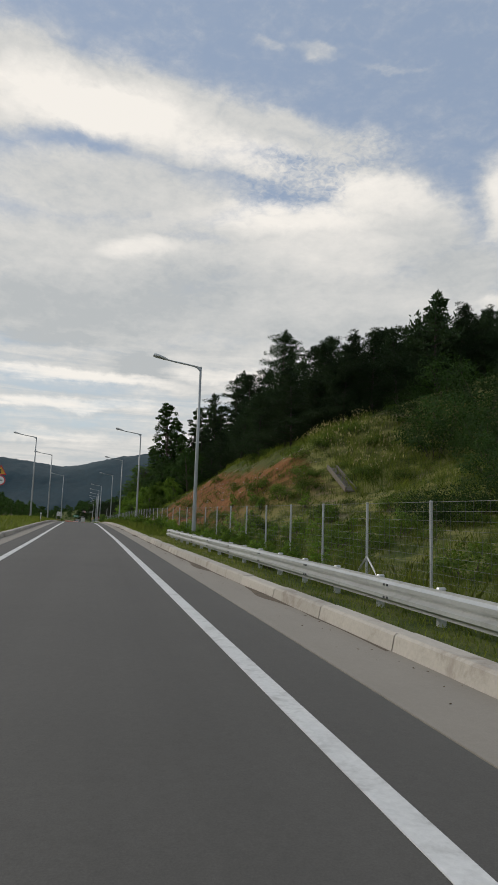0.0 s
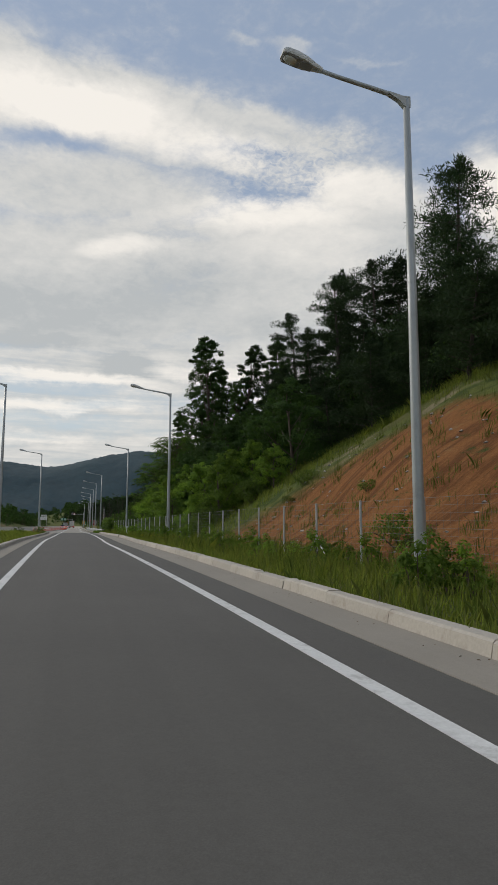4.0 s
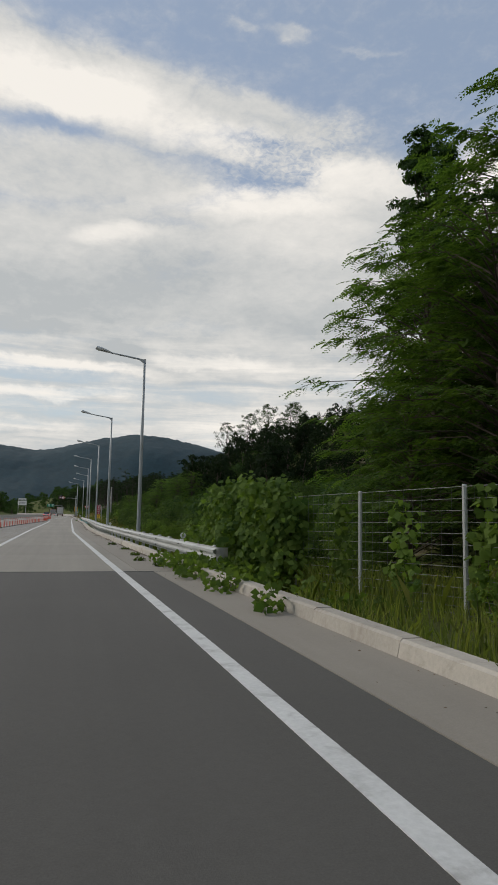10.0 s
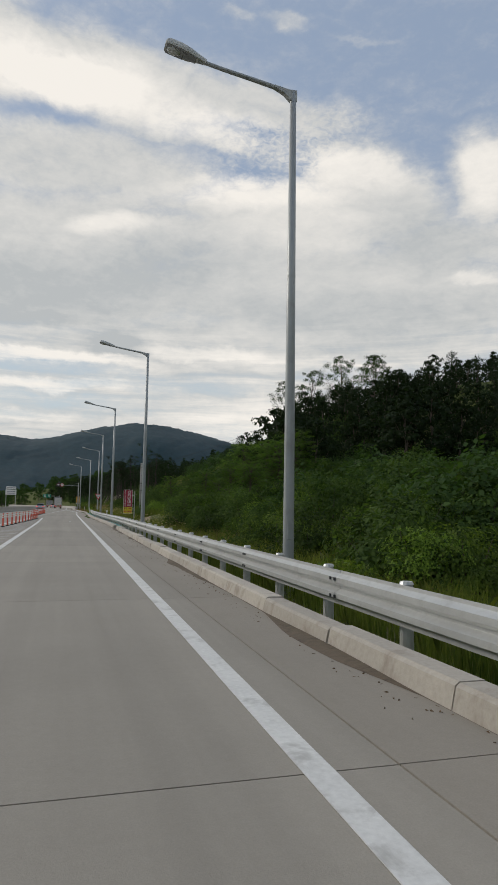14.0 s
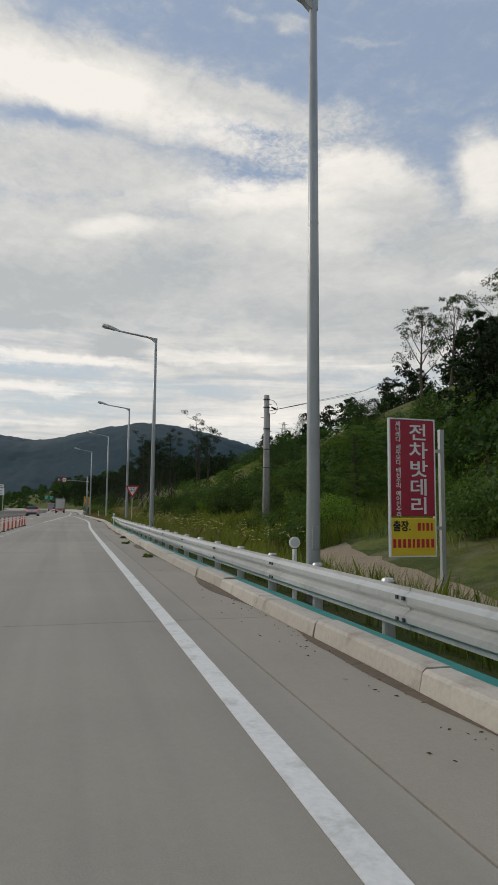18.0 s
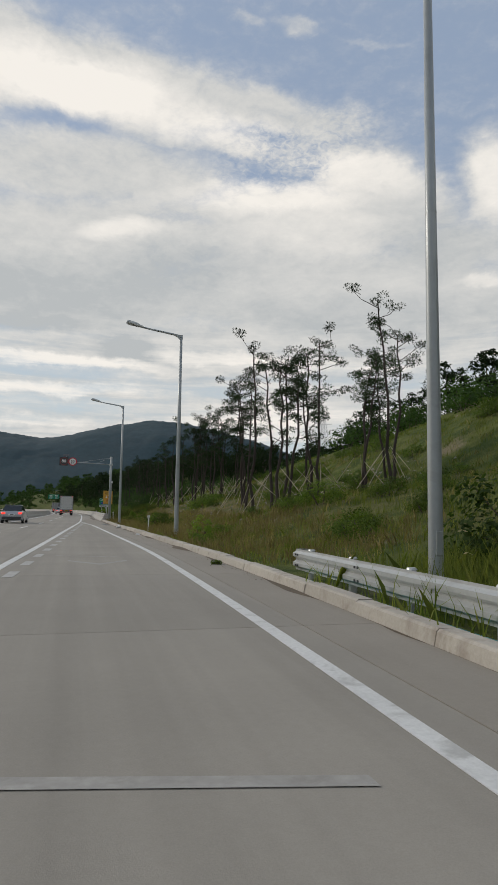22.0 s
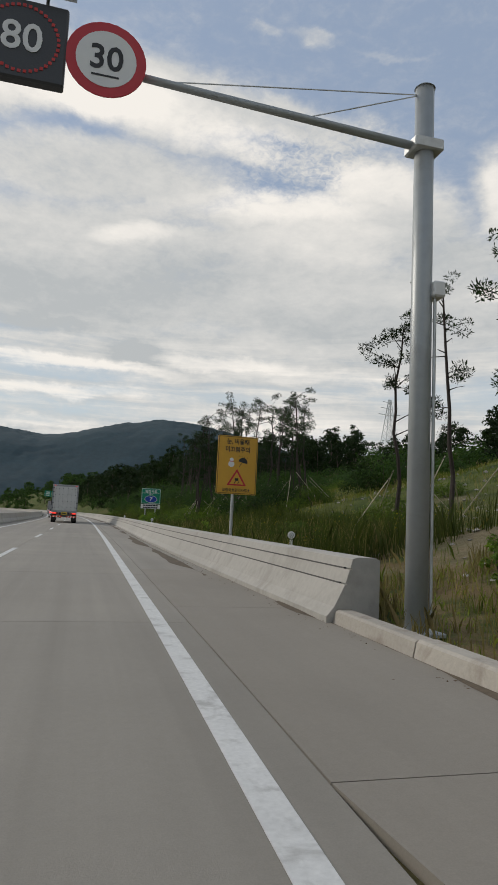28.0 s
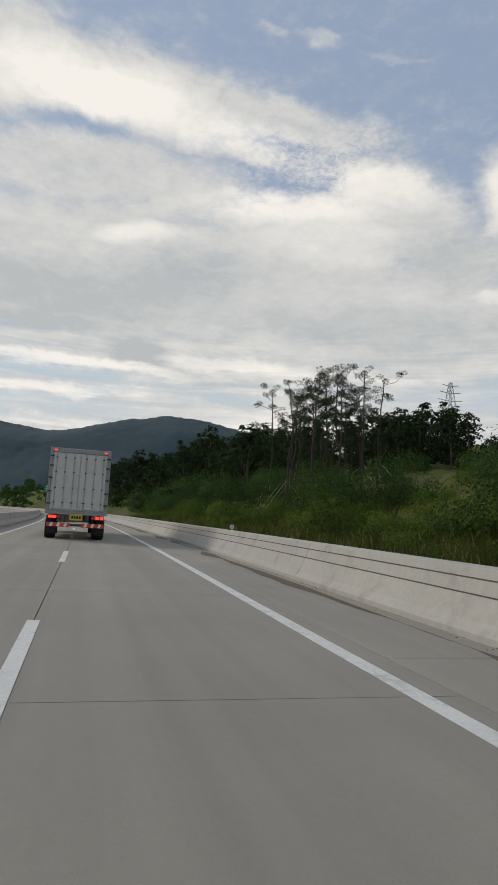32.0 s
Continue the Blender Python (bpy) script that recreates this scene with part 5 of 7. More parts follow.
# propped pines on the open slope, with their support poles
pines = [lean_pine(8.6, 1, "young transplanted pine with a bare crooked stem, held by poles"),
         lean_pine(8.6, 1, "young transplanted pine with a thin bending stem, held by poles"),
         lean_pine(8.4, 1, "half-dead young transplanted pine held by poles", 0.45),
         lean_pine(8.8, 2, "tall young transplanted pine with forked stems, held by poles", 0.1)]
pine_spots = [[], [], [], []]
pine_groups = (
    # x, y and height of each tree
    ((9.3, 322.6, 8.6), (10.2, 321.2, 9.0), (10.6, 323.6, 9.4), (11.3, 322.2, 8.4), (12.6, 321.0, 8.8), (13.3, 323.8, 9.6), (14.1, 326.4, 8.8), (15.9, 323.0, 8.8), (16.2, 319.9, 9.6), (17.2, 321.4, 9.2),
     (11.4, 333.0, 9.4), (12.3, 335.2, 9.2), (10.6, 329.0, 8.2), (18.6, 325.0, 8.4)),
    ((12.0, 368.0, 10.6), (11.4, 365.0, 8.6), (12.6, 364.2, 9.2), (13.2, 361.7, 9.8), (14.2, 360.6, 9.0), (12.7, 360.0, 8.6), (15.9, 359.8, 8.8), (15.2, 355.8, 9.2), (16.5, 355.2, 7.4), (13.6, 353.2, 8.2),
     (14.6, 357.4, 8.8), (13.4, 357.0, 8.0), (11.2, 370.5, 8.0), (10.6, 373.0, 7.6), (17.6, 360.5, 8.6)),
    ((8.3, 398.5, 7.6), (9.5, 398.1, 7.8), (10.3, 400.4, 8.4), (11.1, 397.3, 8.4), (10.9, 394.4, 7.6), (12.3, 395.1, 8.6), (12.4, 392.0, 8.0), (15.0, 394.8, 7.2), (11.6, 387.6, 3.9), (13.7, 397.6, 7.8), (15.0, 397.3, 7.0),
     (9.0, 402.2, 7.4), (11.9, 400.6, 8.2), (13.4, 390.5, 7.4), (10.2, 396.6, 7.4)),
    ((13.2, 431.0, 9.2), (14.6, 433.5, 9.4), (15.8, 431.6, 8.8), (16.4, 436.0, 9.6), (17.6, 433.0, 8.4), (13.9, 437.5, 9.6), (18.4, 438.0, 9.2), (15.2, 440.6, 9.0), (19.6, 434.5, 8.6), (17.0, 441.4, 9.2), (12.6, 434.6, 8.8),
     (20.6, 439.2, 8.8), (14.4, 444.0, 9.2), (18.8, 445.0, 9.0)))
prop = thing("support_pole", Matrix(), "thin pale wooden pole propping a young pine", "support pole", "support poles")
part("pole", tubed([(0, 0, -1.9), (0.01, 0, 0), (0, 0, 1.9)], [0.02, 0.019, 0.016], 6), M_BAMBOO, prop)
part("tie", tubed([(0, 0, 1.72), (0, 0, 1.80)], 0.026, 6), M_BLACK, prop)
props = []
for group in pine_groups:
    for k, (x, y, tall_) in enumerate(group):
        z = float(height(x, y))
        pine_spots[2 if tall_ < 5 else k % 4].append((x, y, tall_ / 8.6))
        turn = rng.uniform(0, 360)
        for q in range(3 if k % 3 else 2):
            a = radians(turn + q * 120 + rng.uniform(-15, 15))
            top = Vector((x, y, z + rng.uniform(2.0, 2.6)))
            foot = Vector((x + 2.1 * math.cos(a), y + 2.1 * math.sin(a), 0))
            foot.z = float(height(foot.x, foot.y)) - 0.05
            d = top - foot
            props.append(Matrix.Translation((top + foot) / 2) @ d.to_track_quat("Z", "X").to_matrix().to_4x4() @ Matrix.Diagonal((1, 1, d.length / 3.75, 1)))
for proto, spots in zip(pines, pine_spots):
    set_out(proto, spots, 1, 1, 1.5)
prop.matrix_basis = props[0]
for m in props[1:]:
    copy_thing(prop, m)

# bushes
leafy = bush(1.5, 1.9, 28, 95, 0.10, M_BUSH, "leafy green roadside bush", "roadside bushes")
set_out(leafy, scatter(40, -1.5, 12, 164, 245, lambda x, y: x > kerb_line(y) + 2.4) + scatter(30, 2, 14, 238, 296) + scatter(60, -0.9, 6, 110, 152) + scatter(40, 0.6, 6, 384, 470) + [(3.6, 121.6, 0.2), (5.2, 396.6, 0.55), (4.6, 395.2, 0.5), (5.9, 394.5, 0.6), (11.5, 118, 1.2), (10.5, 126, 1.1), (11, 133, 1.2)], 0.6, 1.2)
low_bush = bush(1.2, 0.9, 22, 75, 0.085, M_BUSH, "low spreading green shrub", "low shrubs", "shrub")
set_out(low_bush, scatter(50, -3, 5, 158, 235, lambda x, y: x > kerb_line(y) + 2.0) + scatter(60, 0, 22, 225, 310) + scatter(150, 0.5, 22, 300, 430) + scatter(60, 0.5, 16, 8, 56) + scatter(10, 1, 12, 52, 104) + scatter(26, 13, 20, 50, 110) + [(4.6, 311.5, 0.5)], 0.5, 1.2)
dark_bush = bush(2.2, 2.6, 36, 100, 0.12, M_LEAF, "dark dense thicket shrub", "thicket", "thicket_shrub")
set_out(dark_bush, scatter(30, 6, 18, 160, 248) + scatter(30, 6, 16, 112, 160) + [(26.5, 46, 1.5), (29, 48, 1.7), (31, 44, 1.6), (28, 41, 1.4), (34, 50, 1.8), (28.5, 53, 1.3), (33, 55, 1.6), (16.5, 30, 0.7), (25, 36, 1.2), (15.5, 26, 0.7), (20, 30, 0.9)] + scatter(9, 12, 22, 12, 38) + scatter(26, 14, 26, 245, 330) + scatter(50, 4.0, 12, 384, 500), 0.6, 1.2)
far_bush = tree_thing("thicket", "far", "far")
copyb = bush(2.2, 3.0, 26, 26, 0.27, M_LEAF, "far", "far", "thicket")
for o in list(copyb.children):
    o.parent = far_bush
    o.name = "crown" if o.name.startswith("foliage") else "trunk"
bpy.data.objects.remove(copyb)
grove(far_bush, scatter(120, 7, 46, 168, 262) + scatter(40, 14, 34, 100, 160) + scatter(60, 10, 44, 255, 292) + scatter(50, 24, 46, 330, 470) + scatter(60, 3, 30, 470, 600), 0.7, 1.4, "far_thicket", "dark thicket covering the upper slopes")
far_vine = tree_thing("thicket", "far", "far")
copyb = bush(2.4, 2.9, 26, 34, 0.27, M_CREEPER, "far", "far", "thicket")
for o in list(copyb.children):
    o.parent = far_vine
    o.name = "crown" if o.name.startswith("foliage") else "trunk"
bpy.data.objects.remove(copyb)
grove(far_vine, scatter(120, 9, 48, 172, 262) + scatter(60, 9, 40, 258, 294), 0.45, 1.15, "creeper_thicket", "creeper-covered thicket filling the dip")
set_out(bush(1.9, 2.2, 36, 90, 0.14, M_CREEPER, "mound of climbing vines over low trees", "vine mounds", "vine_mound"), scatter(46, 0.5, 18, 162, 245) + scatter(70, 2, 22, 236, 300, lambda x, y: not (5 < x < 9.5 and 243 < y < 260)), 0.6, 1.2)


# leafy weeds by the fence and in front of the lamp
weed = bush(0.5, 1.25, 14, 60, 0.085, M_FRESH, "tall leafy green weed by the roadside", "leafy weeds", "leafy_weed")
set_out(weed, [(rng.uniform(5.3, 6.8), rng.uniform(18, 52)) for _ in range(70)] + [(rng.uniform(4.2, 5.6), rng.uniform(100, 150)) for _ in range(50)] + [(4.35, 396.4, 1.25), (4.6, 397.2, 1.3), (4.9, 396.8, 1.2), (5.3, 397.0, 1.3), (4.45, 395.4, 1.1)] + [(rng.uniform(4.5, 9), rng.uniform(372, 440)) for _ in range(8)] + [(rng.uniform(4.6, 7), rng.uniform(305, 364)) for _ in range(7)] + [(rng.uniform(8.0, 16), rng.uniform(26, 54)) for _ in range(36)] + [(rng.uniform(4.4, 5.9), rng.uniform(46, 104)) for _ in range(48)], 0.45, 1.05)
willow = bush(1.6, 2.2, 40, 110, 0.10, M_FRESH, "soft bright green shrub in the dip", "bright shrubs", "bright_shrub")
set_out(willow, [(8.5, 184, 1.0), (9.5, 181, 0.8), (7.2, 190, 0.8), (12, 196, 0.9), (8, 205, 0.8), (14, 214, 1.0), (12, 176, 0.7), (10, 285, 0.8), (13, 262, 0.9), (9.5, 262, 0.7), (11, 240, 0.8), (12, 236, 1.2), (14.5, 238, 1.3), (16, 233, 1.2), (11, 229, 0.8), (18, 240, 1.4), (13, 226, 1.0)], 1, 1)
set_out(bush(2.3, 3.0, 44, 110, 0.15, M_CREEPER, "tall mound of dark creeper over dead trees", "vine mounds", "vine_mound"), [(9.5, 178, 0.85), (12.5, 183, 1.0), (16, 190, 1.15), (20, 199, 1.3), (15, 205, 1.1), (24, 208, 1.4), (18, 214, 1.25), (11, 199, 0.85), (13, 222, 1.1), (20, 226, 1.3), (27, 218, 1.4), (9, 168, 0.7), (13, 170, 0.9), (17, 177, 1.1), (22, 186, 1.3), (10.5, 232, 0.9), (15, 238, 1.1)], 1, 1)


# grasses and weeds, too many to count
def blades(name, x, y, tall, wide, mat, label, lean=0.35):
    n = len(x)
    z = height(x, y)
    a = rng.uniform(0, 2 * math.pi, n)
    h = tall * rng.uniform(0.45, 1.15, n)
    w = wide * rng.uniform(0.7, 1.3, n)
    ux, uy = np.cos(a) * w / 2, np.sin(a) * w / 2
    l = rng.normal(size=(2, n)) * lean * h
    base = np.stack([x, y, z - 0.03], 1)
    side = np.stack([ux, uy, 0 * ux], 1)
    mid = base + np.stack([l[0] * 0.3, l[1] * 0.3, h * 0.6], 1)
    tip = base + np.stack([l[0], l[1], h], 1)
    v = np.stack([base - side, base + side, mid + side * 0.7, tip, mid - side * 0.7], 1)
    return tagged(part(name, quads_mesh(name, v, mat, 5)), label, "grass", kind="stuff")


def verge(n, y0, y1, d0, d1, power=1.0):
    y = rng.uniform(y0, y1, n)
    edge = np.array([(kerb_line(round(q)) if q < 364 else barrier_line(round(q)) + 0.55) for q in y]) + 0.27
    return edge + d0 + (d1 - d0) * rng.uniform(0, 1, n) ** power, y


def tufted(x, y, spread=0.10, each=8):
    """Gathers blades into tufts."""
    x, y = np.repeat(x, each), np.repeat(y, each)
    return x + rng.normal(size=len(x)) * spread, y + rng.normal(size=len(y)) * spread


x, y = verge(50000, -8, 152, 0.0, 4.5, 1.3)
k = (y > 39.6) | (x > 5.3)
x, y = x[k], y[k]
blades("verge_grass", x, y, 0.30, 0.022, M_GRASS, "uncut green roadside grass behind the kerb")
x, y = tufted(*verge(2600, -8, 152, 0.2, 5.0), 0.14, 12)
k = (y > 39.6) | (x > 5.6)
x, y = x[k], y[k]
blades("tall_weeds", x, y, 0.62, 0.017, M_GRASS, "tall green weeds along the fence", 0.25)
x, y = verge(18000, 303, 364, 0.0, 5.5, 1.2)
blades("verge_grass", x, y, 0.16, 0.02, M_GRASS, "uncut green roadside grass behind the kerb")
x, y = tufted(*verge(1500, 303, 364, 0.15, 6.0), 0.12, 10)
blades("dry_weeds", x, y, 0.45, 0.022, M_STRAW, "dry straw-coloured weeds on the verge", 0.25)
x, y = tufted(*verge(5200, 366, 470, 0.2, 6.0), 0.16, 14)
blades("tall_weeds", x, y, 1.0, 0.017, M_WEED, "tall green weeds behind the concrete barrier", 0.22)
x, y = tufted(*verge(900, 366, 450, 0.4, 4.0), 0.12, 9)
blades("dry_weeds", x, y, 1.0, 0.014, M_STRAW, "dry straw-coloured weeds behind the barrier", 0.22)
x, y = tufted(*verge(6400, 153, 299, 1.25, 6.0), 0.16, 12)
k = ~((x > 5.5) & (x < 9) & (y > 245) & (y < 259))
x, y = x[k], y[k]
blades("tall_weeds", x, y, 0.8, 0.019, M_GRASS, "tall weeds behind the guard rail", 0.25)
xa, ya = verge(330, 258, 292, 1.2, 4.0)
xb, yb = verge(260, 220, 238, 2.2, 6.5)
x, y = tufted(np.concatenate([xa, xb]), np.concatenate([ya, yb]), 0.12, 9)
blades("flowering_weeds", x, y, 0.85, 0.018, M_STRAW, "pale flowering weeds behind the guard rail", 0.2)


def slope(n, x0, x1, y0, y1, keep=None):
    y = rng.uniform(y0, y1, n)
    x = np.array([foot_line(round(q)) for q in y]) + rng.uniform(x0, x1, n)
    if keep is not None:
        k = keep(x, y)
        x, y = x[k], y[k]
    return x, y


x, y = slope(6000, 0, 26, 296, 440)
k = ~((y > 326) & (y < 380) & (x < 21) & (rng.uniform(0, 1, len(x)) < 0.68))
x, y = tufted(x[k], y[k], 0.16, 12)
blades("slope_grass", x, y, 0.38, 0.02, M_GRASS, "rough green grass on the open slope", 0.3)
x, y = tufted(*slope(1500, 0, 20, 300, 430), 0.12, 8)
blades("slope_straw", x, y, 0.42, 0.016, M_STRAW, "dry straw grass on the open slope", 0.3)
x, y = tufted(*slope(4200, -2, 26, 228, 300, lambda a, b: ~((a > 5.5) & (a < 9) & (b > 245) & (b < 259))), 0.16, 13)
blades("slope_grass", x, y, 0.6, 0.02, M_GRASS, "rough green grass on the slope behind the guard rail", 0.3)
x, y = tufted(*slope(4200, 0, 26, 4, 56), 0.16, 13)
blades("slope_grass", x, y, 0.42, 0.018, M_GRASS, "rough green grass on the hillside", 0.3)
x, y = tufted(*slope(520, 0.5, 13, 52, 104), 0.14, 10)
blades("slope_grass", x, y, 0.5, 0.02, M_GRASS, "sparse grass tufts on the red cutting", 0.3)
x, y = tufted(*slope(1500, 12.5, 19, 30, 108), 0.2, 12)
blades("slope_grass", x, y, 0.8, 0.02, M_GRASS, "long grass along the brow of the cutting", 0.3)
x, y = tufted(*slope(1700, 0.5, 15, 104, 150), 0.2, 10)
blades("undergrowth", x, y, 0.6, 0.03, M_GRASS, "green undergrowth below the trees", 0.35)
x, y = verge(9000, -8, 46, 0.05, 2.3)
blades("verge_grass", x, y, 0.12, 0.018, M_GRASS, "short rough grass under the guard rail")
# left bank
yy = rng.uniform(-5, 151, 26000)
lo, hi = np.array([main_edge(round(q)) + 1.3 for q in yy]), np.array([ramp_left(round(q)) - 1.66 for q in yy])
blades("bank_grass", lo + (hi - lo) * rng.uniform(0, 1, len(yy)), yy, 0.34, 0.024, M_GRASS, "green grass on the bank between the roads")
set_out(bush(0.7, 0.9, 12, 40, 0.10, M_BUSH, "small leafy shrub on the grass bank", "bank shrubs", "shrub"), [(-4.6, 141, 1.2), (-4.9, 137, 0.8), (-5.6, 122, 0.7), (-6.4, 96, 0.9)], 1, 1)

# plumed grass on the brow
x, y = tufted(*slope(200, 11, 17.5, 44, 62), 0.3, 14)
blades("plume_grass", x, y, 1.1, 0.018, M_GRASS, "tall plumed grass on the brow of the hill", 0.25)
x, y = slope(330, 12, 17.5, 46, 62)
z = height(x, y) + rng.uniform(0.7, 1.2, len(x))
p = np.stack([x, y, z], 1)
v = np.concatenate([cards(p + rng.normal(size=p.shape) * 0.04, np.array([0.25, 0.1, 1.0]) + rng.normal(size=p.shape) * 0.25, 0.26, 0.04) for _ in range(3)])
tagged(part("grass_plumes", quads_mesh("grass_plumes", v, M_PLUME)), "pale feathery plumes of tall grass", "grass", kind="stuff")
# drooping seed heads over the weeds behind the guard rail
xa, ya = verge(420, 256, 297, 1.3, 4.2)
xb, yb = verge(160, 228, 246, 1.6, 4.5)
x, y = np.concatenate([xa, xb]), np.concatenate([ya, yb])
p = np.stack([x, y, height(x, y) + rng.uniform(0.75, 1.15, len(x))], 1)
way = rng.normal(size=p.shape) * np.array([0.8, 0.8, 0.2]) + np.array([0.3, 0, 0.1])
v = np.concatenate([cards(p, way + np.array([0, 0, 0.6]), 0.09, 0.030), cards(p + unit(way + np.array([0, 0, 0.6])) * 0.08, way - np.array([0, 0, 0.5]), 0.10, 0.032)])
tagged(part("seed_heads", quads_mesh("seed_heads", v, M_PLUME)), "pale drooping seed heads of tall roadside grass", "grass", kind="stuff")
# small yellow flowers
for name, (x, y), up in (("yellow_flowers", verge(520, 96, 112, 0.6, 4.5), 0.40), ("yellow_flowers", verge(700, 366, 384, 0.8, 6), 0.8), ("yellow_flowers", verge(300, 330, 352, 3, 10), 0.4)):
    p = np.stack([x, y, height(x, y) + up * rng.uniform(0.5, 1.1, len(x))], 1)
    tagged(part(name, quads_mesh(name, cards(p, rng.normal(size=p.shape), 0.035, 0.035), M_FLOWER)), "scattered small yellow wild flowers", "flowers", kind="stuff")

# weeds in the joints of the gutter
for gx, gy in ((1.75, 160.6), (1.9, 163.0), (2.0, 158.6), (1.9, 166.5), (1.7, 170), (2.1, 263.6), (2.05, 257.0), (2.35, 268), (3.15, 303.5)):
    k = bush(0.16, 0.10, 7, 22, 0.055, M_BUSH, "small weed growing in the gutter joint", "gutter weeds", "weed")
    k.matrix_basis = pose(gx, gy, level(gy) + 0.004)

# rubble and stones on the open slope and on the cutting
def stones(name, x, y, size, label):
    v, f = [], []
    z = height(x, y)
    for a, b, c in zip(x, y, z):
        s = size * rng.uniform(0.4, 1.3)
        o = len(v)
        q = rng.normal(size=(6, 3)) * 0.18 + np.array([(1, 0, 0), (0, 1, 0), (-1, 0, 0), (0, -1, 0), (0, 0, 0.7), (0, 0, -0.6)])
        v += [(a + s * t[0], b + s * t[1], c + s * t[2] * 0.8) for t in q]
        f += [(o + i, o + (i + 1) % 4, o + 4) for i in range(4)] + [(o + (i + 1) % 4, o + i, o + 5) for i in range(4)]
    tagged(part(name, mesh_of(name, v, f, M_ROCK)), label, "stones", kind="stuff")


x, y = slope(900, 1, 16, 320, 388)
stones("slope_stones", x, y, 0.12, "scattered pale stones on the open slope")
x, y = slope(260, 0.3, 12, 50, 102)
stones("cutting_stones", x, y, 0.12, "loose stones on the red earth cutting")

# ---------------------------------------------------------------- wire fence along the cutting
fence_line = smoothed(line((-40, 7.0), (30, 6.7), (60, 6.1), (101, 5.85), (110, 5.7), (125, 5.4), (140, 5.0), (152, 4.6), (160, 4.25)), 6)
fence = thing("wire_fence", Matrix(), "grey steel post and wire mesh fence below the cutting", "fence")
fence_top = {}
y, k = -15.55, 0
posts = []
while y < 159:
    x = fence_line(y)
    z = min(float(height(x, y)), level(y) + 0.25)
    top = level(y) + 1.72
    posts.append((x, y, z, top))
    post = part("fence_post", tubed([(x, y, z - 0.3), (x, y, top - 0.01), (x, y, top)], [0.034, 0.034, 0.026], 8), M_FENCE, fence)
    if k % 7 == 3:
        for s in (-1, 1):
            part("brace", tubed([(x, y, z + 0.75), (x, y + s * 1.15, z - 0.1)], 0.024, 6), M_FENCE, post)
    y += 3.05 if y < 108 else 3.0 if y < 117 else 2.85
    k += 1


def wire(bm, a, b, r=0.0028):
    a, b = Vector(a), Vector(b)
    d = (b - a).normalized()
    u = d.cross(Vector((0.3, 0.2, 1)) if abs(d.z) < 0.9 else Vector((1, 0, 0))).normalized() * r
    w = d.cross(u)
    ra = [bm.verts.new(a + t) for t in (u, -0.5 * u + 0.87 * w, -0.5 * u - 0.87 * w)]
    rb = [bm.verts.new(b + t) for t in (u, -0.5 * u + 0.87 * w, -0.5 * u - 0.87 * w)]
    for i in range(3):
        bm.faces.new((ra[i], ra[(i + 1) % 3], rb[(i + 1) % 3], rb[i]))


for i in range(len(posts) - 1):
    (xa, ya, za, ta), (xb, yb, zb, tb) = posts[i], posts[i + 1]
    bm = bmesh.new()
    for j in range(13):
        s = 0.04 + 0.96 * (j / 12) ** 1.15
        sag = 0.01
        wire(bm, (xa - 0.03, ya, za + (ta - za - 0.03) * s), (xb - 0.03, yb, zb + (tb - zb - 0.03) * s), 0.0040 if j in (0, 12) else 0.0026)
    for j in range(1, 12):
        s = j / 12
        x, y, z, t = (xa + (xb - xa) * s - 0.03, ya + (yb - ya) * s, za + (zb - za) * s, ta + (tb - ta) * s)
        wire(bm, (x, y, z + 0.05), (x, y, t - 0.03), 0.0024)
    part("wire_mesh", bm, M_WIRE, fence)

# creeper hanging over the end of the fence
t = thing("climbing_vine", Matrix(), "thick green creeper smothering the end of the fence", "vine")
out = []
for k in range(300):                             # a curtain over the last bays, in two humps
    y = 155.0 + 5.6 * rng.uniform()
    hump = 0.80 + 0.20 * abs(math.sin((y - 155.0) * 1.15)) - 0.25 * max(0.0, y - 159.4)
    z = level(y) + 2.05 * hump * rng.uniform() ** 0.8
    x = fence_line(y) + rng.normal() * 0.26 - 0.30 - 0.30 * (1 - (z - level(y)) / 2.1) * rng.uniform()
    out.append(clump((x, y, z), (0.24, 0.28, 0.30), 26, 0.15, 0.135, 0.5, 0.7, (-0.6, -0.5, 0.1)))
part("leaf_curtain", quads_mesh("leaf_curtain", np.concatenate(out), M_VINE), None, t, "hanging curtain of broad bright green leaves")
for y0 in (149.4, 151.2, 153.2):                 # single strands hanging on the wires
    out = []
    for k in range(16):
        z = level(y0) + rng.uniform(0.1, 1.75)
        y = y0 + rng.normal() * 0.16
        out.append(clump((fence_line(y) - 0.06, y, z), (0.10, 0.16, 0.16), 9, 0.13, 0.12, 0.5, 0.7, (-0.6, -0.5, 0.1)))
    part("hanging_strand", quads_mesh("hanging_strand", np.concatenate(out), M_VINE), None, t)
for y0, y1, n in ((150.5, 154.5, 12), (154.5, 157.5, 22), (157.5, 159.8, 24)):   # runners spilling over the kerb
    out = []
    for k in range(n):
        y = rng.uniform(y0, y1)
        out.append(clump((kerb_line(y) + rng.uniform(-0.35, 1.1), y, level(y) + 0.15), (0.3, 0.35, 0.14), 24, 0.13, 0.11, 0.6, 0.2))
    part("runner", quads_mesh("runner", np.concatenate(out), M_VINE), None, t)


# ---------------------------------------------------------------- teal sheet under the rail, delineators, litter
def teal(y):
    return kerb_line(y) + 0.30


sheet = tagged(strip("ground_sheet", teal, shifted(teal, 0.42), 231, 300, 0.02, 0.03, M_TEAL), "teal weed-control sheet laid under the guard rail", "ground sheet")


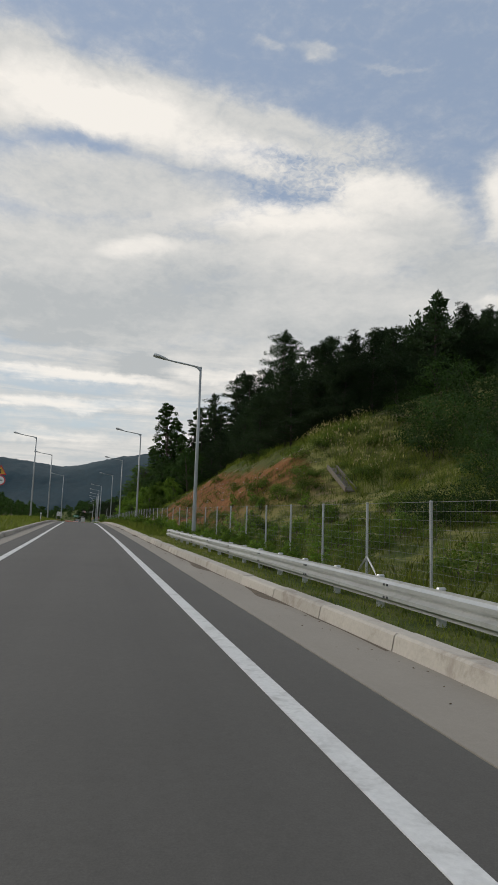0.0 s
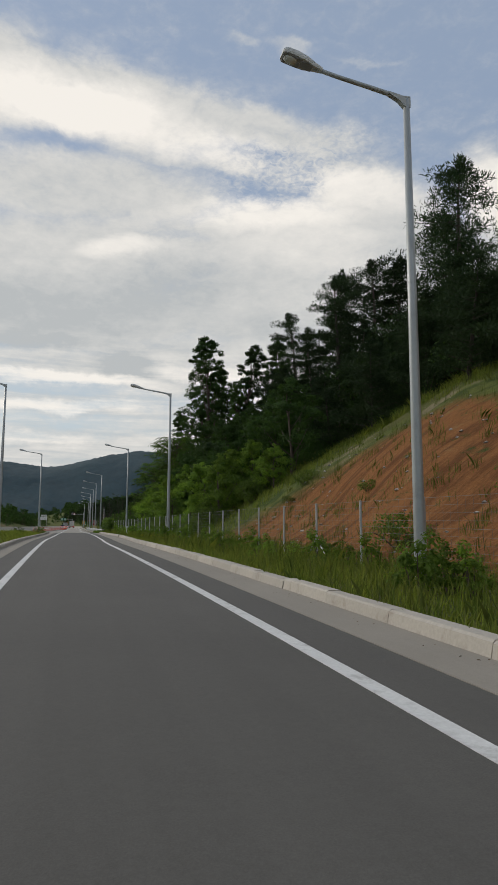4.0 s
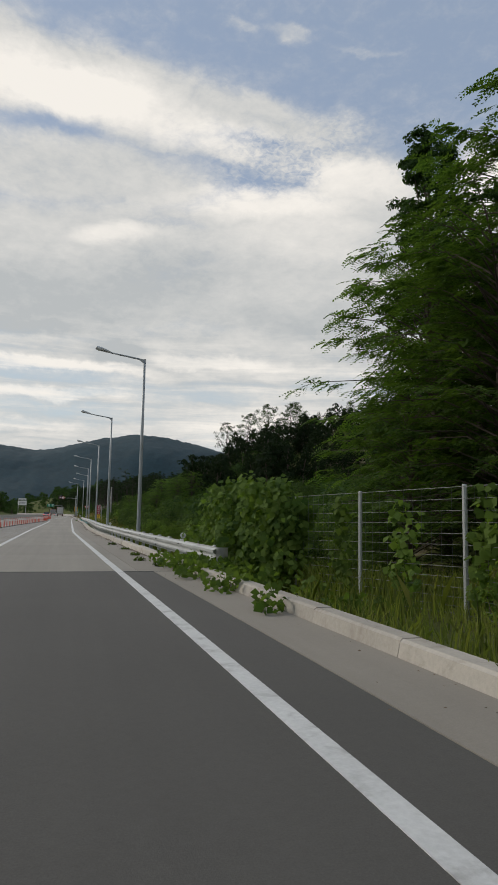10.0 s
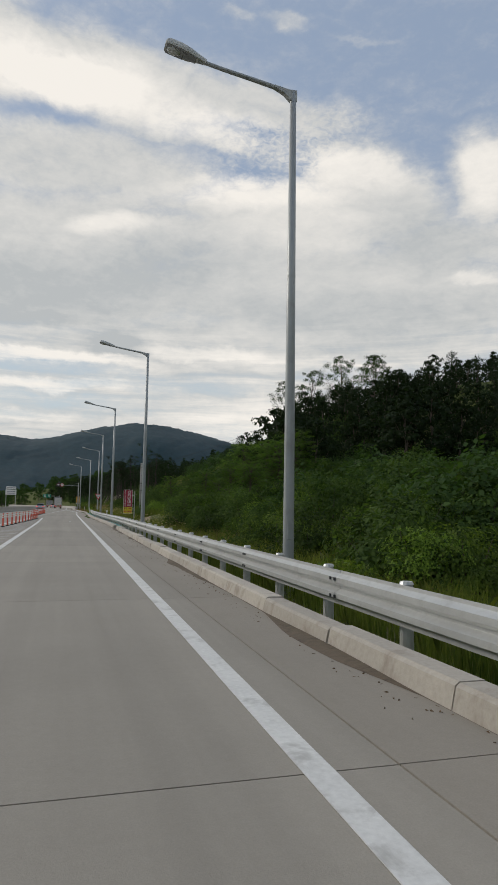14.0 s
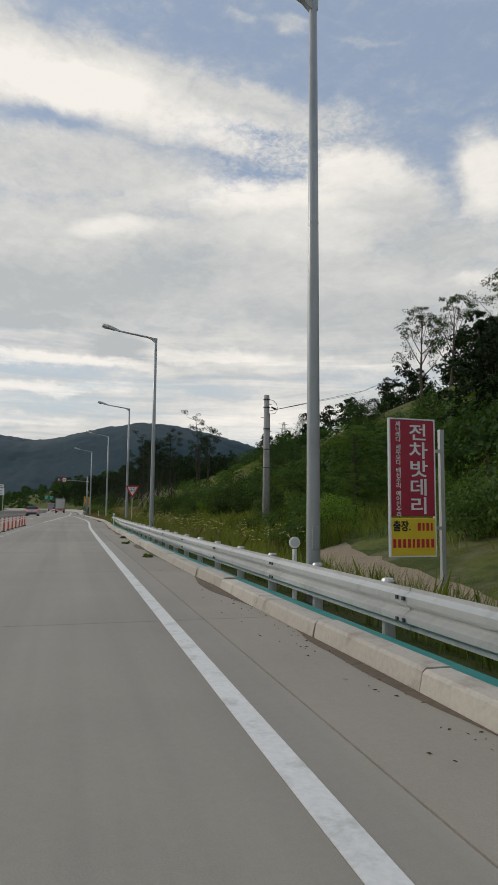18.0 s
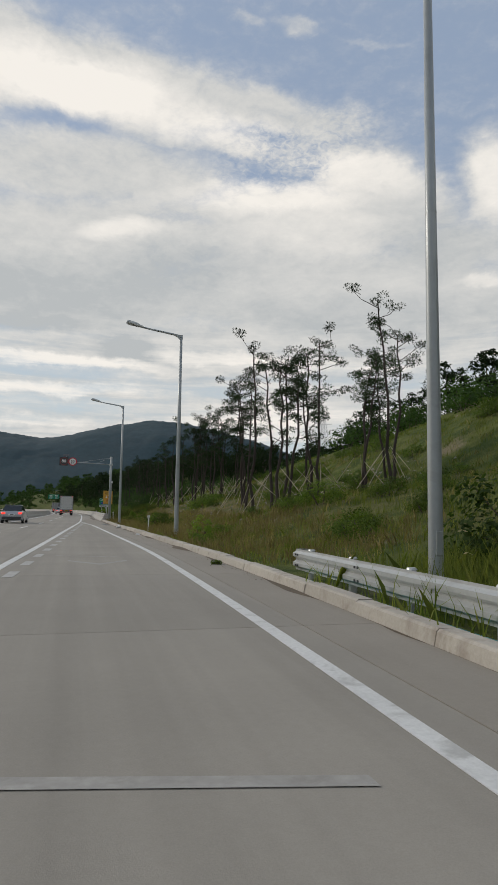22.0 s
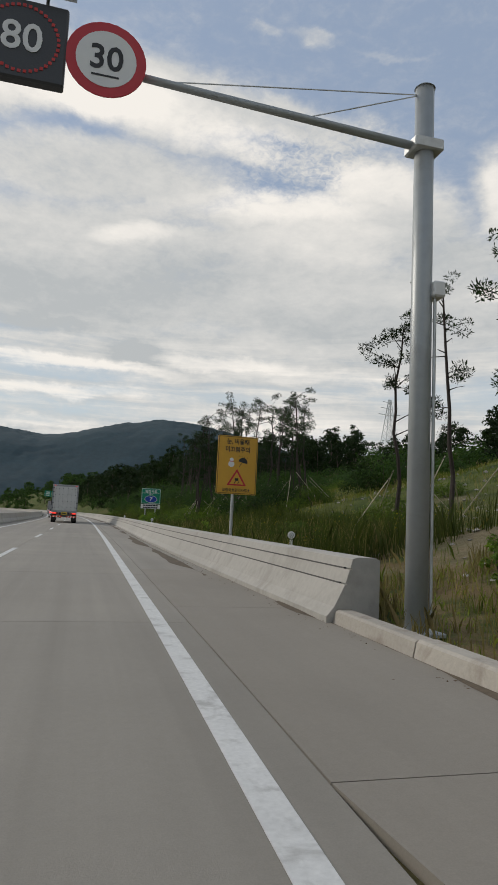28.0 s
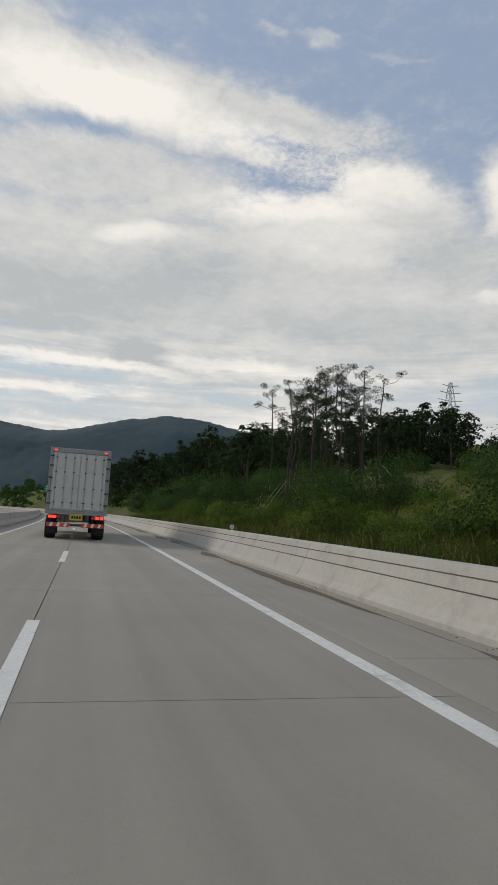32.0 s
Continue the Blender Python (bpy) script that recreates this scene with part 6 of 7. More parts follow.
def delineator():
    d = thing("delineator_post", Matrix(), "white roadside marker post with a round reflector", "marker post", "marker posts")
    part("stem", tubed([(0, 0, -0.3), (0, 0, 0.78)], 0.035, 8), M_WHITE, d)
    head = part("reflector_head", plate(disc_outline(0, 0.88, 0.085, 18), 0.03, -0.015), M_WHITE, d)
    part("reflector", plate(disc_outline(0, 0.88, 0.06, 16), 0.006, -0.022), M_LENS, head)
    return d


marker = delineator()
for i, (x, y) in enumerate(((4.2, 126.4), (3.2, 162.0), (2.85, 188.0), (3.3, 249.2), (3.6, 291.0), (4.15, 326.6), (4.5, 366.3), (4.3, 392.0), (4.35, 415.0), (-4.4, 70.0))):
    m = pose(x, y, min(float(height(x, y)), level(y)) if y < 340 else level(y) + 0.05)
    if i == 0:
        marker.matrix_basis = m
    else:
        copy_thing(marker, m)


def litter(x, y, r, label):
    bm = bmesh.new()
    bmesh.ops.create_icosphere(bm, subdivisions=3, radius=r)
    for v in bm.verts:
        q = noise.noise(v.co * 9 + Vector((x, y, 0))) * 0.6 + noise.noise(v.co * 25 + Vector((x, 0, y))) * 0.25
        v.co *= 1 + q
        v.co.z = max(v.co.z * 0.6, -r * 0.35) + r * 0.35
    ob = part("plastic_bag", bm, M_LITTER)
    ob.matrix_basis = pose(x, y, level(y) + 0.004)
    tagged(ob, label, "litter", "litter")


litter(2.95, 334.0, 0.17, "crumpled white plastic bag by the kerb")
litter(3.05, 321.5, 0.10, "small crumpled white wrapper by the kerb")
litter(0.05, 240.0, 0.05, "scrap of white paper on the lane")

# debris and sand along the gutter
def debris(name, y0, y1, n, size, mat, label):
    y = rng.uniform(y0, y1, n)
    x = np.array([outer(round(q, 1)) for q in y]) - np.abs(rng.normal(size=n)) * 0.22 - 0.03
    z = np.array([level(q) for q in y]) + 0.006
    p = np.stack([x, y, z], 1)
    way = rng.normal(size=(n, 3)) * np.array([1, 1, 0.1])
    tagged(part(name, quads_mesh(name, cards(p, way, size * rng.uniform(0.5, 1.6, n), size * 0.5, 0.3), mat)), label, "debris", kind="stuff")


M_LITTERLEAF = foliage("dead_leaves", (0.07, 0.045, 0.025), (0.15, 0.10, 0.06), 0.1)
debris("dead_leaves", 153, 250, 1100, 0.028, M_LITTERLEAF, "dead leaves and grit along the gutter")
debris("dead_leaves", 300, 440, 1300, 0.028, M_LITTERLEAF, "dead leaves and grit along the gutter")
debris("dead_leaves", 0, 150, 700, 0.028, M_LITTERLEAF, "dead leaves and grit along the gutter")

# windblown soil and clods lying along the foot of the kerb and the barrier
M_SILT = material("gutter_silt", (0.115, 0.088, 0.060), 0.95, vary=0.35, grain=16, stain=2.0, stain_col=(0.06, 0.048, 0.035), stain_amt=0.7, bump=0.9)


def silt(path, y0, y1, off, wide, cover):
    v, f = [], []
    k = int((y1 - y0) / 0.22)
    for i in range(k + 1):
        yy = y0 + (y1 - y0) * i / k
        a = max(0.0, noise.noise((yy * 0.35, off, 3.1)) + cover) * wide
        b = max(0.0, noise.noise((yy * 0.9, off, 8.7)) * 0.5 + a)
        x0 = path(yy) + off
        z = level(yy) + 0.006
        v += [(x0, yy, z + 0.03 * min(1, a * 4)), (x0 - a * 0.5, yy, z + 0.022 * min(1, a * 4)), (x0 - a - 0.15 * b, yy, z - 0.002)]
    for i in range(k):
        for j in range(2):
            f.append((i * 3 + j, (i + 1) * 3 + j, (i + 1) * 3 + j + 1, i * 3 + j + 1))
    tagged(part("gutter_soil", mesh_of("gutter_soil", v, f, M_SILT)), "dark windblown soil lying in the gutter", "soil", kind="stuff")


silt(barrier_line, 366, 520, -0.30, 0.42, 0.30)
silt(kerb_line, 300, 362, -0.02, 0.30, 0.15)
silt(kerb_line, 154, 300, -0.02, 0.30, 0.12)
silt(kerb_line, 6, 60, -0.02, 0.30, 0.10)

# concrete drain chute on the hillside
M_CHUTE = material("weathered_concrete", (0.17, 0.145, 0.115), 0.95, vary=0.3, grain=9, stain=1.2, stain_col=(0.07, 0.07, 0.045), stain_amt=0.7, bump=0.6)
low_end, high_end = Vector((19.07, 45.25, float(height(19.07, 45.25)))), Vector((19.7, 50.6, float(height(19.7, 50.6))))
way = (high_end - low_end).normalized()
side = way.cross(Vector((0, 0, 1))).normalized()
turned = Matrix((way, -side, way.cross(-side))).transposed().to_4x4()
chute = thing("drain_chute", Matrix.Translation((low_end + high_end) / 2) @ turned, "weathered concrete drain chute running down the grassy slope", "drain")
part("floor_slab", boxed((0, 0, 0.10), (6.0, 0.6, 0.14), 0.02), M_CHUTE, chute)
for s in (-1, 1):
    part("side_wall", boxed((0, s * 0.38, 0.22), (6.0, 0.14, 0.38), 0.02), M_CHUTE, chute)

# trodden earth path beside the advertising board
v, f = [], []
for i in range(15):
    yy = 246.5 + 0.9 * i
    for j in range(9):
        xx = 6.2 + 0.055 * (yy - 246) ** 1.35 + (j - 4) * (0.20 + 0.04 * noise.noise((i * 0.7, j * 0.5, 0)))
        v.append((xx, yy, float(height(xx, yy)) + 0.035 - 0.012 * abs(j - 4)))
f = [(i * 9 + j, i * 9 + j + 1, (i + 1) * 9 + j + 1, (i + 1) * 9 + j) for i in range(14) for j in range(8)]
M_DIRT = material("trodden_earth", (0.23, 0.18, 0.12), 0.95, vary=0.3, grain=9, stain=0.9, stain_col=(0.16, 0.13, 0.08), stain_amt=0.7, bump=0.8)
tagged(part("dirt_path", mesh_of("dirt_path", v, f, M_DIRT, True)), "trodden brown earth path beside the advertising board", "path", kind="structure")

# gutter grating
grate = thing("drain_grating", pose(2.55, 344.5, 0.004), "dark steel drain grating beside the kerb", "drain")
part("frame", boxed((0, 0, 0.0), (0.5, 1.2, 0.02)), M_DARK, grate)
for k in range(10):
    part("bar", boxed((0, -0.5 + k * 0.11, 0.015), (0.42, 0.035, 0.02)), M_GALV, grate)


# ---------------------------------------------------------------- signs
def sign_post(parent, x, y0, z0, z1, r=0.04, mat=None):
    return part("post", tubed([(x, y0, z0), (x, y0, z1)], r, 10), mat or M_GALV, parent)


def bars(parent, x, y, z, widths, h, mat):
    """Writing that cannot be read: short plain strokes in a row."""
    left = x - (sum(widths) + 0.25 * h * (len(widths) - 1)) / 2
    for w in widths:
        part("text_bar", boxed((left + w / 2, y, z), (w, 0.004, h)), mat, parent)
        left += w + 0.25 * h


# red shop board
b = thing("advertising_board", pose(5.07, 248.8, 0), "tall red advertising board with white lettering and a yellow foot", "sign board")
part("panel", boxed((0, 0, 1.92), (0.76, 0.05, 1.48), 0.01), M_MAROON, b)
part("foot_panel", boxed((0, 0, 0.87), (0.76, 0.05, 0.57), 0.01), M_YELLOW, b, "yellow lower panel")
for s in (-1, 1):
    part("edge_trim", boxed((s * 0.385, 0, 1.625), (0.02, 0.06, 2.09)), M_WHITE, b)
for z in (0.575, 2.675):
    part("edge_trim", boxed((0, 0, z), (0.79, 0.06, 0.02)), M_WHITE, b)
for k, ch in enumerate("전차밧데리"):
    lettering(ch, 0.275, M_WHITE, b, 0.10, -0.03, 2.455 - k * 0.283, 1.3, 0.004)
z = 2.585
for word in ("제너레다", "세루모다", "배선수리", "에어컨수리"):
    for ch in word:
        lettering(ch, 0.088, M_WHITE, b, -0.245, -0.03, z, 1.15, 0.001)
        z -= 0.079
    z -= 0.040
lettering("출장.", 0.17, M_INK, b, -0.20, -0.03, 1.02, 0.85, 0.004)
bars(b, 0.20, -0.028, 1.02, (0.05, 0.035, 0.05, 0.03), 0.12, M_RED)
bars(b, 0, -0.028, 0.77, (0.05,) * 4 + (0.035,) + (0.05,) * 4, 0.13, M_RED)
part("support", boxed((0.58, 0.1, 1.1), (0.07, 0.07, 2.9)), M_GALV, b)
for z in (1.0, 2.2):
    part("bracket", boxed((0.46, 0.06, z), (0.24, 0.04, 0.05)), M_GALV, b)

# give-way sign
b = thing("yield_sign", pose(4.66, 288.0, 0), "white give-way triangle with a red border on a steel post", "traffic sign")


def triangle(w, h, top, r=0.05):
    pts = [(-w / 2, top), (w / 2, top), (0, top - h)]
    out = []
    for i, p in enumerate(pts):
        a, c = Vector(pts[i - 1]), Vector(pts[(i + 1) % 3])
        q = Vector(p)
        for s in (0, 0.5, 1):
            u = q + (a - q).normalized() * r * (1 - s) + (c - q).normalized() * r * s
            out.append(tuple(u))
    return out


face = part("plate", plate(triangle(1.02, 0.93, 2.94), 0.02, -0.02), M_RED, b, "red border plate")
part("field", plate(triangle(0.70, 0.62, 2.84, 0.03), 0.004, -0.025), M_WHITE, b, "white triangular field")
lettering("양 보", 0.16, M_INK, b, 0, -0.03, 2.73, 1.0, 0.003)
lettering("YIELD", 0.145, M_INK, b, 0, -0.03, 2.56, 0.95, 0.003)
sign_post(b, 0, 0.03, -0.4, 2.9, 0.035)

# slippery-road sign
b = thing("warning_sign", pose(3.99, 369.7, 0), "amber warning sign with black writing and a red triangle", "traffic sign")
part("panel", plate(rounded(0, 2.715, 1.14, 1.62, 0.04), 0.025, 0), M_AMBER, b)
for pts in ((0, 3.50, 1.10, 0.012), (0, 1.93, 1.10, 0.012)):
    part("border", boxed((pts[0], -0.003, pts[1]), (pts[2], 0.004, pts[3])), M_INK, b)
for s in (-1, 1):
    part("border", boxed((s * 0.545, -0.003, 2.715), (0.012, 0.004, 1.57)), M_INK, b)
lettering("눈, 비올때", 0.165, M_INK, b, 0.0, -0.004, 3.36, 0.95, 0.004)
lettering("미끄럼주의", 0.165, M_INK, b, 0.0, -0.004, 3.14, 0.95, 0.004)
snow = part("snowman_shape", plate(disc_outline(-0.17, 2.74, 0.085), 0.004, -0.004), M_WHITE, b)
part("snowman_head", plate(disc_outline(-0.165, 2.86, 0.055), 0.004, -0.005), M_WHITE, snow)
part("snowman_scarf", boxed((-0.166, -0.006, 2.815), (0.10, 0.004, 0.02)), M_RED, snow)
umb = [(0.16 + 0.13 * math.cos(radians(a)), 2.80 + 0.13 * math.sin(radians(a))) for a in range(-20, 171, 10)]
umbrella = part("umbrella_shape", plate(umb, 0.004, -0.004), M_INK, b)
part("umbrella_handle", boxed((0.10, -0.004, 2.74), (0.014, 0.004, 0.18), 0, Euler((0, radians(28), 0)).to_matrix()), M_INK, umbrella)
for k in range(4):
    part("rain_drop", boxed((0.06 + 0.07 * k, -0.004, 2.965 - 0.012 * k), (0.012, 0.004, 0.03)), M_INK, b)


def up_triangle(w, h, base, cx=0.0):
    return [(cx - w / 2, base), (cx + w / 2, base), (cx, base + h)]


tri = part("triangle_border", plate(up_triangle(0.56, 0.47, 2.145), 0.004, -0.004), M_RED, b, "red triangle border")
part("triangle_field", plate(up_triangle(0.40, 0.335, 2.185), 0.004, -0.008), M_AMBER, tri)
part("car_shape", plate(rounded(0, 2.315, 0.10, 0.075, 0.02), 0.004, -0.012), M_INK, tri)
for s in (-1, 1):
    part("skid_line", boxed((s * 0.05, -0.010, 2.235), (0.018, 0.004, 0.08), 0, Euler((0, radians(30), 0)).to_matrix()), M_INK, tri)
lettering("포항국토관리사무소", 0.105, M_INK, b, 0, -0.004, 2.01, 0.92, 0.002)
sign_post(b, -0.08, 0.06, -0.3, 3.3, 0.045)
for z in (2.2, 3.2):
    part("clamp", boxed((-0.08, 0.04, z), (0.14, 0.05, 0.06)), M_GALV, b)

# route sign
b = thing("route_sign", pose(4.82, 398.0, 0), "green national route sign with a blue oval and white lettering", "traffic sign")
part("panel", plate(rounded(0, 2.50, 1.34, 1.08, 0.06), 0.025, 0), M_GREEN, b)
part("border", plate(rounded(0, 2.50, 1.29, 1.03, 0.05), 0.003, -0.003), M_WHITE, b)
part("field", plate(rounded(0, 2.50, 1.25, 0.99, 0.045), 0.003, -0.006), M_GREEN, b)
lettering("일반국도", 0.235, M_WHITE, b, 0, -0.008, 2.82, 1.0, 0.004)
part("title_line", boxed((0, -0.008, 2.70), (1.22, 0.004, 0.012)), M_WHITE, b)
lettering("북 N", 0.13, M_WHITE, b, 0, -0.008, 2.62, 1.0, 0.002)


def oval(cx, cz, a, c):
    return [(cx + a * math.cos(2 * math.pi * k / 32), cz + c * math.sin(2 * math.pi * k / 32)) for k in range(32)]


part("oval_rim", plate(oval(0, 2.29, 0.44, 0.245), 0.003, -0.009), M_WHITE, b)
part("oval_field", plate(oval(0, 2.29, 0.41, 0.22), 0.003, -0.012), M_BLUE, b)
lettering("7", 0.34, M_WHITE, b, 0, -0.014, 2.29, 1.2, 0.008)
sub = part("lower_panel", boxed((0, 0.012, 1.78), (1.34, 0.025, 0.30), 0.005), M_WHITE, b, "white lower panel with small writing")
bars(sub, 0, -0.004, 1.85, (0.16, 0.16, 0.12, 0.16, 0.2, 0.14), 0.085, M_INK)
bars(sub, 0, -0.004, 1.70, (0.10, 0.18, 0.18, 0.14, 0.18, 0.1), 0.085, M_INK)
for s in (-0.35, 0.35):
    sign_post(b, s, 0.06, -0.2, 3.0, 0.04)

# speed camera gantry
b = thing("speed_sign_gantry", pose(3.66, 359.2, 0), "grey steel pole with a long arm carrying speed signs", "sign gantry")
part("pole", tubed([(0, 0, -0.4), (0, 0, 3.5), (0, 0, 6.85)], [0.14, 0.13, 0.12], 14), M_POLE, b, smooth=True)
part("base_plate", boxed((0, 0, 0.03), (0.5, 0.5, 0.05), 0.01), M_POLE, b)
part("pole_cap", tubed([(0, 0, 6.84), (0, 0, 6.88)], [0.135, 0.09], 14), M_POLE, b)
part("arm", tubed([(0.2, 0, 6.02), (-3.95, 0, 6.18)], [0.055, 0.045], 10), M_POLE, b, smooth=True)
part("clamp", boxed((0, 0, 6.03), (0.4, 0.32, 0.16), 0.02), M_GALV, b)
for z in (6.75,):
    for x in (-1.6, -3.6):
        part("stay_wire", tubed([(-0.05, 0, z), (x, 0, 6.09 - 0.04 * x / 4)], 0.008, 5), M_GALV, b)
part("camera_box", boxed((0.16, -0.05, 4.15), (0.16, 0.24, 0.2), 0.02), M_WHITE, b)
part("conduit", tubed([(0.14, -0.08, 0.2), (0.14, -0.08, 4.1)], 0.02, 6), M_GALV, b)
led = part("led_panel", boxed((-4.87, -0.05, 6.24), (0.92, 0.14, 0.92), 0.02), M_DARK, b, "dark square lit speed panel")
for a in range(40):
    t0 = 2 * math.pi * a / 40
    part("led_dot", boxed((-4.87 + 0.38 * math.cos(t0), -0.125, 6.24 + 0.38 * math.sin(t0)), (0.035, 0.006, 0.035)), M_REFLECT, led)
lettering("80", 0.46, M_WHITE, led, -4.87, -0.127, 6.24, 0.95, 0.006)
solar = part("solar_panel", boxed((-4.65, -0.05, 6.88), (0.60, 0.40, 0.03), 0, Euler((radians(35), 0, 0)).to_matrix()), M_DARK, b, "small tilted solar panel")
part("solar_stand", tubed([(-4.65, 0, 6.65), (-4.65, 0, 6.86)], 0.02, 6), M_GALV, solar)
rnd = part("round_sign", plate(disc_outline(-3.98, 6.22, 0.44), 0.02, -0.10), M_RED, b, "round speed sign with a red rim")
part("round_field", plate(disc_outline(-3.98, 6.22, 0.33), 0.004, -0.105), M_WHITE, rnd)
lettering("30", 0.40, M_INK, rnd, -3.98, -0.108, 6.22, 0.95, 0.006)
part("dash_line", boxed((-3.98, -0.108, 6.02), (0.3, 0.004, 0.02)), M_INK, rnd)

# far direction gantry and sign boards beside the opposite carriageway
b = thing("direction_sign", pose(main_edge(560) - 2.2, 560, 0), "green direction sign on an overhead arm", "traffic sign")
for dx in (0, 2.1):
    pn = part("panel", boxed((dx - 3.0, 0, 6.0), (1.95, 0.05, 1.8), 0.02), M_GREEN, b)
    bars(pn, dx - 3.0, -0.03, 6.45, (0.5, 0.5), 0.25, M_WHITE)
    bars(pn, dx - 3.0, -0.03, 5.95, (0.6, 0.4), 0.22, M_WHITE)
    bars(pn, dx - 3.0, -0.03, 5.5, (0.4, 0.6), 0.22, M_WHITE)
part("arm", tubed([(-4, 0.1, 5.9), (4.6, 0.1, 5.9)], 0.07, 8), M_POLE, b)
part("pole", tubed([(4.6, 0.1, -0.5), (4.6, 0.1, 6.4)], 0.14, 10), M_POLE, b)
b = thing("information_board", pose(-14.5, 392, 0), "grey-white two-part information board on a post", "traffic sign")
part("panel", boxed((0, 0, 4.7), (3.0, 0.06, 1.5), 0.02), M_WHITE, b)
part("panel", boxed((0, 0, 6.0), (2.6, 0.06, 0.7), 0.02), M_WHITE, b)
for z in (4.4, 4.9, 6.0):
    bars(b, 0, -0.04, z, (0.5, 0.4, 0.6, 0.5), 0.22, M_TRUCKFRAME)
for s in (-1, 1):
    sign_post(b, s * 1.3, 0.1, -0.3, 6.3, 0.09)
b = thing("warning_sign", pose(-6.9, 56.0, float(height(-6.9, 56.0))), "orange merging-traffic triangle above a round sign", "traffic sign")
sign_post(b, 0, 0.05, -0.3, 4.3, 0.04)
tri = part("triangle_plate", plate(up_triangle(0.95, 0.83, 3.55), 0.02, 0), M_RED, b)
part("triangle_field", plate(up_triangle(0.72, 0.62, 3.63), 0.004, -0.005), M_AMBER, tri)
part("arrow", boxed((0, -0.008, 3.85), (0.07, 0.004, 0.36)), M_INK, tri)
rnd = part("round_plate", plate(disc_outline(0, 3.1, 0.42), 0.02, 0), M_RED, b)
part("round_field", plate(disc_outline(0, 3.1, 0.33), 0.004, -0.005), M_WHITE, rnd)
part("arrow", boxed((0.03, -0.008, 3.12), (0.32, 0.004, 0.08)), M_INK, rnd)

# ---------------------------------------------------------------- utility pole
b = thing("utility_pole", pose(8.3, 266.75, float(height(8.3, 266.75))), "tall grey concrete utility pole with cable fittings", "utility pole")
z0 = float(height(8.3, 266.75))
top = 6.28 - z0
part("pole", tubed([(0, 0, -0.6), (0, 0, top)], [0.17, 0.115], 16), M_UTIL, b, smooth=True)
for z in (top - 0.2, top - 0.55, top - 1.5, top - 2.4, 2.8, 1.6):
    part("band", tubed([(0, 0, z - 0.02), (0, 0, z + 0.02)], 0.15, 16), M_DARK, b)
for k in range(7):
    part("step_bolt", tubed([(-0.05, 0, 2.0 + 0.6 * k), (-0.26 if k % 2 else 0.24, 0, 2.0 + 0.6 * k)], 0.010, 5), M_DARK, b)
loop = [(0.12, 0, top - 0.2), (0.3, 0, top - 0.22), (0.46, 0, top - 0.38), (0.5, 0, top - 0.6), (0.4, 0, top - 0.78), (0.12, 0, top - 0.85)]
part("cable_loop", tubed(loop, 0.012, 6), M_BLACK, b)
part("splice", boxed((0.33, 0, top - 0.57), (0.26, 0.07, 0.07), 0.02, Euler((0, radians(20), 0)).to_matrix()), M_BLACK, b)
part("side_cable", tubed([(0.16, 0.0, 0.1), (0.16, 0, 2.0), (0.13, 0, top - 0.8)], 0.018, 6), M_BLACK, b)
for ex, ey in ((30, 46), (24, 30)):
    tx, ty = 8.3 + ex, 266.75 + ey
    zz = float(height(tx, ty)) - z0 + 4.0
    part("cable", tubed([(0.1, 0, top - 0.7), (ex * 0.5, ey * 0.5, (top + zz) / 2 - 0.8), (ex, ey, zz)], 0.012, 5), M_BLACK, b)
# lattice pylon on the skyline
b = thing("lattice_pylon", pose(116, 581, float(height(116, 581))), "far grey lattice power pylon behind the trees", "pylon")
zt = 50.3 - float(height(116, 581))
bm = bmesh.new()
def half(z):
    return 2.6 * (1 - z / zt) + 0.35
zs = [zt * k / 9 for k in range(10)]
for za, zb in zip(zs, zs[1:]):
    for sx, sy in ((1, 1), (1, -1), (-1, 1), (-1, -1)):
        tube(bm, [(sx * half(za), sy * half(za), za), (sx * half(zb), sy * half(zb), zb)], 0.13, 4)
        tube(bm, [(sx * half(za), sy * half(za), za), (-sx * half(zb), sy * half(zb), zb)], 0.08, 4)
part("lattice", bm, M_GALV, b)
for z, w in ((zt * 0.72, 4.6), (zt * 0.84, 3.8), (zt * 0.95, 3.0)):
    part("cross_arm", tubed([(-w, 0, z + 0.2), (0, 0, z - 0.3), (w, 0, z + 0.2)], 0.12, 4), M_GALV, b)

# ---------------------------------------------------------------- orange posts of the painted island
def flex_post():
    p = thing("flexible_post", Matrix(), "orange-red flexible lane post with reflective bands", "lane post", "lane posts")
    part("base", tubed([(0, 0, 0), (0, 0, 0.04), (0, 0, 0.06)], [0.11, 0.11, 0.06], 10), M_BLACK, p)
    part("tube", tubed([(0, 0, 0.05), (0, 0, 0.70), (0, 0, 0.74)], [0.045, 0.042, 0.03], 10), M_ORANGE, p)
    for z in (0.52, 0.64):
        part("band", tubed([(0, 0, z - 0.03), (0, 0, z + 0.03)], 0.0455, 10), M_WHITE, p)
    return p


first = flex_post()
spots = []
y = 160.0
while y < 290:
    a = min(1, (y - 160) / 55)
    x = (main_edge(y) + 0.8) * (1 - a) + (main_edge(y) + 0.75) * a
    spots.append((x if y < 262 else main_edge(y) - 0.5, y))
    y += 2.0
for i, (x, y) in enumerate(spots):
    if x > ramp_left(y) - 0.3 and y < 262:
        continue
    m = pose(x, y, 0.0, rng.normal() * 2, rng.normal() * 2, 0)
    if i == 0:
        first.matrix_basis = m
    else:
        copy_thing(first, m)


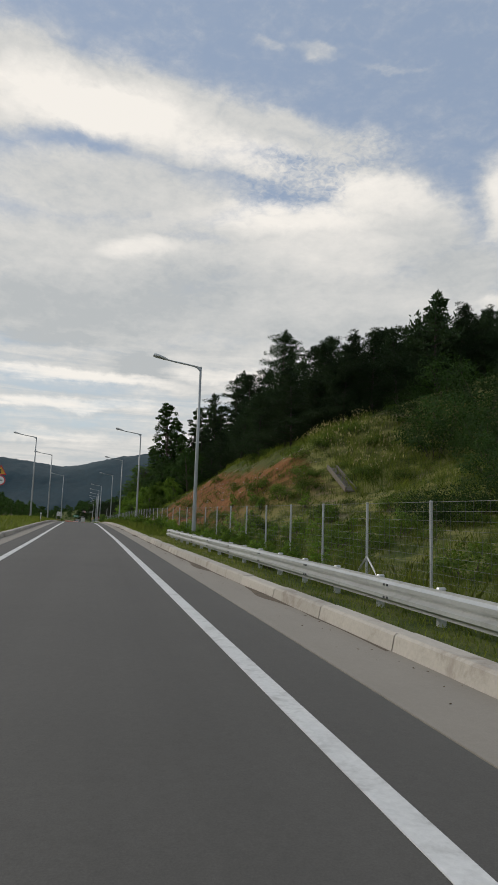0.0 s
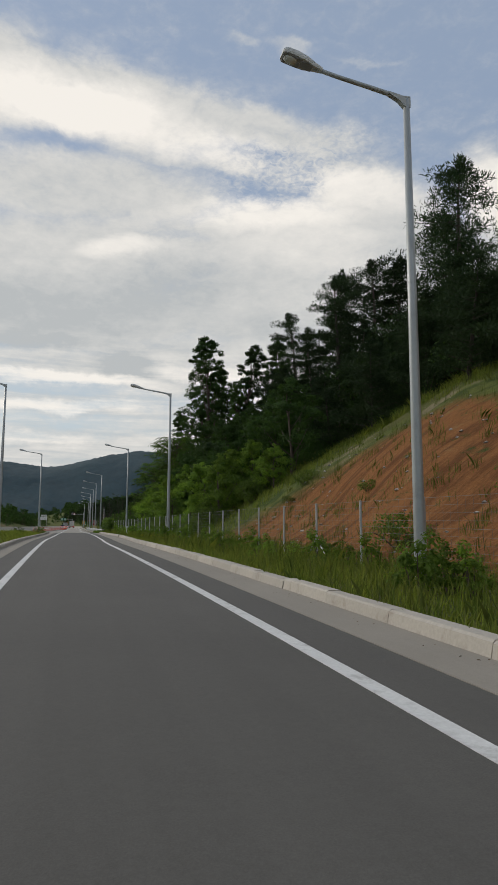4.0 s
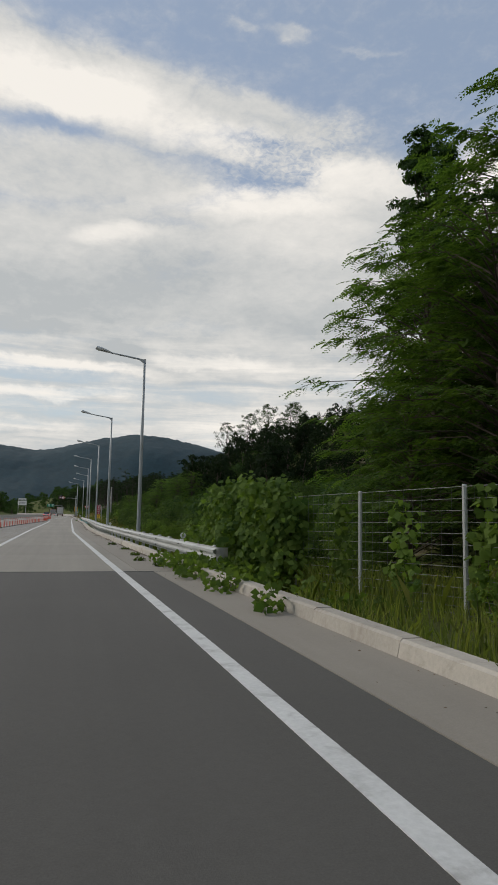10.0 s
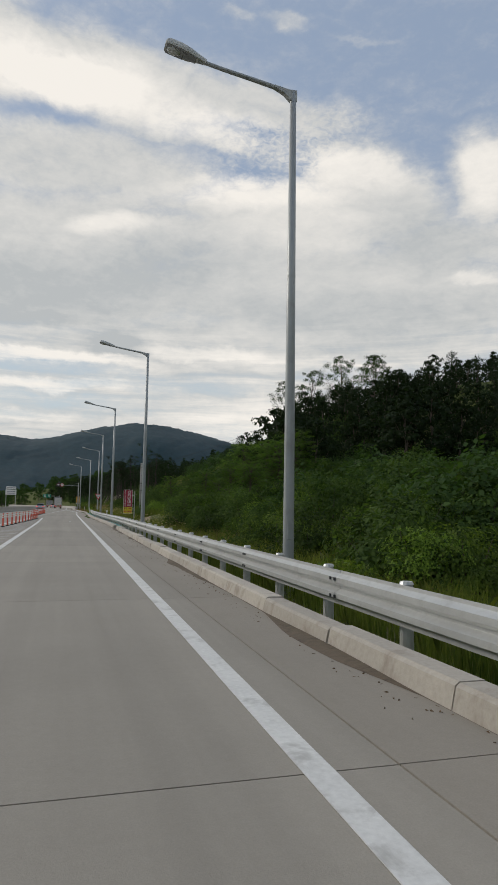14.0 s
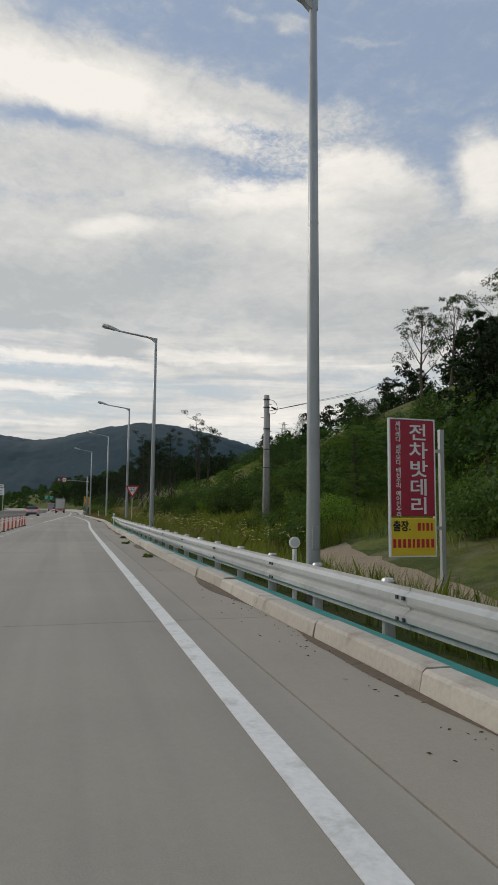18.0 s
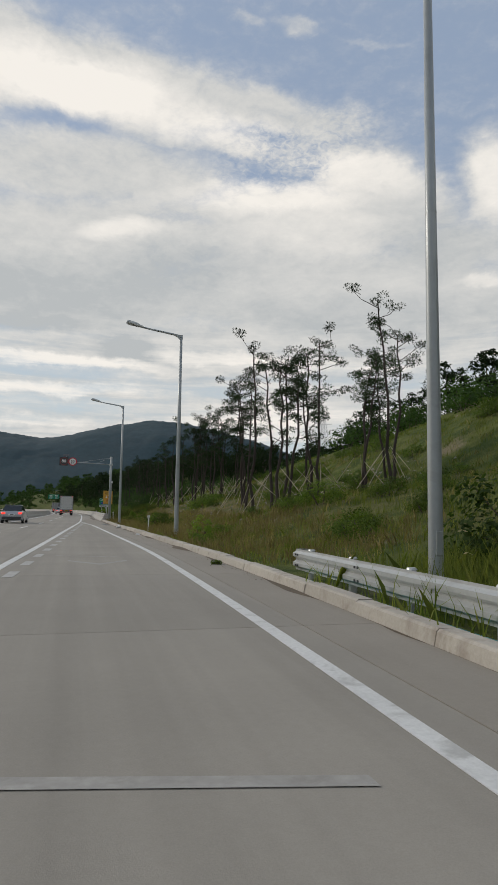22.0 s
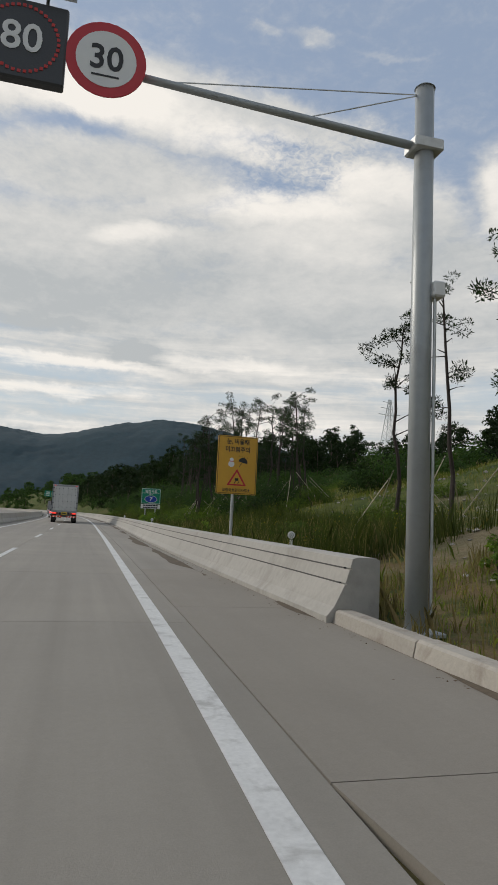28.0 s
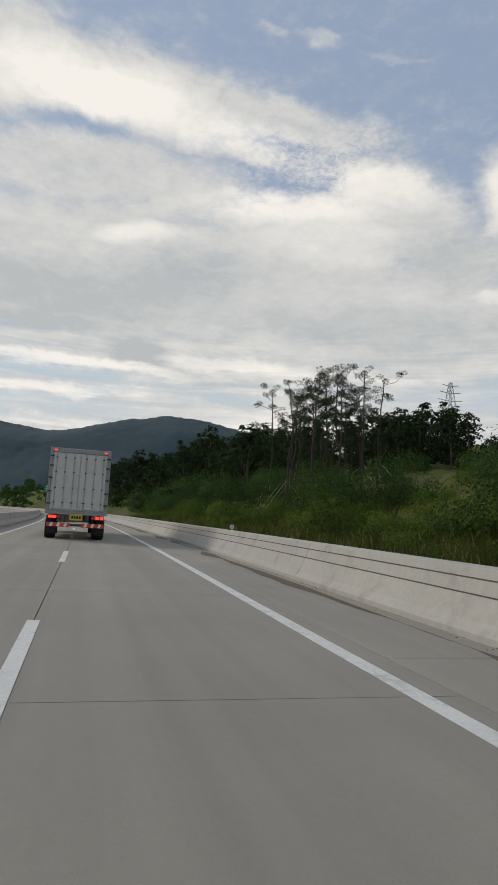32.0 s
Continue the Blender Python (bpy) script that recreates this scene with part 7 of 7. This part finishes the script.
# ---------------------------------------------------------------- vehicles
def wheel(parent, x, y, r=0.48, w=0.26):
    tyre = part("wheel", tubed([(x - w / 2, y, r), (x - w / 2 + 0.03, y, r), (x + w / 2 - 0.03, y, r), (x + w / 2, y, r)], [r * 0.9, r, r, r * 0.9], 22), M_BLACK, parent, "black tyre")
    s = 1 if x > 0 else -1
    part("rim", tubed([(x + s * w * 0.40, y, r), (x + s * (w / 2 + 0.012), y, r)], [r * 0.62, r * 0.55], 16), M_GALV, tyre, "grey rim")


def truck(m, label, box_mat, h=3.75, length=9.4):
    t = thing("box_truck", m, label, "truck", "vehicles")
    w = 2.44
    part("cargo_box", boxed((0, length / 2, (1.05 + h) / 2), (w, length, h - 1.05), 0.04), box_mat, t, "pale panelled cargo box")
    for s in (-1, 1):
        part("corner_post", boxed((s * (w / 2 - 0.05), -0.015, (1.05 + h) / 2), (0.13, 0.06, h - 1.03), 0.015), M_TRUCKFRAME, t)
    for z in (1.1, h - 0.10):
        part("rear_rail", boxed((0, -0.015, z), (w - 0.2, 0.06, 0.18), 0.015), M_TRUCKFRAME, t)
    for s in (-1, 1):
        door = part("rear_door", boxed((s * 0.54, -0.03, (1.22 + h - 0.22) / 2), (1.05, 0.04, h - 1.46), 0.01), box_mat, t)
        for k in (-0.30, 0.06, 0.40):
            x = s * 0.54 + s * k
            part("lock_bar", tubed([(x, -0.085, 1.16), (x, -0.085, h - 0.16)], 0.018, 6), M_GALV, door)
            for z in (1.5, 2.1, 2.75, 3.35):
                part("bar_keeper", boxed((x, -0.08, z), (0.07, 0.06, 0.05)), M_DARK, door)
        part("handle", boxed((s * 0.20, -0.10, 1.55), (0.26, 0.03, 0.04)), M_GALV, door)
        for z in (1.45, 1.95, 2.5, 3.0, 3.4):
            part("hinge", boxed((s * (w / 2 - 0.08), -0.065, z), (0.16, 0.05, 0.06)), M_DARK, door)
        part("marker_lamp", boxed((s * 1.02, -0.05, h - 0.10), (0.12, 0.03, 0.06)), M_TAIL, t)
    for k in range(9):
        for s in (-1, 1):
            part("side_rib", boxed((s * (w / 2 + 0.012), 0.6 + k * (length - 1.2) / 8, (1.3 + h) / 2), (0.03, 0.06, h - 1.3)), M_TRUCKFRAME, t)
    for s in (-1, 1):
        part("chassis_beam", boxed((s * 0.42, length / 2, 0.86), (0.10, length, 0.24)), M_DARK, t)
        lampb = part("tail_lamp", boxed((s * 0.86, -0.05, 0.92), (0.52, 0.07, 0.15), 0.01), M_DARK, t)
        for k, mt in ((-0.17, M_REFLECT), (0.0, M_TAIL), (0.17, M_TAIL)):
            part("lamp_lens", boxed((s * 0.86 + s * k, -0.088, 0.92), (0.14, 0.01, 0.11)), mt, lampb)
        stripe = part("bumper_plate", boxed((s * 0.68, -0.04, 0.60), (0.92, 0.05, 0.17), 0.01), M_ORANGE, t, "orange and white striped bumper plate")
        for k in range(3):
            part("stripe", boxed((s * 0.68 - 0.28 + 0.28 * k, -0.067, 0.60), (0.10, 0.004, 0.16), 0, Euler((0, radians(25), 0)).to_matrix()), M_WHITE, stripe)
        part("mud_flap", boxed((s * 0.95, 0.75, 0.45), (0.5, 0.03, 0.5)), M_BLACK, t)
        for yy in (1.35, 2.65, length - 0.2):
            wheel(t, s * 1.0, yy, 0.48, 0.44 if yy < 4 else 0.28)
        part("side_guard", boxed((s * 1.16, 5.2, 0.72), (0.04, 3.2, 0.5)), M_DARK, t)
    part("bumper_beam", boxed((0, 0.02, 0.60), (2.3, 0.06, 0.10), 0.01), M_DARK, t)
    plate_ = part("number_plate", boxed((0, -0.06, 0.92), (0.52, 0.02, 0.26), 0.01), M_PLATE, t, "yellow number plate")
    bars(plate_, 0, -0.075, 0.92, (0.08, 0.06, 0.08, 0.08), 0.11, M_INK)
    cab = bmesh.new()
    box(cab, (0, length + 1.1, 1.75), (2.38, 1.9, 2.4), 0.12)
    part("cab", cab, M_CARWHITE, t)
    for s in (-1, 1):
        part("mirror", boxed((s * 1.38, length + 1.7, 2.05), (0.22, 0.10, 0.62), 0.03), M_DARK, t)
        part("mirror_arm", tubed([(s * 1.15, length + 1.7, 2.5), (s * 1.38, length + 1.7, 2.3)], 0.02, 5), M_DARK, t)
    part("windscreen", boxed((0, length + 2.06, 2.1), (2.1, 0.03, 0.9), 0.02), M_GLASS, t)
    return t


lane = -1.25
truck(pose(lane, 419.3, 0.0, 0, 0, 1.0), "box truck with pale panelled rear doors and red tail lights", M_TRUCKBODY)
truck(pose(main_edge(520) - 4.6, 520, 0.0, 0, 0, 4.0), "grey cargo truck far ahead in the outer lane", M_TRUCKFRAME, 3.3, 7.5)


def passenger_car(m, label, paint):
    c = thing("car", m, label, "car", "vehicles")
    sec = [(0.0, 0.42, 0.70, 0.72), (0.10, 0.32, 0.86, 1.00), (0.55, 0.24, 0.90, 1.06), (2.0, 0.22, 0.92, 1.0), (3.4, 0.24, 0.90, 0.92), (4.25, 0.3, 0.84, 0.78), (4.5, 0.42, 0.62, 0.62)]
    bm = bmesh.new()
    rings = []
    for y, lo, hw, hi in sec:
        rings.append([bm.verts.new(p) for p in ((-hw * 0.94, y, lo), (-hw, y, lo + 0.2), (-hw, y, hi - 0.12), (-hw * 0.9, y, hi), (hw * 0.9, y, hi), (hw, y, hi - 0.12), (hw, y, lo + 0.2), (hw * 0.94, y, lo))])
    for a, b2 in zip(rings, rings[1:]):
        for k in range(8):
            bm.faces.new((a[k], a[(k + 1) % 8], b2[(k + 1) % 8], b2[k]))
    bm.faces.new(rings[0][::-1])
    bm.faces.new(rings[-1])
    bmesh.ops.recalc_face_normals(bm, faces=bm.faces)
    part("body", bm, paint, c)
    bm = bmesh.new()
    low = [bm.verts.new(p) for p in ((-0.80, 0.18, 0.98), (0.80, 0.18, 0.98), (0.80, 3.15, 0.92), (-0.80, 3.15, 0.92))]
    high = [bm.verts.new(p) for p in ((-0.60, 0.62, 1.46), (0.60, 0.62, 1.46), (0.58, 2.3, 1.48), (-0.58, 2.3, 1.48))]
    for k in range(4):
        bm.faces.new((low[k], low[(k + 1) % 4], high[(k + 1) % 4], high[k]))
    bmesh.ops.recalc_face_normals(bm, faces=bm.faces)
    part("glasshouse", bm, M_GLASS, c, "dark window glass")
    part("roof", boxed((0, 1.46, 1.485), (1.24, 1.72, 0.05), 0.02), paint, c)
    for s in (-1, 1):
        part("tail_lamp", boxed((s * 0.66, 0.03, 0.83), (0.30, 0.08, 0.14), 0.02), M_TAIL, c)
        for y in (0.85, 3.6):
            wheel(c, s * 0.80, y, 0.32, 0.2)
        part("mirror", boxed((s * 0.98, 2.75, 1.0), (0.16, 0.10, 0.11), 0.02), paint, c)
    pl = part("number_plate", boxed((0, 0.01, 0.72), (0.5, 0.03, 0.12)), M_WHITE, c)
    bars(pl, 0, -0.01, 0.72, (0.08, 0.08, 0.08), 0.06, M_INK)
    part("bumper", boxed((0, 0.02, 0.45), (1.5, 0.10, 0.2), 0.03), M_DARK, c)
    return c


passenger_car(pose(main_edge(455) - 4.6, 455, 0, 0, 0, 2), "white passenger car in the outer lane", M_CARWHITE)
passenger_car(pose(main_edge(345) - 5.2, 345, 0, 0, 0, -2), "silver sport utility car in the outer lane", M_CARGREY)
bpy.data.batch_remove(TEXTS)
